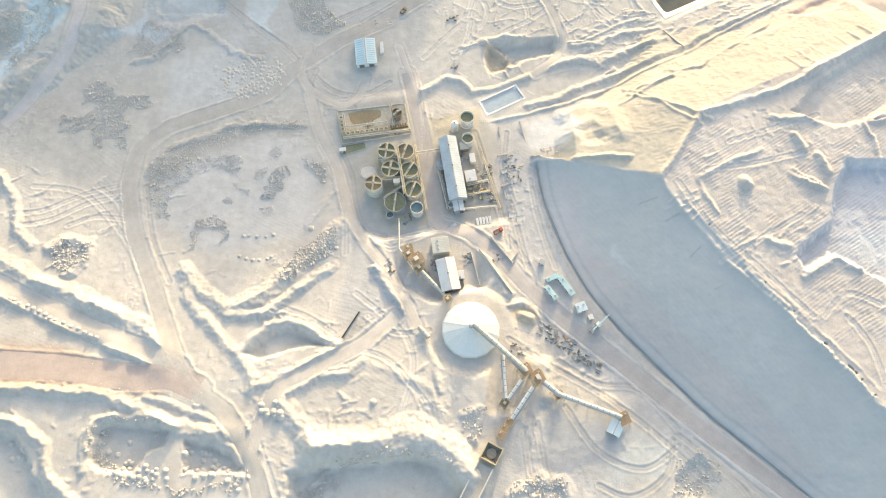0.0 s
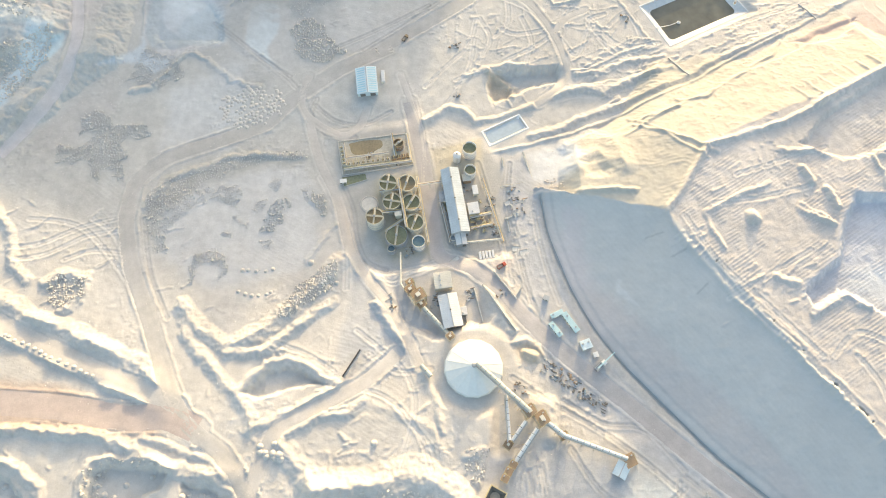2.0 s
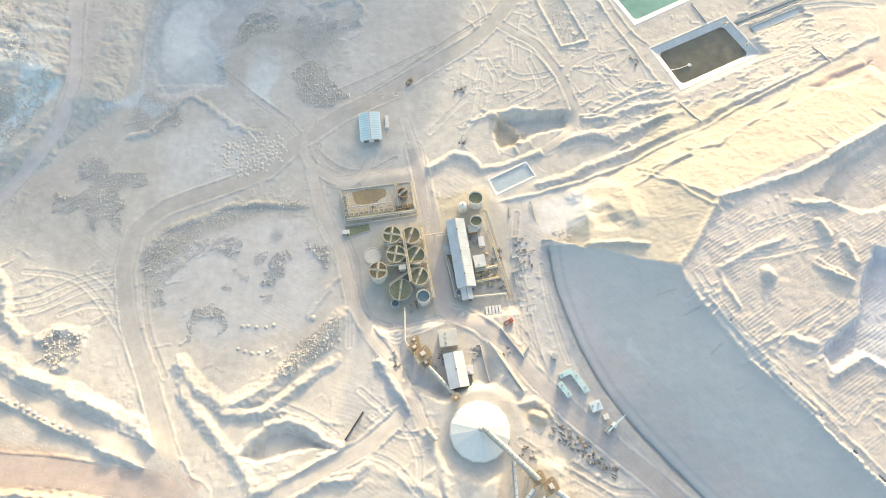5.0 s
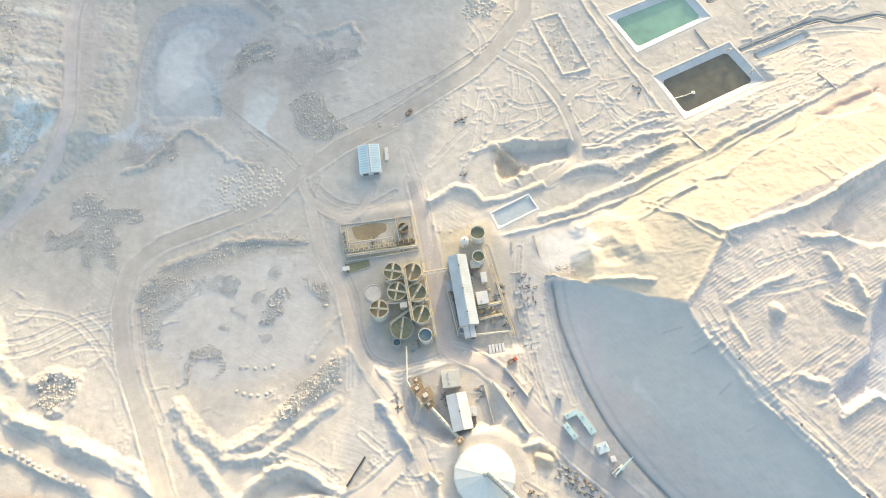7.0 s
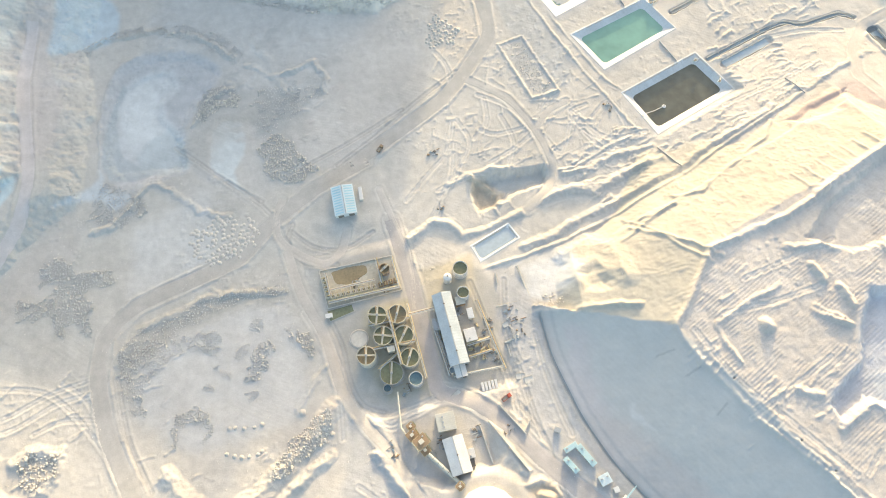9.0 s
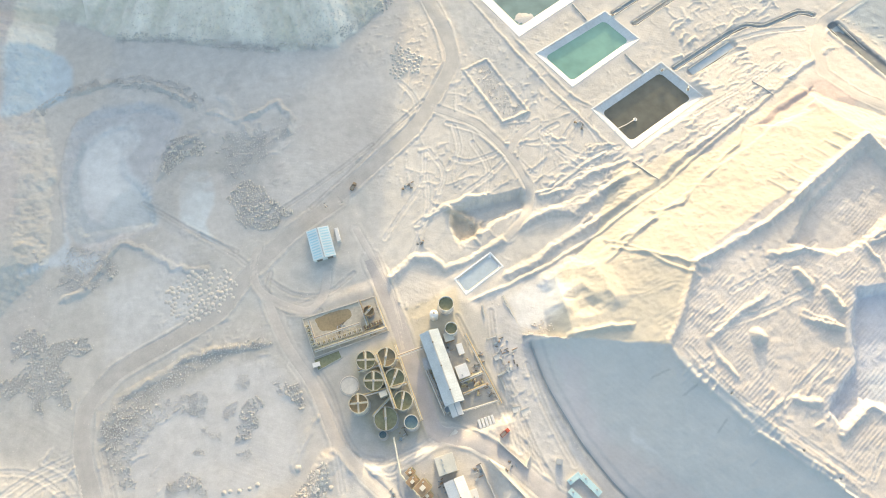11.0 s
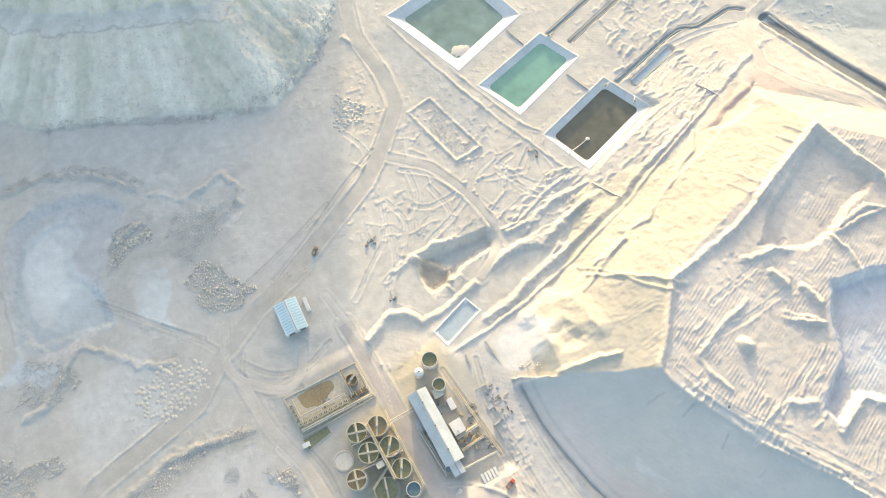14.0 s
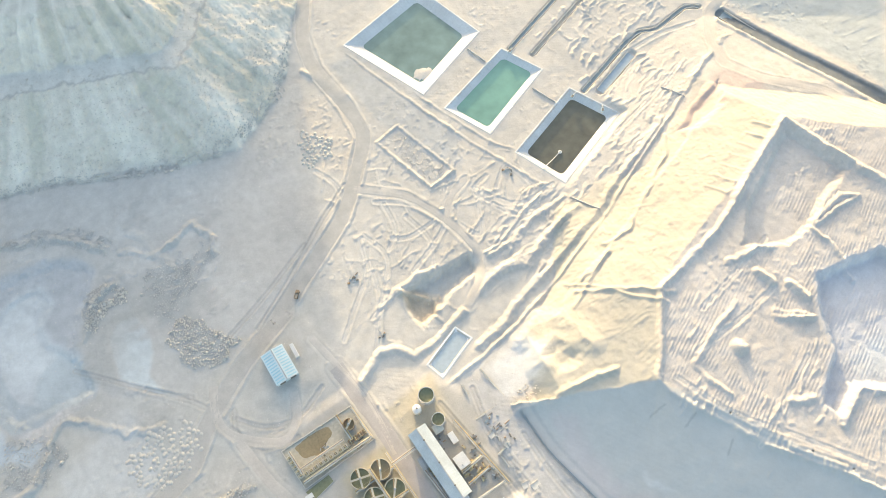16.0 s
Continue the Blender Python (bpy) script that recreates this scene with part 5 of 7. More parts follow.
def conveyor(a, b, width, label, hood=True, mat=STEEL_CREAM, legs=3, group="conveyors", trim=STEEL_YELLOW):
    """A belt conveyor from a to b (points in the world) on trestles, with hood or open belt and walkway."""
    a, b = Vector(a), Vector(b)
    t = thing("conveyor", a.x, a.y, ground_z(a.x, a.y), 0, label, "conveyor", group)
    o = Vector((a.x, a.y, ground_z(a.x, a.y)))
    A, B = a - o, b - o
    way = (B - A).normalized()
    s = way.cross(Vector((0, 0, 1))).normalized()
    up = s.cross(way)
    frame_shape = Shape()
    w = width / 2
    n = max(2, int((B - A).length / 3))
    for sgn in (-1, 1):
        for lift in (0, -1.3):
            frame_shape.beam(A + s * sgn * w + up * lift, B + s * sgn * w + up * lift, 0.22)
        for k in range(n):
            p, q = A.lerp(B, k / n), A.lerp(B, (k + 1) / n)
            frame_shape.beam(p + s * sgn * w, q + s * sgn * w - up * 1.3, 0.13)
            frame_shape.beam(q + s * sgn * w, q + s * sgn * w - up * 1.3, 0.13)
    part("truss", frame_shape, trim, t, "steel lattice truss")
    part("belt", Shape().beam(A + up * 0.15, B + up * 0.15, width * 0.7, 0.12), BELT, t)
    walkw = part("walkway", Shape().beam(A + s * (w + 0.55) - up * 0.2, B + s * (w + 0.55) - up * 0.2, 0.9, 0.08), STEEL_GREY, t)
    hr = Shape().beam(A + s * (w + 0.95) + up * 0.9, B + s * (w + 0.95) + up * 0.9, 0.08)
    for k in range(n + 1):
        p = A.lerp(B, k / n) + s * (w + 0.95)
        hr.beam(p - up * 0.2, p + up * 0.9, 0.07)
    part("handrail", hr, STEEL_YELLOW, walkw)
    if hood:
        m = max(2, int((B - A).length / 4))
        for k in range(m):
            p, q = A.lerp(B, (k + 0.03) / m), A.lerp(B, (k + 0.97) / m)
            sh = Shape()
            pr = [(math.cos(math.pi * j / 6) * w * 1.02, 0.2 + math.sin(math.pi * j / 6) * width * 0.45) for j in range(7)]
            vs = [c + s * x + up * z for c in (p, q) for x, z in pr]
            sh.add(vs, [(j, j + 1, j + 8, j + 7) for j in range(6)])
            part("hood", sh, mat, t)
    for k in range(legs):
        p = A.lerp(B, (k + 0.6) / (legs + 0.2))
        top = p - up * 1.3
        gz = ground_z(o.x + p.x, o.y + p.y) - o.z - 0.2
        if top.z - gz > 1.0:
            lg = Shape()
            for sgn in (-1, 1):
                lg.beam(top + s * sgn * w, Vector((top.x, top.y, gz)) + s * sgn * (w + 0.12 * (top.z - gz)), 0.3)
            lg.beam(top.lerp(Vector((top.x, top.y, gz)), 0.5) - s * w, top.lerp(Vector((top.x, top.y, gz)), 0.5) + s * w, 0.2)
            part("trestle", lg, trim, t)
    return t


def tower(x, y, turn, sx, sy, h, label, floors=3, mat=STEEL_YELLOW, hopper=True, name="transfer_tower", z=None):
    """An open steel tower: columns, floors, braces, rails, a chute and gear."""
    z = ground_z(x, y) - 0.1 if z is None else z
    t = thing(name, x, y, z, turn, label, "tower")
    for i in (-1, 1):
        for j in (-1, 1):
            part("column", Shape().box((i * sx / 2, j * sy / 2, h / 2), (0.35, 0.35, h)), mat, t)
    for k in range(1, floors + 1):
        f = h * k / floors
        deck = part("floor_deck", Shape().box((0, 0, f - 0.1), (sx + 0.8, sy + 0.8, 0.18)), STEEL_GREY if k < floors else STEEL_RUST, t)
        rail = Shape()
        for i in (-1, 1):
            rail.beam((i * (sx / 2 + 0.35), -sy / 2 - 0.35, f + 1), (i * (sx / 2 + 0.35), sy / 2 + 0.35, f + 1), 0.1)
            rail.beam((-sx / 2 - 0.35, i * (sy / 2 + 0.35), f + 1), (sx / 2 + 0.35, i * (sy / 2 + 0.35), f + 1), 0.1)
            for q in range(5):
                rail.beam((i * (sx / 2 + 0.35), -sy / 2 + sy * q / 4, f), (i * (sx / 2 + 0.35), -sy / 2 + sy * q / 4, f + 1), 0.08)
        part("railing", rail, STEEL_YELLOW, deck)
    br = Shape()
    for k in range(floors):
        lo, hi = h * k / floors, h * (k + 1) / floors
        for i in (-1, 1):
            br.beam((i * sx / 2, -sy / 2, lo), (i * sx / 2, sy / 2, hi), 0.18)
            br.beam((-sx / 2, i * sy / 2, lo), (sx / 2, i * sy / 2, hi), 0.18)
    part("brace", br, mat, t)
    if hopper:
        part("chute", Shape().add([(-sx * .2, -sy * .2, h + 1.6), (sx * .2, -sy * .2, h + 1.6), (sx * .2, sy * .2, h + 1.6), (-sx * .2, sy * .2, h + 1.6),
                                   (-sx * .12, -sy * .12, h - 2), (sx * .12, -sy * .12, h - 2), (sx * .12, sy * .12, h - 2), (-sx * .12, sy * .12, h - 2)],
                                  [(0, 1, 2, 3), (4, 7, 6, 5), (0, 4, 5, 1), (1, 5, 6, 2), (2, 6, 7, 3), (3, 7, 4, 0)]), STEEL_CREAM, t, "cream feed chute")
    part("motor", Shape().box((sx * 0.32, sy * 0.3, h + 0.5), (1.1, 0.8, 0.9), bevel=0.12), STEEL_GREY, t)
    st = Shape()
    for k in range(floors):
        lo, hi = h * k / floors, h * (k + 1) / floors
        st.beam((sx / 2 + 0.9, -sy * 0.4, lo), (sx / 2 + 0.9, sy * 0.4, hi), 0.8, 0.15)
    part("stair", st, STEEL_YELLOW, t)
    return t


def pump_skid(x, y, turn, label, mat=STEEL_YELLOW, big=1.0, group="pump skids"):
    t = thing("pump_skid", x, y, ground_z(x, y) - 0.05, turn, label, "machine", group)
    part("base_frame", Shape().box((0, 0, 0.15), (4.2 * big, 2.2 * big, 0.3), bevel=0.03), CONCRETE, t)
    part("vessel", Shape().lathe([(0.01, -1.5 * big), (0.5 * big, -1.45 * big), (0.7 * big, -1.2 * big), (0.7 * big, 1.2 * big), (0.5 * big, 1.45 * big), (0.01, 1.5 * big)], 14, m=pose(-0.4 * big, 0.3 * big, 1.3 * big, 0, 90, 0)), mat, t)
    part("motor", Shape().box((1.4 * big, -0.4 * big, 0.8 * big), (1.1 * big, 0.8 * big, 0.9 * big), bevel=0.12), STEEL_RUST, t)
    part("pipework", Shape().pipe([(-1.8 * big, -0.8 * big, 0.4), (-1.8 * big, -0.8 * big, 2.0 * big), (0.6 * big, -0.8 * big, 2.0 * big), (0.9 * big, 0.6 * big, 1.4 * big), (2.0 * big, 0.6 * big, 0.8)], 0.18 * big), STEEL_YELLOW, t)
    part("pipework", Shape().pipe([(-1.2 * big, 0.9 * big, 0.3), (-1.2 * big, 0.9 * big, 2.6 * big), (1.5 * big, 0.9 * big, 2.6 * big)], 0.15 * big), STEEL_GREY, t)
    return t


def truck(x, y, turn, label, paint, length=6.0, name="pickup_truck", bed=ORE):
    t = thing(name, x, y, ground_z(x, y) + 0.14, turn, label, "vehicle")
    w, h = length * 0.36, length * 0.16
    part("chassis", Shape().box((0, 0, h * 0.9), (length, w * 0.8, h * 0.5), bevel=0.08), STEEL_DARK, t)
    cabp = part("cab", Shape().box((length * 0.3, 0, h * 1.9), (length * 0.32, w, h * 1.7), bevel=0.2), paint, t)
    part("windscreen", Shape().box((length * 0.455, 0, h * 2.25), (0.06, w * 0.84, h * 0.7), bevel=0.02), GLASS_DARK, cabp)
    part("load_bed", Shape().box((-length * 0.18, 0, h * 1.3), (length * 0.6, w, h * 0.5), bevel=0.05).box((-length * 0.18, w * 0.48, h * 1.8), (length * 0.6, 0.1, h * 0.8)).box((-length * 0.18, -w * 0.48, h * 1.8), (length * 0.6, 0.1, h * 0.8)), paint, t)
    part("load", Shape().box((-length * 0.18, 0, h * 1.65), (length * 0.54, w * 0.85, h * 0.4), bevel=0.15), bed, t)
    for i in (-0.32, 0.3):
        for j in (-1, 1):
            part("wheel", Shape().lathe([(0.01, -0.14), (h * 0.5, -0.14), (h * 0.55, 0), (h * 0.5, 0.14), (0.01, 0.14)], 14, m=pose(length * i, j * w * 0.44, h * 0.45, 90, 0, 0)), RUBBER, t)
    return t


# ---- ponds ----
def pond(name, poly, depth, slope, water_z, water, label, liner, water_label):
    """A lined pond: a berm rim, sloping liner and still water."""
    t = thing(name, 0, 0, 0, 0, label, "pond")
    tagged(t, kind="structure")
    c = sum((Vector(p) for p in poly), Vector((0, 0))) / len(poly)

    def inset(k, rounded):
        out = []
        n = len(poly)
        for i in range(n):
            p, a, b = Vector(poly[i]), Vector(poly[i - 1]), Vector(poly[(i + 1) % n])
            ea, eb = (a - p).normalized(), (b - p).normalized()
            s = abs(ea.x * eb.y - ea.y * eb.x)
            q = p + (ea + eb) * (k / max(s, 0.3))
            rr = rounded
            for j in range(6):
                f = j / 5
                out.append((q + ea * rr) * (1 - f) ** 2 + q * (2 * f * (1 - f)) + (q + eb * rr) * f ** 2)
        return out

    levels = [(-1.3, 0.4, 0.7), (-0.6, 0.5, 1.12), (0.0, 0.6, 1.2), (slope * 0.5, 3.0, 1.2 - depth * 0.5), (slope, 6.0, 1.2 - depth)]
    vs, fs = [], []
    for k, r, z in levels:
        vs += [(p.x, p.y, z) for p in inset(k, r)]
    n = len(poly) * 6
    for i in range(len(levels) - 1):
        fs += [(i * n + j, i * n + (j + 1) % n, (i + 1) * n + (j + 1) % n, (i + 1) * n + j) for j in range(n)]
    fs.append(tuple(range((len(levels) - 1) * n, len(levels) * n)))
    part("liner", Shape().add(vs, fs), liner, t)
    f = (1.2 - water_z) / depth
    part("water", Shape().add([(p.x, p.y, water_z) for p in inset(slope * f - 0.15, 5.0)], [tuple(range(n))]), water, t, water_label)
    seams = Shape()
    for i in range(len(poly)):
        a, b = Vector(poly[i]), Vector(poly[(i + 1) % len(poly)])
        m = max(2, int((b - a).length / 7))
        nn = Vector((-(b - a).y, (b - a).x)).normalized()
        if nn.dot(c - a) < 0:
            nn = -nn
        for k in range(1, m):
            p = a.lerp(b, k / m)
            seams.beam((*p, 1.22), (*(p + nn * slope * 0.85), 1.22 - depth * 0.85), 0.15, 0.06)
    part("liner_seam", seams, LINER_GREY, t)
    return t


pond("pond_1", POND_1, 6.0, 15.0, -2.4, TEAL_WATER, "large lined pond with silty teal water", LINER, "silty teal water")
pond("pond_2", POND_2, 6.0, 10.5, -1.8, GREEN_WATER, "lined pond with milky green water", LINER, "milky green water")
pond("pond_3", POND_3, 6.0, 10.0, -2.2, DARK_WATER, "lined pond with dark olive water", LINER, "dark olive water")
pond("pond_4", SMALL_POND, 1.8, 2.2, 0.35, PALE_WATER, "small narrow lined pond full of pale slurry", LINER_WHITE, "pale slurry")

# the silt fan in the first pond
cx, cy = 127.7, 509.3
fan = [(cx + (7.5 + 3.0 * noise.noise((2 * math.cos(a), 2 * math.sin(a), 4.0))) * math.cos(a) * 1.5, cy + (7.5 + 3.0 * noise.noise((3 * math.cos(a), 3 * math.sin(a), 1.0))) * math.sin(a)) for a in np.arange(0, 6.28, 0.25)]
silt = Shape().add([(x, y, -2.7) for x, y in fan] + [(cx + 0.6 * (x - cx), cy + 0.6 * (y - cy), -2.25 + 0.2 * noise.noise((x, y, 0))) for x, y in fan] + [(cx, cy, -1.7)],
                   [(i, (i + 1) % 26, 26 + (i + 1) % 26, 26 + i) for i in range(26)] + [(26 + i, 26 + (i + 1) % 26, 52) for i in range(26)])
tagged(new("silt_bank", silt.mesh("silt_bank", ROCK, True)), "pale silt bank rising from the teal pond", "silt")

# pump pontoon with its discharge pipe on the dark pond
px, py = 189.8, 399
qx, qy = 169.6, 390.9
pontoon = thing("pump_pontoon", px, py, -2.25, 0, "white floating pump pontoon on the dark pond", "pump")
part("float", Shape().lathe([(0.01, 0.7), (1.3, 0.7), (1.6, 0.35), (1.3, -0.2), (0.01, -0.2)], 16), STEEL_WHITE, pontoon)
part("pump", Shape().lathe([(0.01, 1.8), (0.4, 1.7), (0.45, 0.7)], 10), STEEL_GREY, pontoon)
part("discharge_pipe", Shape().pipe([(0, 0, 0.9), ((qx - px) * 0.4, (qy - py) * 0.4, 0.5), ((qx - px), (qy - py), 3.9)], 0.28), STEEL_WHITE, pontoon)
for (x, y), tn in zip([(221.4, 435.8), (236.1, 414.9), (197.9, 494.9)], (30, 60, 30)):
    inlet = thing("pond_inlet", x, y, 1.2, tn, "small blue-grey steel inlet box on the pond rim", "inlet box", "pond inlets")
    part("box", Shape().box((0, 0, 0.4), (3.2, 2.2, 1.4), bevel=0.08), STEEL_BLUE, inlet)
    part("grating", Shape().box((0, 0, 1.15), (2.6, 1.7, 0.08)), STEEL_DARK, inlet)
    part("pipe", Shape().pipe([(1.2, 0, 0.6), (3.5, 0, 0.3), (6, 0, -0.6)], 0.3), STEEL_GREY, inlet)


def channel(name, pts, width, depth, label, bed=PALE_WATER, lip=CONCRETE_PALE):
    line = resample(pts, 4)
    t = tagged(new(name), label, "channel", kind="structure")
    for nm, mat, off, ww, zz, hh in (("bed", bed, 0, width, -depth, 0.1), ("side_wall", lip, width / 2 + 0.2, 0.4, 0.25, 0), ("side_wall", lip, -width / 2 - 0.2, 0.4, 0.25, 0)):
        vs, fs = [], []
        for i, p in enumerate(line):
            a, b = line[max(0, i - 1)], line[min(len(line) - 1, i + 1)]
            d = (b - a).normalized()
            s = Vector((-d.y, d.x))
            g = 0.6
            lo, hi = (g + zz - 0.1, g + zz) if nm == "bed" else (g - depth - 0.4, g + zz)
            for k, z in ((-ww / 2, lo), (ww / 2, lo), (ww / 2, hi), (-ww / 2, hi)):
                q = p + s * (off + k)
                vs.append((q.x, q.y, z))
            if i:
                o = 4 * (i - 1)
                fs += [(o + j, o + (j + 1) % 4, o + 4 + (j + 1) % 4, o + 4 + j) for j in range(4)]
        n = len(vs)
        part(nm, Shape().add(vs, fs + [(3, 2, 1, 0), (n - 4, n - 3, n - 2, n - 1)]), mat, t)
    return t


for k, ch in enumerate(CHANNELS):
    channel("drain_channel_%d" % (k + 1), ch, 6.5 if k == 3 else 3.0, 1.2, "narrow concrete drain channel between the ponds", bed=(STEEL_SLATE, STEEL_SLATE, CONCRETE, PALE_WATER)[k])
channel("canal", CANAL, 8.5, 1.6, "broad dark lined canal beside the ponds", bed=STEEL_SLATE)
for k, (a, b) in enumerate((((168.7, 512.7), (176, 495.1)), ((197.5, 456.7), (207.1, 437.6)), ((285.6, 411), (295.7, 394.5)), ((175.8, 361.3), (188.2, 341.6)))):
    pl = thing("crossing_pipe", a[0], a[1], ground_z(*a), 0, "grey steel pipe laid across the berm", "pipe", "crossing pipes")
    ln = [Vector(a).lerp(Vector(b), f) for f in (0, 0.25, 0.5, 0.75, 1)]
    z0 = ground_z(*a)
    part("pipe", Shape().pipe([(p.x - a[0], p.y - a[1], max(ground_z(p.x, p.y), 0.9) + 0.5 - z0) for p in ln], 0.5), STEEL_GREY, pl)
    for p in ln[1::2]:
        part("saddle", Shape().box((p.x - a[0], p.y - a[1], ground_z(p.x, p.y) + 0.2 - z0), (1.6, 1.6, 0.7), bevel=0.05), CONCRETE, pl)

# ---- leaching plant ----
def tk(p, r, top, label, **kw):
    return tank(p[0], p[1], r, top - 1.5, label, z=1.5, **kw)


tk((-41.3, 248.4), 6.3, 12.0, "open leach tank with cross bridges and dark liquor", turn=82, cross=True)
tk((-27.9, 247.9), 6.4, 12.0, "open leach tank with bridge and brown liquor", turn=72, liquid=BROWN_WATER)
tk((-38.3, 234.2), 6.4, 11.0, "open leach tank with cross bridges and dark liquor", turn=80, cross=True)
tk((-24.6, 233.3), 6.5, 11.0, "open leach tank with bridge and olive liquor", turn=60)
tk((-49.9, 221), 6.1, 14.0, "tall cream leach tank with cross bridges", turn=85, cross=True, liquid=BROWN_WATER)
tk((-21.7, 218.2), 6.2, 10.0, "open leach tank with bridge and olive liquor", turn=70)
tk((-34.5, 209.3), 7.6, 7.0, "low wide thickener tank with green liquor", turn=84, wall=STEEL_GREY, liquid=MURKY_WATER, drop=0.8)
tk((-18.7, 203.8), 4.5, 10.0, "white water tank with blue-grey water", wall=STEEL_WHITE, liquid=BLUE_WATER, bridge=False)
tk((-38, 199.8), 2.6, 6.0, "small blue-grey water tank", wall=STEEL_GREY, liquid=BLUE_WATER, bridge=False)
tk((17.9, 276.9), 5.1, 11.5, "white solution tank with dark olive liquor", wall=STEEL_WHITE, turn=65, bridge=False, drop=2.2)
tk((18.2, 259.8), 4.2, 10.0, "white solution tank with dark liquor", wall=STEEL_WHITE, bridge=False, drop=2.4)
tk((-34.7, 282.6), 3.6, 8.0, "brown settling tank in a steel frame", wall=STEEL_RUST, turn=40, liquid=BROWN_WATER)

x, y = 8.6, 271.6
silo = thing("silo", x, y, 1.5, 0, "white silo with a domed roof", "silo")
part("shell", Shape().lathe([(2.9, 0), (2.9, 8.0)], 28), STEEL_WHITE, silo)
part("roof", Shape().lathe([(3.0, 8.0), (2.6, 8.9), (1.4, 9.6), (0.5, 9.8), (0.01, 9.8)], 28), STEEL_WHITE, silo)
part("vent", Shape().lathe([(0.4, 9.7), (0.4, 10.4), (0.6, 10.5), (0.01, 10.8)], 10), STEEL_DARK, silo)
part("ladder", Shape().beam((-0.25, -3.05, 0), (-0.25, -3.05, 9), 0.08).beam((0.25, -3.05, 0), (0.25, -3.05, 9), 0.08), STEEL_YELLOW, silo)

x, y = -55.1, 235.7
pad = thing("tank_pad", x, y, 1.55, 0, "empty round concrete pad for a tank", "pad")
part("slab", Shape().lathe([(0.01, 0.5), (6.4, 0.5), (6.6, 0.4), (6.6, -0.3)], 36), CONCRETE_PALE, pad)
part("ring", Shape().lathe([(5.6, 0.45), (5.6, 0.75), (6.1, 0.75), (6.1, 0.45)], 36), CONCRETE, pad)


def pipe_rack(a, b, height, width, label, pipes=3, legs=5, mat=STEEL_YELLOW):
    gz = ground_z(*a)
    t = thing("pipe_rack", a[0], a[1], gz - 0.1, bearing(a, b), label, "pipe rack", "pipe racks")
    L = (Vector(b) - Vector(a)).length
    for k in range(legs):
        u = L * k / (legs - 1)
        s = Shape()
        for j in (-1, 1):
            s.beam((u, j * width / 2, 0), (u, j * width / 2, height), 0.25)
        s.beam((u, -width / 2 - 0.2, height), (u, width / 2 + 0.2, height), 0.25)
        part("portal", s, mat, t)
    for k in range(pipes):
        off = -width / 2 + width * (k + 0.5) / pipes
        part("pipe", Shape().pipe([(0, off, height + 0.3), (L, off, height + 0.3)], 0.2 + 0.08 * (k % 2), 8), (STEEL_CREAM, STEEL_GREY, STEEL_RUST)[k % 3], t)
    part("walkway", Shape().beam((0, width / 2 + 0.15, height + 0.18), (L, width / 2 + 0.15, height + 0.18), 0.9, 0.12), mat, t)
    rail = Shape().beam((0, width / 2 + 0.4, height + 1.1), (L, width / 2 + 0.4, height + 1.1), 0.1)
    for k in range(int(L / 2.5)):
        rail.beam((k * 2.5, width / 2 + 0.4, height), (k * 2.5, width / 2 + 0.4, height + 1.1), 0.08)
    part("railing", rail, STEEL_YELLOW, t)
    return t


pipe_rack((-34.1, 251.3), (-27.5, 213.5), 10.2, 1.6, "yellow pipe rack between the leach tanks", 3, 7)
pipe_rack((-20.9, 256.2), (-12.1, 204.2), 4.0, 1.2, "yellow pipe rack along the plant road", 2, 9)
pipe_rack((-20, 247.3), (-2.5, 250.1), 7.0, 2.0, "pale pipe bridge over the plant road", 3, 3, STEEL_CREAM)
pipe_rack((-47.3, 242.2), (-19.9, 245.4), 8.0, 1.4, "pipe rack crossing between leach tanks", 3, 4)
pipe_rack((-47.6, 225.7), (-17.3, 228.8), 7.5, 1.4, "pipe rack crossing between leach tanks", 3, 4)
pipe_rack((-42.4, 212.2), (-24.7, 225.7), 5.0, 1.0, "slanting pipe rack beside the thickener", 2, 4)
x, y = -33.5, 224.7
cabin("control_hut", x, y, 1.5, 10, 4.5, 3.0, 8.5, "cream control hut between the leach tanks", roof=STEEL_CREAM)

# settling basin with its rows of cells
BASIN_FLOOR = material("sludge-stained concrete", (0.54, 0.50, 0.41), 0.8, vary=0.3, size=8, bump=0.1)
BASIN = [(-80.7, 287), (-29.1, 294), (-23.9, 267.9), (-75.5, 258.8)]
basin = thing("settling_basin", *BASIN[3], 1.4, 0, "concrete settling basin with walls and a brown sludge pool", "basin")
loc = [Vector((p[0] - BASIN[3][0], p[1] - BASIN[3][1])) for p in BASIN]
part("floor", Shape().add([(p.x, p.y, z) for z in (0.0, 0.25) for p in loc], [(3, 2, 1, 0), (4, 5, 6, 7), (0, 1, 5, 4), (1, 2, 6, 5), (2, 3, 7, 6), (3, 0, 4, 7)]), BASIN_FLOOR, basin)
for i in range(4):
    a, b = loc[i], loc[(i + 1) % 4]
    part("wall", Shape().beam((*a, 0.55), (*b, 0.55), 0.5, 1.1), CONCRETE_PALE, basin)
for f in (0.35, 0.62):
    a, b = loc[0].lerp(loc[1], f), loc[3].lerp(loc[2], f)
    part("wall", Shape().beam((*a.lerp(b, 0.55), 0.5), (*b, 0.5), 0.4, 1.0), CONCRETE_PALE, basin)
poolpts = [loc[0].lerp(loc[1], u) * (1 - v) + loc[3].lerp(loc[2], u) * v for u, v in ((0.15, 0.1), (0.35, 0.06), (0.6, 0.1), (0.62, 0.3), (0.5, 0.42), (0.4, 0.62), (0.3, 0.5), (0.18, 0.4))]
poolpts = resample([tuple(p) for p in poolpts + poolpts[:1]], 1.2)[:-1]
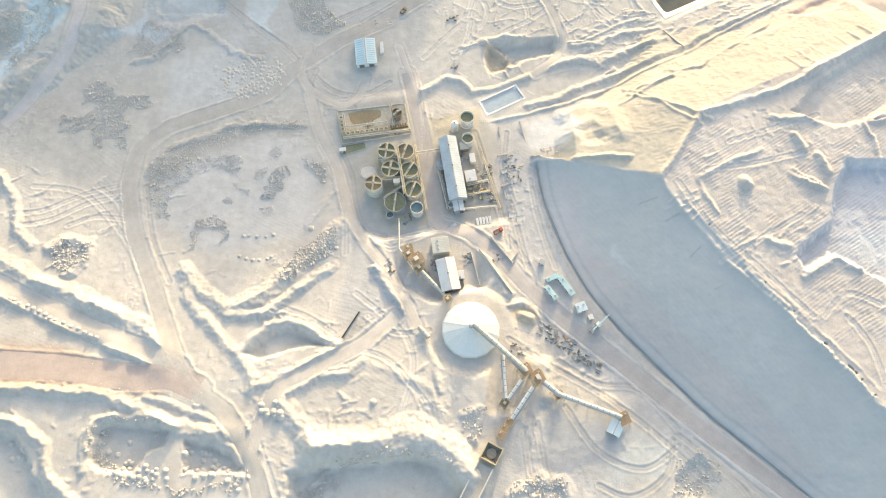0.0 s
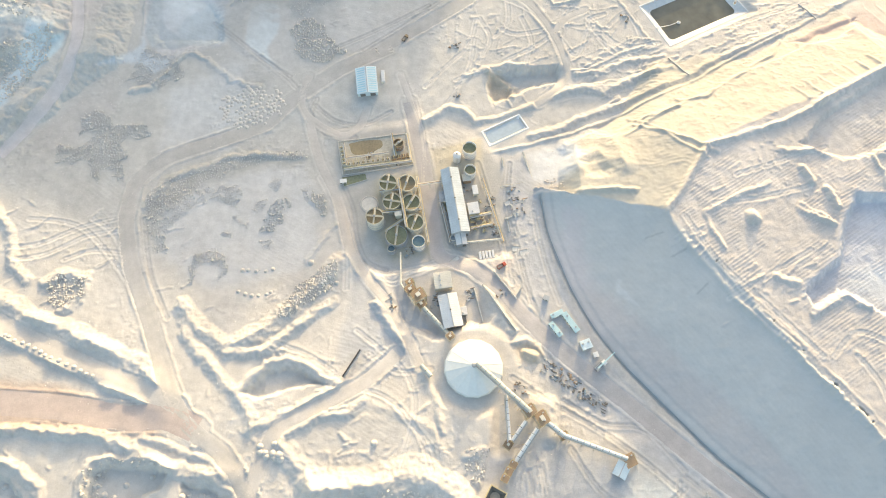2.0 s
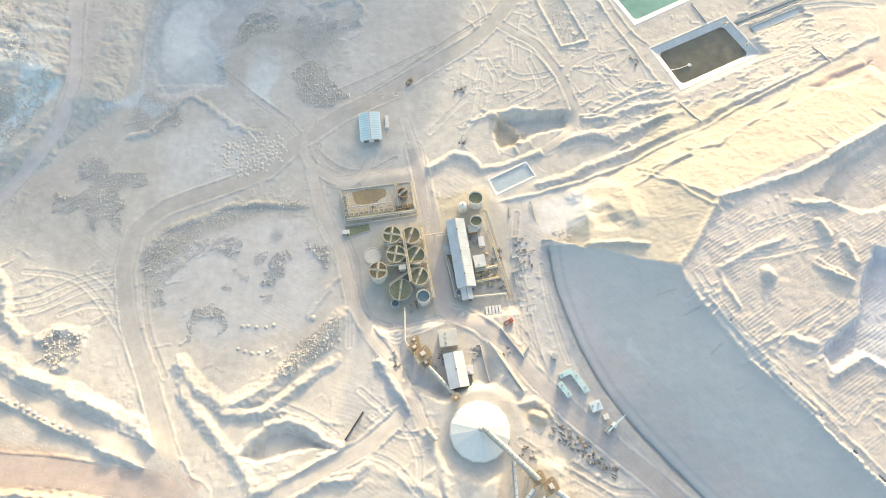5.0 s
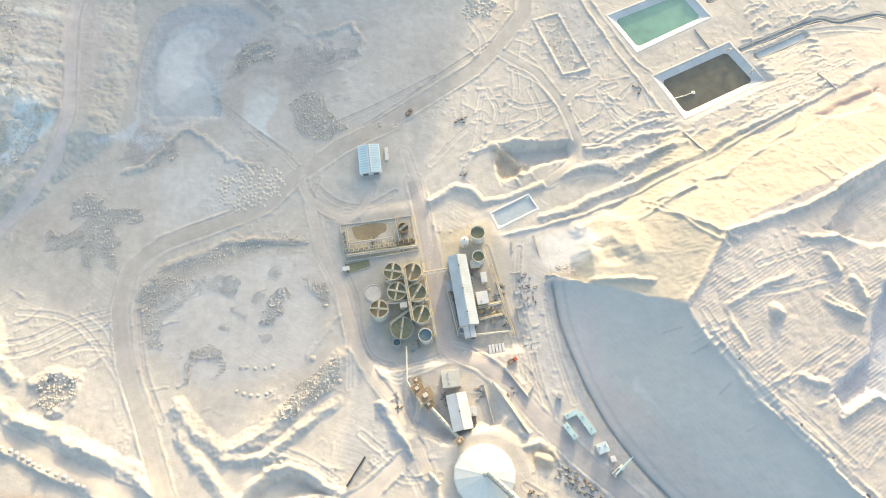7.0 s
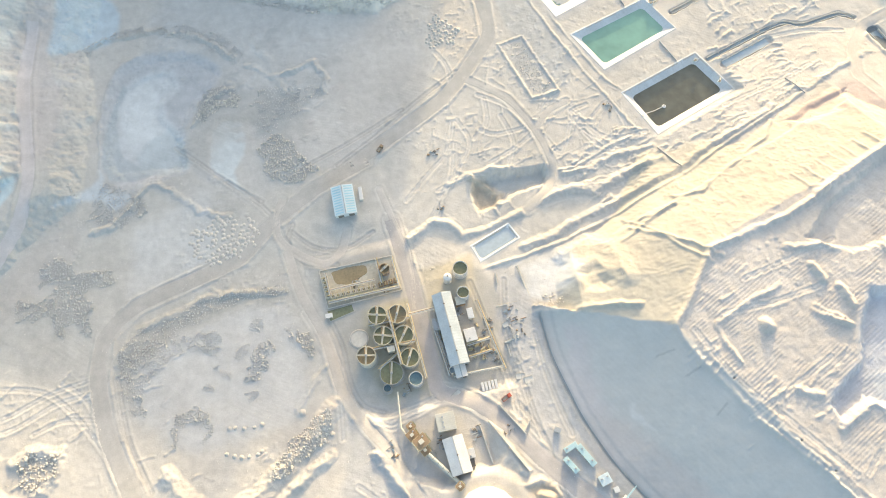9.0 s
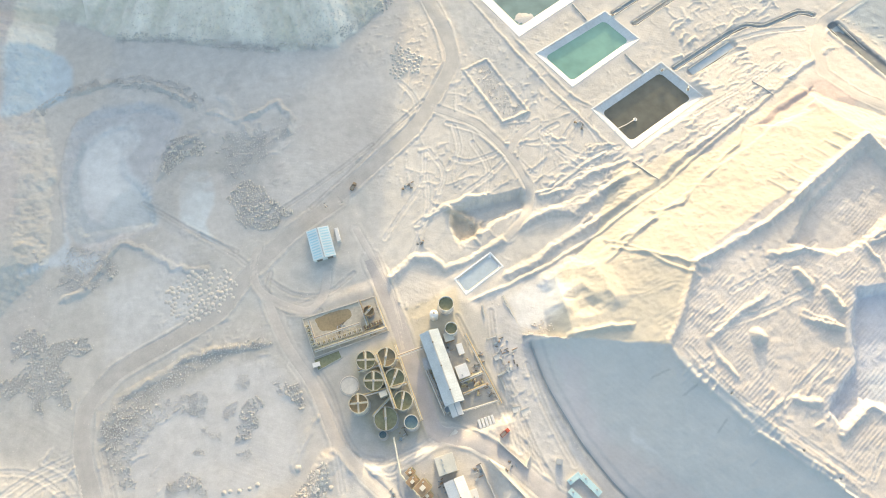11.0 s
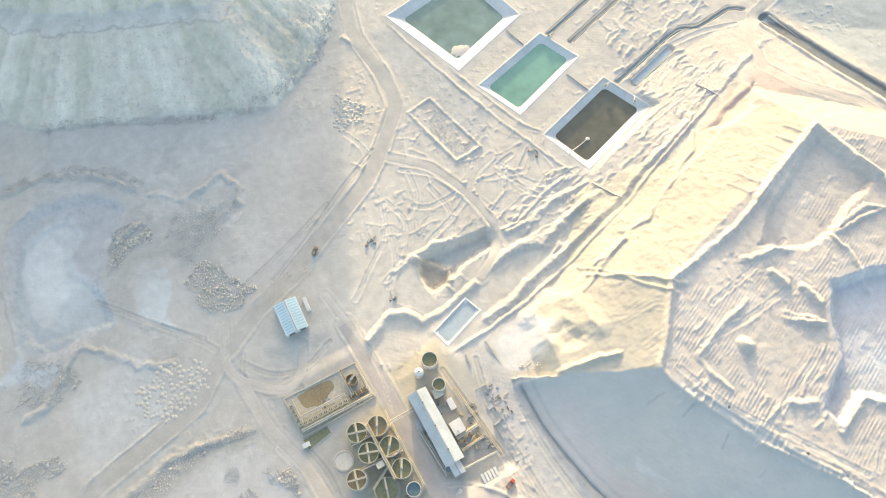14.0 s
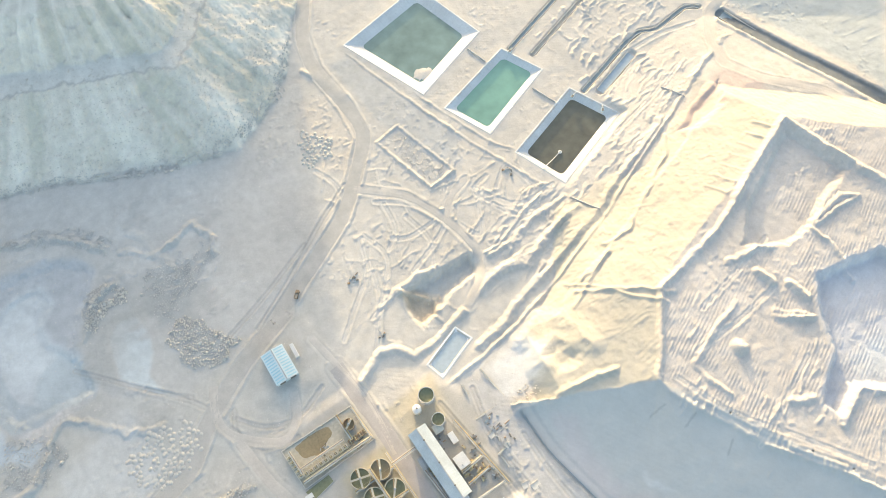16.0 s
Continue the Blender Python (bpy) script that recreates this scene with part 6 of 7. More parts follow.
part("sludge_pool", Shape().add([(p.x + 0.5 * noise.noise((p.x * 0.5, p.y * 0.5, 1)), p.y + 0.5 * noise.noise((p.x * 0.5, p.y * 0.5, 7)), 0.32) for p in poolpts], [tuple(range(len(poolpts)))]), BROWN_WATER, basin, "brown sludge pool")


def cell_row(a, b, n, label, h=3.5, mat=STEEL_CREAM):
    for k in range(n):
        p = Vector(a).lerp(Vector(b), (k + 0.5) / n)
        t = thing("flotation_cell", p.x, p.y, 1.6, bearing(a, b), label, "machine", "flotation cells")
        w = (Vector(b) - Vector(a)).length / n * 0.8
        part("trough", Shape().box((0, 0, h * 0.4), (w, 3.0, h * 0.8), bevel=0.08), mat, t)
        part("froth", Shape().box((0, 0, h * 0.8 + 0.03), (w * 0.6, 1.5, 0.06)), BROWN_WATER if k % 2 else STEEL_DARK, t)
        part("motor", Shape().lathe([(0.01, h + 1.0), (0.4, h + 0.9), (0.45, h)], 10), STEEL_YELLOW, t)
        part("beam", Shape().box((0, 0, h + 0.0), (0.4, 3.4, 0.3)), STEEL_YELLOW, t)
        for j in (-1.7, 1.7):
            part("handrail", Shape().beam((-w / 2, j, h + 0.6), (w / 2, j, h + 0.6), 0.12), STEEL_YELLOW, t)


cell_row((-73.1, 266.6), (-40.9, 271.5), 9, "cream flotation cell with yellow beams")
cell_row((-77.7, 282.2), (-74.3, 265.7), 5, "cream flotation cell with yellow beams")
cell_row((-40.1, 272.4), (-25.6, 275.3), 4, "cream flotation cell with yellow beams", 2.6, STEEL_RUST)
pipe_rack((-74.6, 262.3), (-24.3, 269.5), 3.0, 1.6, "yellow pipe rack along the settling basin", 4, 10)
pipe_rack((-40.6, 292.1), (-37.1, 273.4), 3.5, 1.4, "yellow pipe rack across the settling basin", 3, 4)
pipe_rack((-29.4, 292.1), (-25.5, 269.5), 3.0, 1.0, "yellow pipe rack along the settling basin", 2, 5)
SUMP = [(-76.2, 257.3), (-59, 260.7), (-57.5, 255.4), (-74.2, 249.7)]
sump = thing("sump", *SUMP[0], 1.55, 0, "olive green sludge sump behind a low kerb", "sump")
sl = [(p[0] - SUMP[0][0], p[1] - SUMP[0][1]) for p in SUMP]
part("sludge", Shape().add([(*p, z) for z in (-0.2, 0.2) for p in sl], [(3, 2, 1, 0), (4, 5, 6, 7), (0, 1, 5, 4), (1, 2, 6, 5), (2, 3, 7, 6), (3, 0, 4, 7)]), MURKY_WATER, sump)
for i in range(4):
    part("kerb", Shape().beam((*sl[i], 0.2), (*sl[(i + 1) % 4], 0.2), 0.4, 0.8), CONCRETE, sump)
x, y = -74.7, 253.3
cabin("guard_hut", x, y, 1.5, 8, 4.5, 2.6, 2.6, "small white-roofed hut beside the sump")

# long process building and what stands round it
a, b = (2.9, 259.6), (10.9, 210.4)
m = ((a[0] + b[0]) / 2, (a[1] + b[1]) / 2)
gable("process_building", m[0], m[1], 1.5, bearing(b, a), (Vector(b) - Vector(a)).length, 12.5, 9.0, 12.2, "long process building with a pale ribbed steel roof", "building", (STEEL_ROOF, STEEL_ROOF), STEEL_GREY, ribs=26, vents=3)
x, y = 11, 207.3
gable("annex", x, y, 1.5, bearing(b, a), 9.5, 7.0, 5.5, 7.0, "small white-roofed annex behind the process building", "building", ribs=8)
x, y = -0.8, 240
cabin("switch_room", x, y, 1.5, 96, 8, 7, 4.5, "grey-roofed switch room beside the process building", roof=STEEL_GREY, units=2)
x, y = 20.2, 230.3
cabin("filter_house", x, y, 1.5, 100, 8.5, 7.5, 5.5, "white-roofed filter house beside the process building", units=1)
x, y = 21.7, 245.6
cabin("reagent_store", x, y, 1.5, 98, 7, 3.6, 4.0, "narrow white reagent store", units=0)
x, y = 15.6, 255
cabin("mixing_house", x, y, 1.5, 98, 5.5, 6, 5.0, "tan mixing house with a cream roof", roof=STEEL_CREAM, wall=STEEL_RUST)
for k, (p, big) in enumerate((((19.8, 221.2), 1.4), ((24, 223.5), 1.3), ((28.1, 220.3), 1.5), ((22.2, 216.7), 1.3), ((27.6, 214.9), 1.2), ((31.8, 222.2), 1.1), ((25.5, 237.8), 1.0), ((26.6, 227.6), 1.0))):
    pump_skid(p[0], p[1], 20 * k, "yellow pump skid with rusty motor and pipes", big=big * 0.8)
for k in range(12):
    p = 24.8, 219.4
    pump_skid(p[0] + rng.uniform(-6.5, 6.5), p[1] + rng.uniform(-6, 6), 100 + 45 * (k % 2), "small rusty pump skid among pipes", mat=(STEEL_GREY, STEEL_RUST, STEEL_CREAM)[k % 3], big=0.55)
for k in range(7):
    f = k / 6
    p = -1.3, 235.5
    q = 4.5, 214
    pump_skid(p[0] + (q[0] - p[0]) * f, p[1] + (q[1] - p[1]) * f, 96 + 5 * (k % 3), "grey pump skid beside the process building", mat=STEEL_GREY, big=1.2)
x, y = 5.7, 207.7
tank(x, y, 2.2, 4.5, "small white reagent tank", wall=STEEL_WHITE, bridge=False, z=1.5, liquid=PALE_WATER)
pipe_rack((-4.2, 239.2), (3.7, 204.6), 3.0, 1.2, "grey pipe rack beside the process building", 3, 7, STEEL_GREY)
pipe_rack((17.4, 223.5), (33.1, 227.2), 3.4, 1.6, "yellow pipe rack over the pump skids", 4, 5)
pipe_rack((18.1, 215.4), (33.8, 219), 3.0, 1.2, "yellow pipe rack over the pump skids", 3, 5)
pipe_rack((43, 223.1), (67.3, 231.3), 2.0, 0.8, "grey pipe rack behind the plant", 2, 8, STEEL_GREY)
pipe_rack((57.8, 277.3), (66.8, 240.1), 1.2, 0.6, "grey pipe rack behind the plant", 2, 10, STEEL_GREY)
pipe_rack((-73.7, 270.5), (-41.9, 275.3), 4.6, 1.2, "cream pipe rack over the flotation cells", 3, 9, STEEL_CREAM)
pipe_rack((-76.1, 283.7), (-73.2, 267.6), 4.6, 1.2, "cream pipe rack over the flotation cells", 3, 5, STEEL_CREAM)
pipe_rack((27, 255.1), (40.8, 205.5), 3.0, 1.2, "yellow pipe rack along the plant edge", 3, 9)
pipe_rack((6.5, 203.7), (40.9, 207.3), 2.6, 1.0, "pale pipe rack along the plant edge", 2, 7, STEEL_CREAM)
for k in range(5):
    p = 24.7, 194.9
    q = 33.7, 196.2
    container(p[0] + (q[0] - p[0]) * k / 4, p[1] + (q[1] - p[1]) * k / 4, ground_z(p[0] + (q[0] - p[0]) * k / 4, p[1] + (q[1] - p[1]) * k / 4) - 0.15, 97, 6.0, 1.7, 2.4, "white container in a parked row", group="container row")
truck(39.1, 186.2, 30, "red flatbed truck parked by the plant road", STEEL_RED, 7.0, "flatbed_truck")

pipe_rack((43.5, 223.1), (57.3, 225.3), 0.9, 0.5, "low grey pipe rack in the yard behind the plant", 2, 6, STEEL_GREY)
pipe_rack((44.2, 222.2), (45.6, 213.5), 0.9, 0.5, "low grey pipe rack in the yard behind the plant", 2, 6, STEEL_GREY)
pipe_rack((40.6, 249.2), (57.8, 251.3), 0.9, 0.5, "low grey pipe rack in the yard behind the plant", 2, 6, STEEL_GREY)
pipe_rack((42.3, 273.4), (42.6, 265.8), 0.9, 0.5, "low grey pipe rack in the yard behind the plant", 2, 6, STEEL_GREY)

# ---- mill and crushing plant ----
x, y = -1.8, 173.8
cabin("mill_block", x, y, 5.8, 97, 11, 11.5, 8.0, "cream mill block with roof gear", roof=STEEL_CREAM, units=3)
a, b = (1.2, 163.8), (5.7, 141.5)
m = ((a[0] + b[0]) / 2, (a[1] + b[1]) / 2)
gable("mill_hall", m[0], m[1], 5.8, bearing(b, a), (Vector(b) - Vector(a)).length, 12.5, 7.0, 8.8, "white-roofed mill hall with grey walls", "building", (STEEL_WHITE, STEEL_WHITE), STEEL_DARK, ribs=16, vents=1)
x, y = 12.3, 153.3
cabin("electrical_room", x, y, 5.8, 97, 5.5, 4.2, 4.0, "white electrical room against the mill hall", units=1)
x, y = 12, 147.5
cabin("storeroom", x, y, 5.8, 97, 4.5, 3.8, 3.0, "dark-roofed storeroom against the mill hall", roof=STEEL_DARK)
tower(-18.3, 162.5, 35, 8, 7, 11, "yellow crusher tower with decks and railings", 3, name="crusher_tower")
tower(-23.9, 167.4, 35, 6, 5, 8, "rusty screen tower with decks", 2, STEEL_RUST, name="screen_tower")
tower(-16.4, 157.5, 35, 5, 5, 7, "yellow drive tower with decks", 2, name="drive_tower")
tower(-24.5, 173.2, 35, 4, 4, 5, "dark steel feeder frame", 2, STEEL_DARK, name="feeder_frame")
conveyor((*(-14.7, 155.1), 12.5), (*(2.7, 137.1), 10.0), 2.2, "cream hooded conveyor to the crusher", legs=3)
tower(3.1, 133.8, 40, 4, 4, 6, "white conveyor drive tower beside the dome", 2, STEEL_CREAM)
pl = thing("tailings_pipeline", -31.6, 197.6, 1.5, 0, "cream pipeline on low stands", "pipeline")
o = Vector((-31.6, 197.6))
pts = [Vector(p) - o for p in [(-31.5, 196.7), (-30.6, 173.1), (-20.8, 157.2)]]
part("pipe", Shape().pipe([(p.x, p.y, 4.5 + 2.0 * k) for k, p in enumerate(pts)], 0.55, 10), STEEL_CREAM, pl)
for k in range(6):
    p = pts[0].lerp(pts[1], (k + 0.5) / 6)
    g = ground_z(o.x + p.x, o.y + p.y) - 1.5
    part("stand", Shape().beam((p.x, p.y, g - 0.2), (p.x, p.y, 4.6), 0.4), STEEL_YELLOW, pl)

# ---- stockpile dome ----
dome = thing("stockpile_dome", DOME_X, DOME_Y, DOME_Z - 0.1, 8, "pale cream faceted stockpile dome", "dome")
NF, RAD = 16, 19.2
part("ring_beam", Shape().lathe([(RAD - 0.8, 0), (RAD + 0.4, 0), (RAD + 0.4, 1.2), (RAD - 0.8, 1.2)], NF), CONCRETE_PALE, dome)
prof = [(RAD, 1.2), (RAD * 0.97, 3.4), (RAD * 0.52, 7.6), (1.2, 11.4)]
for k in range(NF):
    a0, a1 = 2 * math.pi * k / NF, 2 * math.pi * (k + 1) / NF
    vs, fs = [], []
    for r, h in prof:
        for a in (a0 + 0.004, a1 - 0.004):
            vs.append((r * math.cos(a), r * math.sin(a), h))
    for r, h in prof:
        for a in (a0 + 0.004, a1 - 0.004):
            vs.append(((r - 0.2) * math.cos(a), (r - 0.2) * math.sin(a), h - 0.2))
    for i in range(3):
        j = 2 * i
        fs += [(j, j + 1, j + 3, j + 2), (8 + j, 8 + j + 2, 8 + j + 3, 8 + j + 1), (j, j + 2, j + 10, j + 8), (j + 1, j + 9, j + 11, j + 3)]
    panel = part("panel", Shape().add(vs, fs), MEMBRANE, dome)
ribs = Shape()
for k in range(NF):
    a = 2 * math.pi * k / NF
    pp = [(r * math.cos(a), r * math.sin(a), h + 0.05) for r, h in prof]
    for p, q in zip(pp, pp[1:]):
        ribs.beam(p, q, 0.12, 0.1)
part("seam_rib", ribs, MEMBRANE, dome)
part("apex_cap", Shape().lathe([(1.6, 11.2), (1.6, 12.2), (0.9, 12.8), (0.01, 12.9)], 16), STEEL_GREY, dome, "grey apex cap")
APEX = (19.8, 115, 25.0)
T1 = (52.4, 84.9)
T2 = (60.1, 80.5)
tower(*T1, 32, 6.5, 6.5, 13, "yellow transfer tower with chute and railings", 3)
tower(*T2, 32, 6.5, 8, 12, "yellow screening tower with decks and railings", 3, name="screening_tower")
conveyor(APEX, (*T1, 25.5), 2.6, "cream hooded conveyor rising to the dome apex", legs=3)
conveyor((33.3, 104.3, 24.0), (51.1, 84.3, 23.5), 1.8, "second hooded conveyor beside the dome feed", legs=3)
T3 = (38.9, 64.9)
tower(*T3, 55, 4.5, 4.5, 7, "small yellow tail tower", 2)
conveyor((38.7, 95.5, 20.5), (39.8, 67, 22.0), 1.8, "white hooded conveyor on trestles", legs=3, mat=STEEL_WHITE)
conveyor((40.9, 67, 22.0), (49.8, 78.9, 23.5), 1.9, "white hooded conveyor on trestles", legs=2, mat=STEEL_WHITE)
conveyor((42.6, 54.3, 19.0), (56.8, 74.3, 23.5), 2.3, "white hooded conveyor from the ore bin", legs=3, mat=STEEL_WHITE)
T4 = (74.4, 70.8)
conveyor((*T2, 23.5), (*T4, 17.5), 2.4, "white hooded conveyor on trestles", legs=2, mat=STEEL_WHITE)
tower(*T4, 25, 4.5, 4.5, 6, "white conveyor drive tower with railings", 2, STEEL_CREAM)
T5 = (113.9, 57.1)
conveyor((*T4, 17.5), (*T5, 12.5), 2.2, "long white hooded conveyor on trestles", legs=5, mat=STEEL_WHITE)
tower(115.2, 56.1, 25, 6.5, 7.5, 3.5, "rusty tail station of the long conveyor", 1, STEEL_RUST, hopper=False, name="tail_station")
x, y = 109.7, 50.4
gable("pump_house", x, y, ground_z(x, y) - 0.15, 60, 9, 8, 2.8, 3.6, "pale blue-roofed open-sided hut by the conveyor", "building", (STEEL_BLUE, STEEL_BLUE), STEEL_GREY, ribs=8)
# ore bin line
for k, p in enumerate([(41.5, 52.9), (38.5, 48.7), (36, 44.6)]):
    tower(p[0], p[1], 62, 3.6, 4.0, 4.5 + k, "rusty feeder frame over the ore belt", 2, STEEL_RUST if k % 2 else STEEL_YELLOW, hopper=False, name="feeder_frame")
x, y = 29.9, 33.9
g = ground_z(x, y)
binp = thing("ore_bin", x, y, g - 0.5, 62, "open yellow-rimmed ore bin with dark mouth", "bin")
for i, j, sx, sy in ((0, 5.2, 11.0, 0.6), (0, -5.2, 11.0, 0.6), (5.2, 0, 0.6, 9.8), (-5.2, 0, 0.6, 9.8)):
    part("wall", Shape().box((i, j, 3.0), (sx, sy, 6.0), bevel=0.06), STEEL_YELLOW, binp)
part("hopper", Shape().add([(-4.8, -4.8, 5.0), (4.8, -4.8, 5.0), (4.8, 4.8, 5.0), (-4.8, 4.8, 5.0), (-1.5, -1.5, 1.0), (1.5, -1.5, 1.0), (1.5, 1.5, 1.0), (-1.5, 1.5, 1.0)],
                           [(0, 4, 5, 1), (1, 5, 6, 2), (2, 6, 7, 3), (3, 7, 4, 0), (4, 7, 6, 5)]), STEEL_DARK, binp)
part("ore", Shape().lathe([(0.01, 3.4), (1.6, 2.9), (3.2, 3.1)], 14), ORE, binp)
rw = thing("retaining_wall", 25.1, 25.2, ground_z(25.1, 25.2) - 1, 62, "long concrete retaining walls of the tipping ramp", "wall")
for j in (-5.0, 5.0):
    part("wall", Shape().box((-14, j, 2.0), (32, 0.8, 5.0), bevel=0.08), CONCRETE_PALE, rw)
part("ramp", Shape().box((-14, 0, 1.2), (32, 9.2, 2.6)), CONCRETE, rw)

# low concrete walls by the mill
for a, b in (((25.3, 172.3), (46.6, 139.9)), ((33.5, 182), (47.5, 163.1)), ((19.7, 170.2), (24.9, 148.3)), ((47.6, 163.5), (50.9, 168.5))):
    rwall = thing("yard_wall", a[0], a[1], ground_z(*a) - 0.6, bearing(a, b), "low pale concrete yard wall", "wall", "yard walls")
    ln = (Vector(b) - Vector(a)).length
    for k in range(int(ln / 5) + 1):
        u = min((k + 0.5) * 5, ln)
        gx2, gy2 = a[0] + (b[0] - a[0]) * u / ln, a[1] + (b[1] - a[1]) * u / ln
        part("wall_panel", Shape().box((u, 0, 1.2 + ground_z(gx2, gy2) - ground_z(*a)), (4.9, 0.6, 3.0), bevel=0.06), CONCRETE_PALE, rwall)

# ---- offices and yard by the heap's toe ----
def strip(name, a, b, width, h, label, mat=STEEL_TEAL, units=2):
    m = ((a[0] + b[0]) / 2, (a[1] + b[1]) / 2)
    return cabin(name, m[0], m[1], ground_z(*m) - 0.15, bearing(a, b), (Vector(b) - Vector(a)).length, width, h, label, roof=mat, units=units)


strip("office_cabin", (79.9, 151.6), (88.4, 139), 3.6, 2.7, "long office cabin with a pale teal roof")
strip("office_cabin", (70.6, 144.7), (77, 135.9), 3.2, 2.7, "long office cabin with a pale teal roof")
strip("office_cabin", (71.2, 149.1), (79.1, 152.8), 3.0, 2.7, "short office cabin with a pale teal roof", units=1)
strip("workshop", (90.1, 128.7), (96.4, 131.1), 6.0, 3.4, "square workshop with a pale blue roof", STEEL_BLUE)
strip("store_hut", (98, 122.8), (100.8, 123.6), 3.0, 2.6, "small white store hut", STEEL_WHITE, 0)
strip("store_hut", (66.9, 163.2), (70.3, 161.6), 3.0, 2.4, "small grey store hut", STEEL_GREY, 0)
x, y = 102.1, 115.9
crane = truck(x, y, 42, "white mobile crane with its boom lowered", STEEL_WHITE, 9.0, "mobile_crane", STEEL_GREY)
part("boom", Shape().beam((-3, 0, 4), (10.5, 0, 4.6), 0.9, 1.0).beam((4, 0, 4.3), (12.5, 0, 4.9), 0.6, 0.7), STEEL_TEAL, crane)
part("boom", Shape().beam((-1, 0, 2.2), (3, 0, 4.2), 0.5), STEEL_GREY, crane)

for k, (p, sx, sy) in enumerate((((50.2, 199.5), 6, 4), ((55.3, 196.6), 6, 4.5), ((45.4, 236.2), 5, 3.5), ((51.2, 226.5), 4, 4), ((6.4, 192), 7, 3))):
    pd = thing("concrete_pad", p[0], p[1], ground_z(*p) - 0.3, 10 * k, "bare pale concrete pad behind the plant", "pad", "concrete pads")
    part("slab", Shape().box((0, 0, 0.3), (sx, sy, 0.6), bevel=0.06), CONCRETE_PALE, pd)
    part("kerb", Shape().box((0, sy / 2 - 0.2, 0.75), (sx, 0.3, 0.3), bevel=0.04), CONCRETE, pd)

# machinery and scrap in the yard
def scrap(x, y, n, spread_x, spread_y, turn, label):
    t = thing("scrap_pile", x, y, ground_z(x, y) - 0.1, turn, label, "scrap")
    for k in range(n):
        px, py = rng.uniform(-spread_x, spread_x), rng.uniform(-spread_y, spread_y)
        g = ground_z(x + px * math.cos(radians(turn)) - py * math.sin(radians(turn)), y + px * math.sin(radians(turn)) + py * math.cos(radians(turn))) - ground_z(x, y) + 0.1
        s = Shape()
        w, l, h = rng.uniform(0.5, 1.4), rng.uniform(0.7, 2.8), rng.uniform(0.4, 1.3)
        if k % 3 == 0:
            s.pipe([(px, py, g + 0.3), (px + l * 1.5, py + w * 0.3, g + 0.3)], 0.28)
        else:
            s.box((px, py, g + h / 2), (l, w, h), rng.uniform(0, 3), 0.08)
        part(("pipe_length", "crate", "machine_part")[k % 3], s, (STEEL_RUST, STEEL_DARK, STEEL_GREY, CONCRETE, STEEL_SLATE, STEEL_GREY, STEEL_DARK)[k % 7], t)


scrap(*(74.9, 110.3), 70, 13, 5, -30, "heap of dark scrap steel and crates in the yard")
scrap(*(94.9, 94.2), 48, 9, 3.5, -35, "row of dark machine parts in the yard")
scrap(*(48.6, 100.5), 18, 5, 4, -20, "rusty machine parts beside the dome")
scrap(*(37.6, 166.2), 9, 4, 3, 30, "crates and steel beside the plant road")
scrap(*(50.2, 236.3), 26, 6, 12, 10, "scattered pipes and crates behind the plant")
for p, n in (((1.2, 227.6), 16), ((2.5, 217.2), 16), ((-25.2, 199.3), 12), ((32.6, 237.8), 14), ((29.9, 229.5), 14), ((-35.8, 270.1), 10), ((-55.2, 275), 12), ((13.4, 246.2), 10), ((-29.7, 217.2), 8), ((-7.5, 161.3), 12), ((16.2, 165.5), 14), ((34.6, 214.9), 14)):
    scrap(p[0], p[1], n, 3.0, 4.5, 8, "clutter of pipes, valves and crates in the plant")
scrap(*(-37.1, 158.2), 12, 3, 7, 25, "dark machine parts beside the west track")

# the stacker and the fallen conveyor on the lower flat
a, b = (-66.5, 107.5), (-55.5, 125)
conveyor((*a, ground_z(*a) + 1.6), (*b, ground_z(*b) + 5.5), 0.9, "dark mobile stacker conveyor", hood=False, legs=2, trim=STEEL_DARK)
a, b = (-15.8, 115.4), (-9, 107.8)
conveyor((*a, ground_z(*a) + 2.2), (*b, ground_z(*b) + 3.0), 2.4, "short cream loading conveyor", hood=True, legs=1)
# ---- blue shed on the north pad ----
a, b = (-62.1, 350.6), (-59.5, 328)
m = ((a[0] + b[0]) / 2, (a[1] + b[1]) / 2)
gable("blue_shed", m[0], m[1], 0.4, bearing(b, a), (Vector(b) - Vector(a)).length, 15.5, 4.5, 6.2, "pale blue shed with translucent roof strips", "shed", (STEEL_BLUE, STEEL_BLUE), STEEL_BLUE, ribs=24, doors=2, skylights=11)
x, y = -48.5, 344.6
container(x, y, ground_z(x, y) - 0.15, 95, 10.5, 2.6, 2.7, "long white trailer beside the blue shed")
truck(-32.1, 381.1, 52, "brown pickup truck on the haul road", STEEL_RUST, 6.5)
for p, tn in (((7.5, 374), 20), ((7.5, 328.7), 40), ((146.3, 401.6), 120)):
    scrap(p[0], p[1], 9, 4, 3, tn, "small heap of rusty scrap on the worked ground")

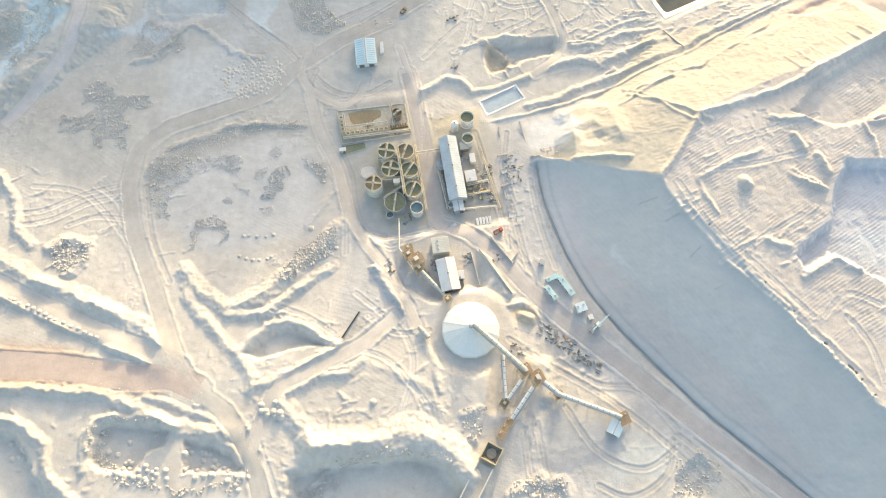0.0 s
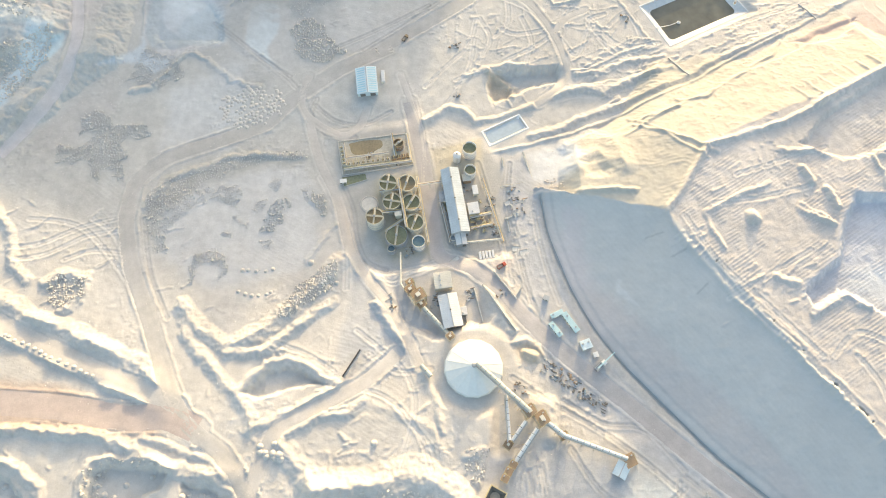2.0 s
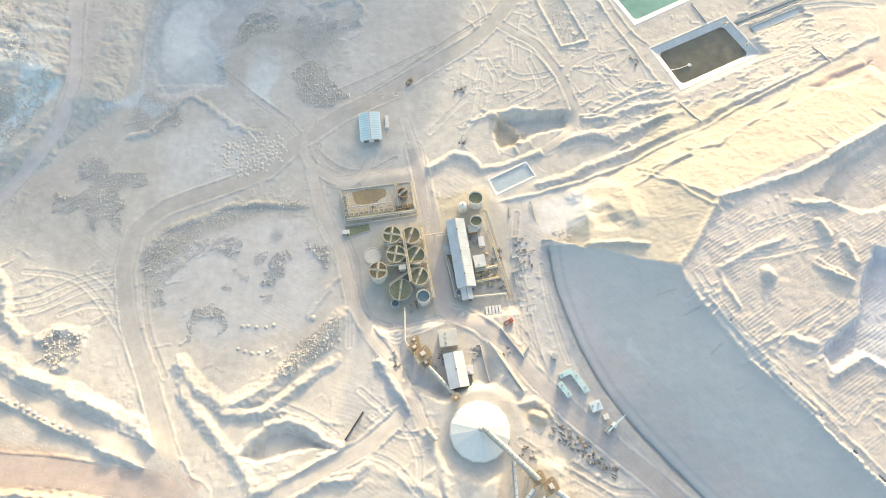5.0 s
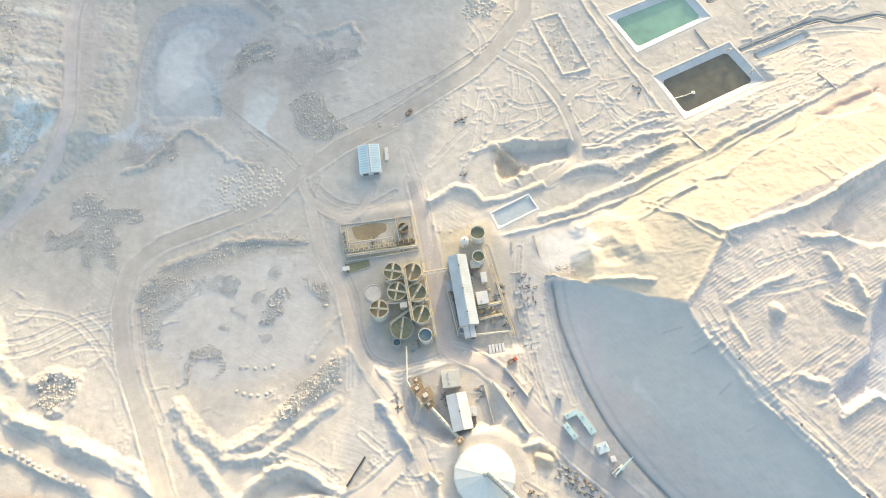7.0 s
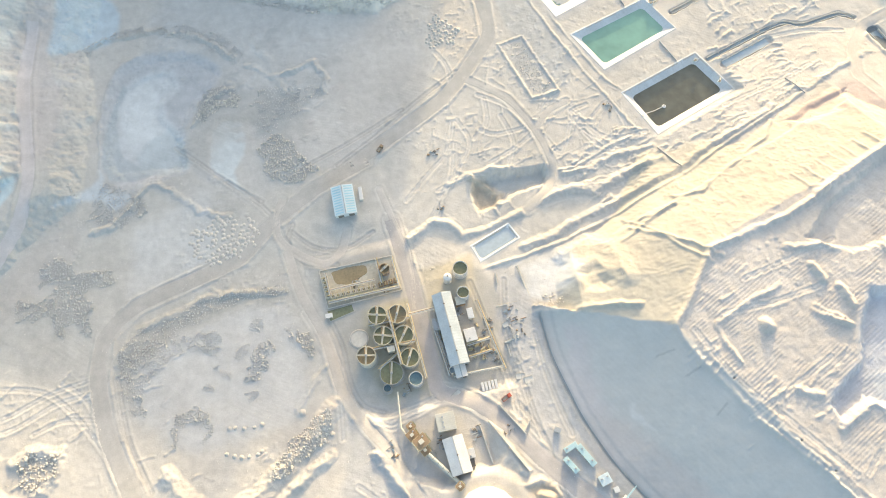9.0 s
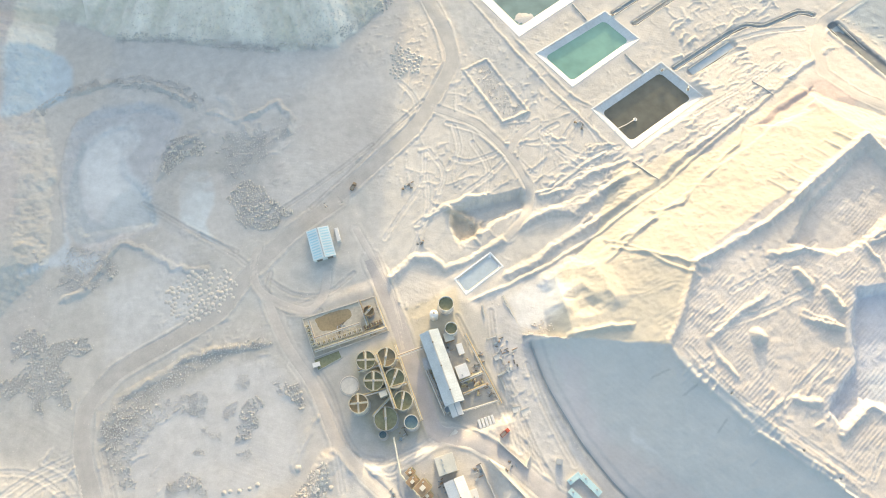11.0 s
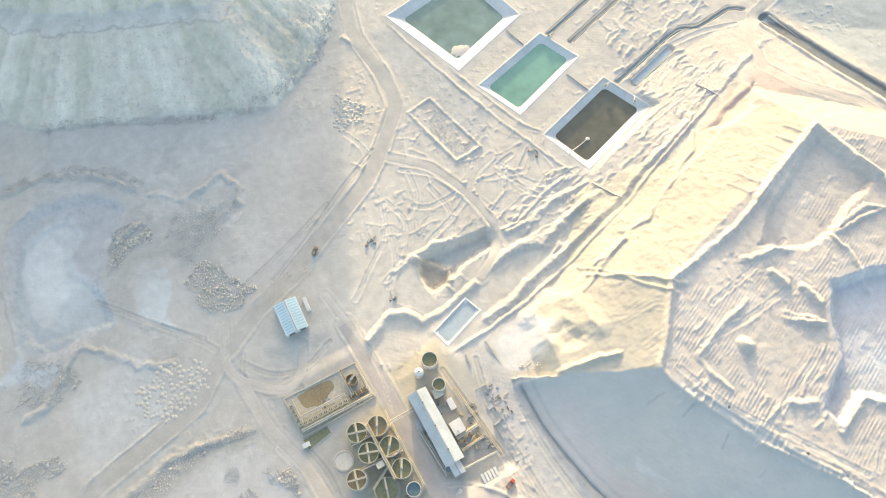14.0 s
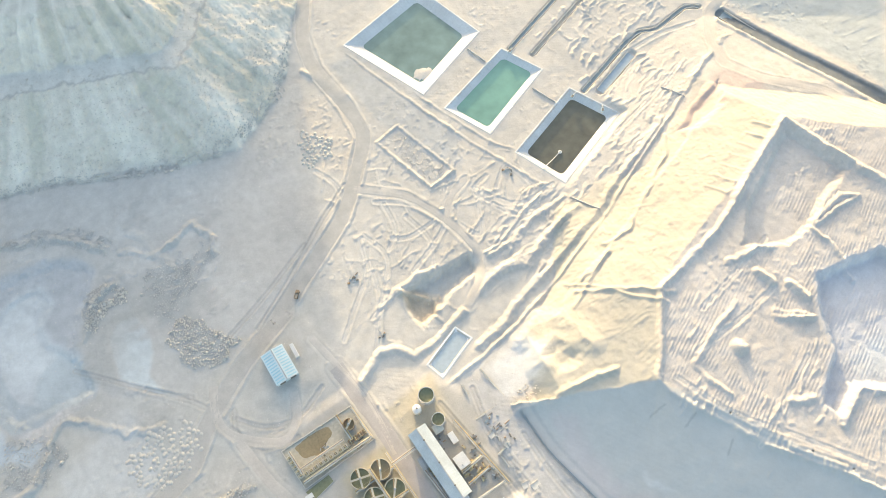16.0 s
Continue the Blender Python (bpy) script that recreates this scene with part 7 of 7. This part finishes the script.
# fence and pipeline along the heap's toe
toe_line = resample([(67, 239.9), (70.8, 210.6), (78.3, 186.2), (85.1, 167), (98.9, 140.2), (112.8, 120.5), (136.9, 93.7), (169.3, 58.6), (200.9, 30.6), (228.1, 5.5)], 5)
fence = thing("boundary_fence", toe_line[0].x, toe_line[0].y, ground_z(*toe_line[0]), 0, "galvanised fence along the foot of the heap", "fence")
o = Vector((*toe_line[0], ground_z(*toe_line[0])))
wires = [Shape() for _ in range(3)]
prev = None
post_mesh = Shape().beam((0, 0, -0.3), (0, 0, 2.2), 0.16).mesh("post", FENCE)
for p in toe_line:
    q = Vector((*p, ground_z(*p))) - o
    ob = new("post", post_mesh)
    ob.parent, ob.location = fence, q
    if prev is not None:
        for k in range(3):
            wires[k].beam(prev + Vector((0, 0, 0.6 + 0.7 * k)), q + Vector((0, 0, 0.6 + 0.7 * k)), 0.06)
    prev = q
for k in range(3):
    part("wire", wires[k], FENCE, fence)
ditch = resample([(69, 238), (73.2, 210.6), (80.7, 186.2), (87.5, 167), (101.2, 140.2), (115.1, 120.5), (139.2, 93.7), (171.5, 58.6), (203.1, 30.6), (230.2, 5.5)], 4)
line = thing("toe_pipeline", ditch[0].x, ditch[0].y, ground_z(*ditch[0]), 0, "black pipeline lying along the foot of the heap", "pipeline")
o = Vector((*ditch[0], ground_z(*ditch[0])))
part("pipe", Shape().pipe([Vector((*p, ground_z(*p) + 0.25)) - o for p in ditch], 0.26, 8), STEEL_SLATE, line)

# ---- broken rock, dumped heaps and rubble ----
PHI = (1 + 5 ** 0.5) / 2
ICO_V = np.array([(-1, PHI, 0), (1, PHI, 0), (-1, -PHI, 0), (1, -PHI, 0), (0, -1, PHI), (0, 1, PHI), (0, -1, -PHI), (0, 1, -PHI), (PHI, 0, -1), (PHI, 0, 1), (-PHI, 0, -1), (-PHI, 0, 1)]) / 1.9
ICO_F = np.array([0, 11, 5, 0, 5, 1, 0, 1, 7, 0, 7, 10, 0, 10, 11, 1, 5, 9, 5, 11, 4, 11, 10, 2, 10, 7, 6, 7, 1, 8, 3, 9, 4, 3, 4, 2, 3, 2, 6, 3, 6, 8, 3, 8, 9, 4, 9, 5, 2, 4, 11, 6, 2, 10, 8, 6, 7, 9, 8, 1]).reshape(-1, 3)


def rocks(places, mat, label, name="rubble", category="rubble"):
    """Many angular stones on the ground as one mesh; places: x, y, size."""
    n = len(places)
    p = np.array(places)
    v = np.repeat(ICO_V[None], n, 0) * rng.uniform(0.6, 1.25, (n, 12, 1)) * rng.uniform(0.7, 1.3, (n, 1, 3))
    v *= p[:, None, 2:3] * 0.5
    v[..., 2] *= 0.8
    v[..., :2] += p[:, None, :2]
    v[..., 2] += np.array([ground_z(a, b) + c * 0.22 for a, b, c in places])[:, None]
    f = (ICO_F[None] + 12 * np.arange(n)[:, None, None]).reshape(-1, 3)
    me = bpy.data.meshes.new(name)
    me.from_pydata(v.reshape(-1, 3).tolist(), [], f.tolist())
    me.materials.append(mat)
    return tagged(new(name, me), label, category, kind="stuff")


def in_poly(x, y, poly):
    c = False
    for (ax, ay), (bx, by) in zip(poly, poly[1:] + poly[:1]):
        if (ay > y) != (by > y) and x < (bx - ax) * (y - ay) / (by - ay) + ax:
            c = not c
    return c


def scatter(poly, step, keep=0.8, clump=0.0):
    xs, ys = [p[0] for p in poly], [p[1] for p in poly]
    out = []
    for x in np.arange(min(xs) - 3, max(xs) + 3, step):
        for y in np.arange(min(ys) - 3, max(ys) + 3, step):
            a, b = x + rng.uniform(-0.45, 0.45) * step, y + rng.uniform(-0.45, 0.45) * step
            wob = noise.noise((a * 0.12, b * 0.12, 3.0))
            if in_poly(a + 5 * wob, b + 5 * noise.noise((a * 0.12, b * 0.12, 8.0)), poly) and rng.random() < keep and noise.noise((a * 0.09, b * 0.09, 20.0)) > clump - 0.6:
                out.append((a, b))
    return out


def along(pts, step, wide):
    out = []
    for p in resample(pts, step):
        out.append((p.x + rng.uniform(-wide, wide), p.y + rng.uniform(-wide, wide)))
    return out


def rubble(poly, step, low, high, mat, label, keep=0.8, clump=0.0):
    rocks([(a, b, rng.uniform(low, high) * (1.6 if rng.random() < 0.12 else 1)) for a, b in scatter(poly, step, keep, clump)], mat, label)


rubble([(-278.9, 312.2), (-268.6, 316.3), (-254.3, 309.7), (-255.2, 302), (-225, 304.6), (-225.2, 291.8), (-246, 286.7), (-240.4, 279.1), (-238.5, 255.8), (-256.9, 251.9), (-266.5, 269.1), (-288.7, 269.1), (-293.1, 284.1), (-273.7, 284.1)], 1.36, 0.69, 1.6, ROCK_GREY, "field of grey broken rock on the flat", clump=0.25)
rubble([(-124.8, 398.8), (-104.1, 401.7), (-91.2, 379.1), (-77.1, 370.8), (-96.9, 358.7), (-112.8, 359.8), (-120.6, 373.5)], 1.36, 0.79, 1.7, ROCK, "field of pale broken rock beside the haul road")
rubble([(-179.8, 173.4), (-176.8, 193.4), (-166.8, 199.3), (-151.5, 193.4), (-150.9, 180), (-157.4, 169), (-156.4, 182.2), (-166.1, 188.9), (-172.8, 180), (-173.5, 171.2)], 1.32, 0.69, 1.5, ROCK_GREY, "horseshoe of dark broken rock")
rubble([(-126.6, 235), (-118.8, 241.3), (-112.2, 237.4), (-115.3, 225.6), (-122.5, 213.9), (-131.8, 213), (-130.1, 220.9), (-128, 228.9)], 1.32, 0.69, 1.8, ROCK_GREY, "pile of grey broken rock on the pale pad")
rubble([(-161.7, 249.5), (-151.4, 251.9), (-146.8, 237.4), (-152, 231.7), (-160.2, 237.4)], 1.32, 0.6, 1.4, ROCK_GREY, "pile of grey broken rock on the pale pad")
for poly in ([(-128.4, 254.3), (-122.2, 255.8), (-121.6, 244.6), (-126.7, 245.1)], [(-107.1, 251), (-97.5, 247.1), (-99.8, 238.4), (-104.2, 241.3)], [(-138.3, 236), (-131.1, 238.4), (-130.9, 227.9), (-136.2, 227.9)], [(-154.9, 227.9), (-149.1, 227.9), (-148.8, 218.6), (-153, 219.5)], [(-148, 222.3), (-141.1, 223.2), (-141.8, 214.8), (-145.9, 214.8)], [(-159.7, 213.9), (-154.3, 216.2), (-153.3, 208.4), (-158.2, 208.4)], [(-131, 205.7), (-124.5, 205.7), (-123.9, 199.3), (-129.5, 198.4)], [(-206.6, 202.5), (-197.6, 204.8), (-197.4, 195.7), (-204.2, 195.7)]):
    rubble(poly, 1.0, 0.5, 1.0, ROCK_GREY, "small spread of grey stones on the pale pad", 0.75)
rubble([(-219.4, 237.4), (-214.3, 249.5), (-192.5, 259.2), (-164.4, 272.6), (-135.2, 280.6), (-109.2, 279.1), (-102.4, 274.1), (-134.2, 270.6), (-154.6, 261.7), (-184.6, 248), (-201.9, 237.4), (-203.8, 223.2), (-214.1, 223.2)], 1.52, 0.52, 1.3, ROCK_GREY, "stony rim of the pale pad", 0.85, 0.1)
rubble([(-95.9, 242.2), (-89.8, 244.6), (-84.6, 230.3), (-89.3, 225.6), (-95.2, 232.7)], 1.24, 0.6, 1.7, ROCK, "pale broken rock beside the west track")
rubble([(-104.1, 169), (-89.4, 182.2), (-76, 191.1), (-73.3, 180), (-82.3, 166.9), (-95.2, 156.1), (-109.9, 147.7), (-114.2, 151.9)], 1.32, 0.79, 2, ROCK, "tumbled pale rock along the bank")
rubble([(-264.1, 370.8), (-259.9, 373.5), (-250.7, 343.6), (-243.6, 341), (-254.4, 338.3)], 1.44, 0.52, 1.2, ROCK_GREY, "loose grey stones", 0.6)
rubble([(-174.1, 432.4), (-166.4, 445.8), (-148.6, 451.1), (-145.2, 437.5), (-155.8, 429.5), (-168.5, 421.6)], 1.36, 0.69, 1.4, ROCK_GREY, "grey rock heaped round the hollow")
rubble([(-172.6, 431.1), (-163.9, 440.5), (-143.2, 441.9), (-137.9, 432.4), (-153.3, 428.5), (-169.5, 420.7)], 1.44, 0.79, 1.7, ROCK, "pale rock heaped round the hollow", 0.7)
rubble([(-120.8, 447.5), (-91.4, 447.5), (-93.3, 429.3), (-116.5, 421.9), (-131.4, 426.9)], 1.44, 0.6, 1.3, ROCK_GREY, "loose grey stones on the flat", 0.6)
rubble([(-202.5, 545.9), (-166.1, 539.4), (-122.7, 525.4), (-82.7, 513.2), (-48.4, 509.2), (-18.9, 515.4), (17.4, 537.2), (47.3, 588.5), (44, 590.2), (15.3, 544), (-21.4, 521.1), (-50.6, 515.7), (-80.9, 518.7), (-120.8, 531.9), (-164.4, 545.9), (-201, 552.4)], 1.36, 0.69, 1.7, ROCK_GREY, "coarse rock along the foot of the waste dump", 0.75)
rubble([(-138.3, 546.8), (-77.9, 528), (-19.7, 538.2), (26.8, 586.3), (35, 582.2), (13.4, 539.1), (-28.3, 514.6), (-73.2, 514.9), (-140.2, 539.8)], 1.76, 0.6, 1.2, ROCK_GREY, "stones on the lower face of the waste dump", 0.5)
rubble([(-210.7, 510.8), (-186, 511), (-152, 497.8), (-135.1, 476.2), (-138.8, 470.7), (-157.7, 492.2), (-187.7, 504.4), (-212.3, 504.3)], 1.44, 0.6, 1.4, ROCK_GREY, "stony rim of the hollow", 0.7)
rubble([(-243.2, 372.6), (-221.6, 370.1), (-201.3, 348.2), (-223, 335.6), (-250.5, 341.4)], 1.36, 0.6, 1.3, ROCK_GREY, "loose grey stones on the flat", 0.6)
rubble([(76, 462.9), (88.3, 468.9), (104, 422.2), (90, 417.5)], 1.2, 0.43, 0.94, ROCK, "rubble inside the bermed yard", 0.6)
rubble([(-274.8, 173.4), (-264.9, 182.2), (-245.8, 176.9), (-245.7, 166.9), (-255.5, 158.3), (-258, 151.9), (-268.7, 156.1)], 1.44, 0.86, 2.2, ROCK, "tumbled pale rock on the bank", 0.6)
rubble([(-90.6, 11.9), (-77.5, 20.1), (-63.5, 18.5), (-66.4, 8.7), (-86.7, 5.4)], 1.24, 0.6, 1.5, ROCK_GREY, "dark rubble in the pit")
rubble([(-67.7, 30.1), (-50.4, 35.1), (-15.4, 36.8), (5.6, 33.5), (2.1, 30.1), (-29.3, 31.1), (-60.5, 26.4)], 1.36, 0.6, 1.5, ROCK, "rocky lip of the pit", 0.7)
rubble([(-221.1, 48.9), (-208.5, 57.6), (-172.3, 54.1), (-173.6, 50.6), (-205.9, 53), (-215.9, 43.7), (-211.4, 30.1), (-191.3, 18.5), (-156, 12.6), (-132.4, 16.8), (-122.9, 25.1), (-117.6, 23.4), (-128.5, 12.6), (-155.4, 8.7), (-194.1, 14.5), (-217.3, 28.4)], 1.52, 0.69, 1.8, ROCK, "rocky lip of the pit", 0.6)
rubble([(-347.6, 359.6), (-319.4, 369.2), (-307.1, 384.1), (-305.4, 364.1), (-316.8, 335.3), (-334, 316.7)], 1.44, 0.69, 1.7, ROCK, "pale blue-grey rock below the bench road", 0.7)
rubble([(-358.1, 469.9), (-336.1, 464.1), (-318, 384.2), (-340, 384.4)], 1.92, 0.69, 1.8, ROCK, "loose rock on the dump's crest", 0.5)
rubble([(40, 15.2), (76.1, 22.2), (78.7, 7.2), (39.7, 7.1)], 1.36, 0.69, 1.8, ROCK, "broken rock below the ore bin", 0.6)
rubble([(145.9, 30.6), (162.6, 35.8), (173.3, 23.8), (167.5, 7.2), (141.4, 7.2)], 1.52, 0.69, 1.6, ROCK_GREY, "grey rubble on the southern flat", 0.5)
rubble([(12.9, 59.3), (27.3, 64.7), (25.2, 48.9), (16.2, 38.5)], 1.36, 0.69, 1.8, ROCK, "spilled rock beside the ore belt", 0.5)
rubble([(63.2, 248.2), (74, 254.2), (90.6, 251.3), (86, 245.5), (69.2, 243.2)], 1.52, 0.52, 1.3, ROCK, "loose rock on the heap's nose", 0.5)
rubble([(-218.1, 235.9), (-202.2, 244.6), (-161.3, 250.3), (-146, 233.7), (-168.1, 238.4), (-187.4, 229), (-199.6, 201.8), (-212.4, 210.8)], 1.5, 0.6, 1.4, ROCK_GREY, "stony grey ground at the pad's edge", 0.8, 0.2)
rubble([(-265.4, 484.4), (-247.1, 499.6), (-220.5, 503.8), (-187.8, 500), (-164.8, 487.6), (-143.7, 469.8), (-141.1, 475), (-163.3, 494.1), (-187.1, 506.2), (-221.3, 511.5), (-249, 507.8), (-268, 491.7)], 1.5, 0.6, 1.5, ROCK_GREY, "stony crescent on the hollow's rim", 0.85)
rubble([(-174.9, 418.7), (-168.3, 432.9), (-152.9, 445.4), (-142.1, 447.8), (-138.3, 432.9), (-154.9, 428.4), (-167.3, 417.3)], 1.5, 0.6, 1.5, ROCK, "pale broken rock round the second pool", 0.85)
rubble([(-126.6, 419.3), (-93.9, 440.3), (-73.8, 448.4), (-66.1, 437.3), (-93.5, 417.7), (-108.5, 403.1), (-127.2, 401.4)], 1.7, 0.5, 1.1, ROCK_GREY, "rough grey rubble on the low mound", 0.8, 0.2)
loose = [(rng.uniform(-360, 330), rng.uniform(10, 640), rng.uniform(0.3, 0.8)) for k in range(7000)]
rocks([p for p in loose if noise.noise((p[0] * 0.02, p[1] * 0.02, 2.0)) > -0.15 and not (p[0] > 140 and p[1] < 330) and not in_poly(p[0], p[1], FACE) and not in_poly(p[0], p[1], PLANT_YARD)
       and all(not in_poly(p[0], p[1], q) for q in (POND_1, POND_2, POND_3, SMALL_POND))], ROCK, "loose stones strewn over the mine ground")


def heap_mesh(k):
    """One tipped truckload: a lumpy cone with a broken top."""
    vs, fs, n = [], [], 11
    for i, (r, h) in enumerate(((1.0, -0.12), (0.82, 0.16), (0.55, 0.42), (0.26, 0.62))):
        for j in range(n):
            a = 2 * math.pi * (j + 0.3 * i) / n
            q = 1 + 0.22 * noise.noise((math.cos(a) * 1.6 + 5 * k, math.sin(a) * 1.6, i * 0.7))
            vs.append((r * q * math.cos(a), r * q * math.sin(a), h * (1 + 0.35 * noise.noise((math.cos(a) * 2, math.sin(a) * 2 + 3 * k, i)))))
    vs.append((0.05, 0.03, 0.66))
    for i in range(3):
        fs += [(i * n + j, i * n + (j + 1) % n, (i + 1) * n + (j + 1) % n, (i + 1) * n + j) for j in range(n)]
    fs += [(3 * n + j, 3 * n + (j + 1) % n, 4 * n) for j in range(n)]
    return Shape().add(vs, fs)


HEAPS = {m: [heap_mesh(k).mesh("earth_mound", m, True) for k in range(4)] for m in (ROCK, ROCK_GREY)}


def heaps(places, low, high, label, group, mat=ROCK, tall=1.0):
    for x, y in places:
        r = rng.uniform(low, high)
        ob = new("earth_mound", HEAPS[mat][int(rng.integers(4))])
        ob.matrix_basis = pose(x, y, ground_z(x, y) - 0.05, 0, 0, rng.uniform(0, 360)) @ Matrix.Diagonal((r, r, r * tall * rng.uniform(0.8, 1.1), 1))
        tagged(ob, label, "earth mound", group)


rubble([(-191.4, 557), (-135.1, 542.6), (-79.4, 523.3), (-31.9, 530.1), (13, 562.8), (47.4, 613.8), (6, 608.9), (-19.2, 633.9), (-52.2, 606.8), (-98.9, 606), (-159, 618), (-185.2, 619.5)], 2.3, 0.5, 1.1, ROCK, "loose stones over the waste dump face", 0.6)
heaps(scatter([(-173.6, 322.6), (-166.6, 332), (-149.1, 335.7), (-126.6, 333), (-123.1, 317.4), (-137.5, 304.6), (-154.3, 297.9), (-169, 304.6)], 3.3, 0.93), 1.55, 2.0, "low pale heap tipped in a close field", "tipped heaps by the haul road", ROCK, 0.55)
heaps(scatter([(17.6, 502), (30.6, 499.5), (38.4, 484.5), (33.7, 473.2), (18.1, 469.1), (8.6, 473.7)], 3.0, 0.95), 1.35, 1.75, "small sunlit heap of tipped earth", "tipped heaps by the north road")
heaps(scatter([(-118.3, 65.7), (-113.1, 68.2), (-102, 64.7), (-100.5, 55.8), (-107.8, 49.5), (-114.6, 54.1)], 4.6, 1.0), 2.3, 2.9, "rounded pale heap tipped beside the junction", "tipped heaps at the junction")
heaps(scatter([(-162.5, 35.1), (-145, 35.1), (-135.1, 25.1), (-137.8, 18.5), (-158.5, 18.5)], 4.4, 0.85), 1.8, 2.5, "rounded heap of tipped earth in the pit", "tipped heaps in the pit")
heaps(scatter([(-201.2, 25.7), (-184.2, 28.4), (-167.7, 22.4), (-170.2, 15.8), (-193, 18.5)], 3.6, 0.95), 1.7, 2.3, "rounded heap of tipped earth in the pit", "tipped heaps in the pit")
heaps(scatter([(-218.7, 45.4), (-208.4, 47.1), (-205.2, 38.5), (-200.8, 33.5), (-210.7, 30.1)], 4.8, 0.8), 2.2, 3.0, "rounded heap of tipped earth in the pit", "tipped heaps in the pit")
heaps(scatter([(-133.4, 25.1), (-123, 25.7), (-118.4, 15.2), (-131.8, 11.9)], 4.2, 0.9), 1.8, 2.5, "rough heap of tipped earth on the pit's rim", "tipped heaps in the pit")
heaps(scatter([(-276.6, 43.7), (-262.8, 42), (-258.8, 30.1), (-271.7, 30.1)], 4.5, 0.9), 2.0, 2.8, "rough heap of tipped earth in the pit", "tipped heaps in the pit")
heaps(along([(-292.5, 135.3), (-275.3, 128), (-258.2, 120), (-241.7, 113.7), (-228.6, 108.2)], 4.6, 0.5), 1.7, 2.2, "rounded boulder heap in the row along the bank", "boulder row on the bank")
heaps(along([(-140.5, 183.1), (-131.3, 182.2), (-119.5, 184)], 4.0, 0.6), 1.5, 2.0, "small lit heap on the pad's edge", "heaps on the pad's edge")
heaps(along([(-141.3, 166.9), (-127.2, 163.8), (-119.7, 166.9)], 4.0, 0.8), 1.5, 2.4, "small lit heap on the pad's edge", "heaps on the pad's edge")
heaps([(-196.8, 40.9), (-180.9, 45.4), (-16.9, 15.2), (-44.6, 65.7), (-93.9, 188.9), (-74.8, 173.4)], 2.0, 3.2, "single rough heap of tipped earth", "single heaps")
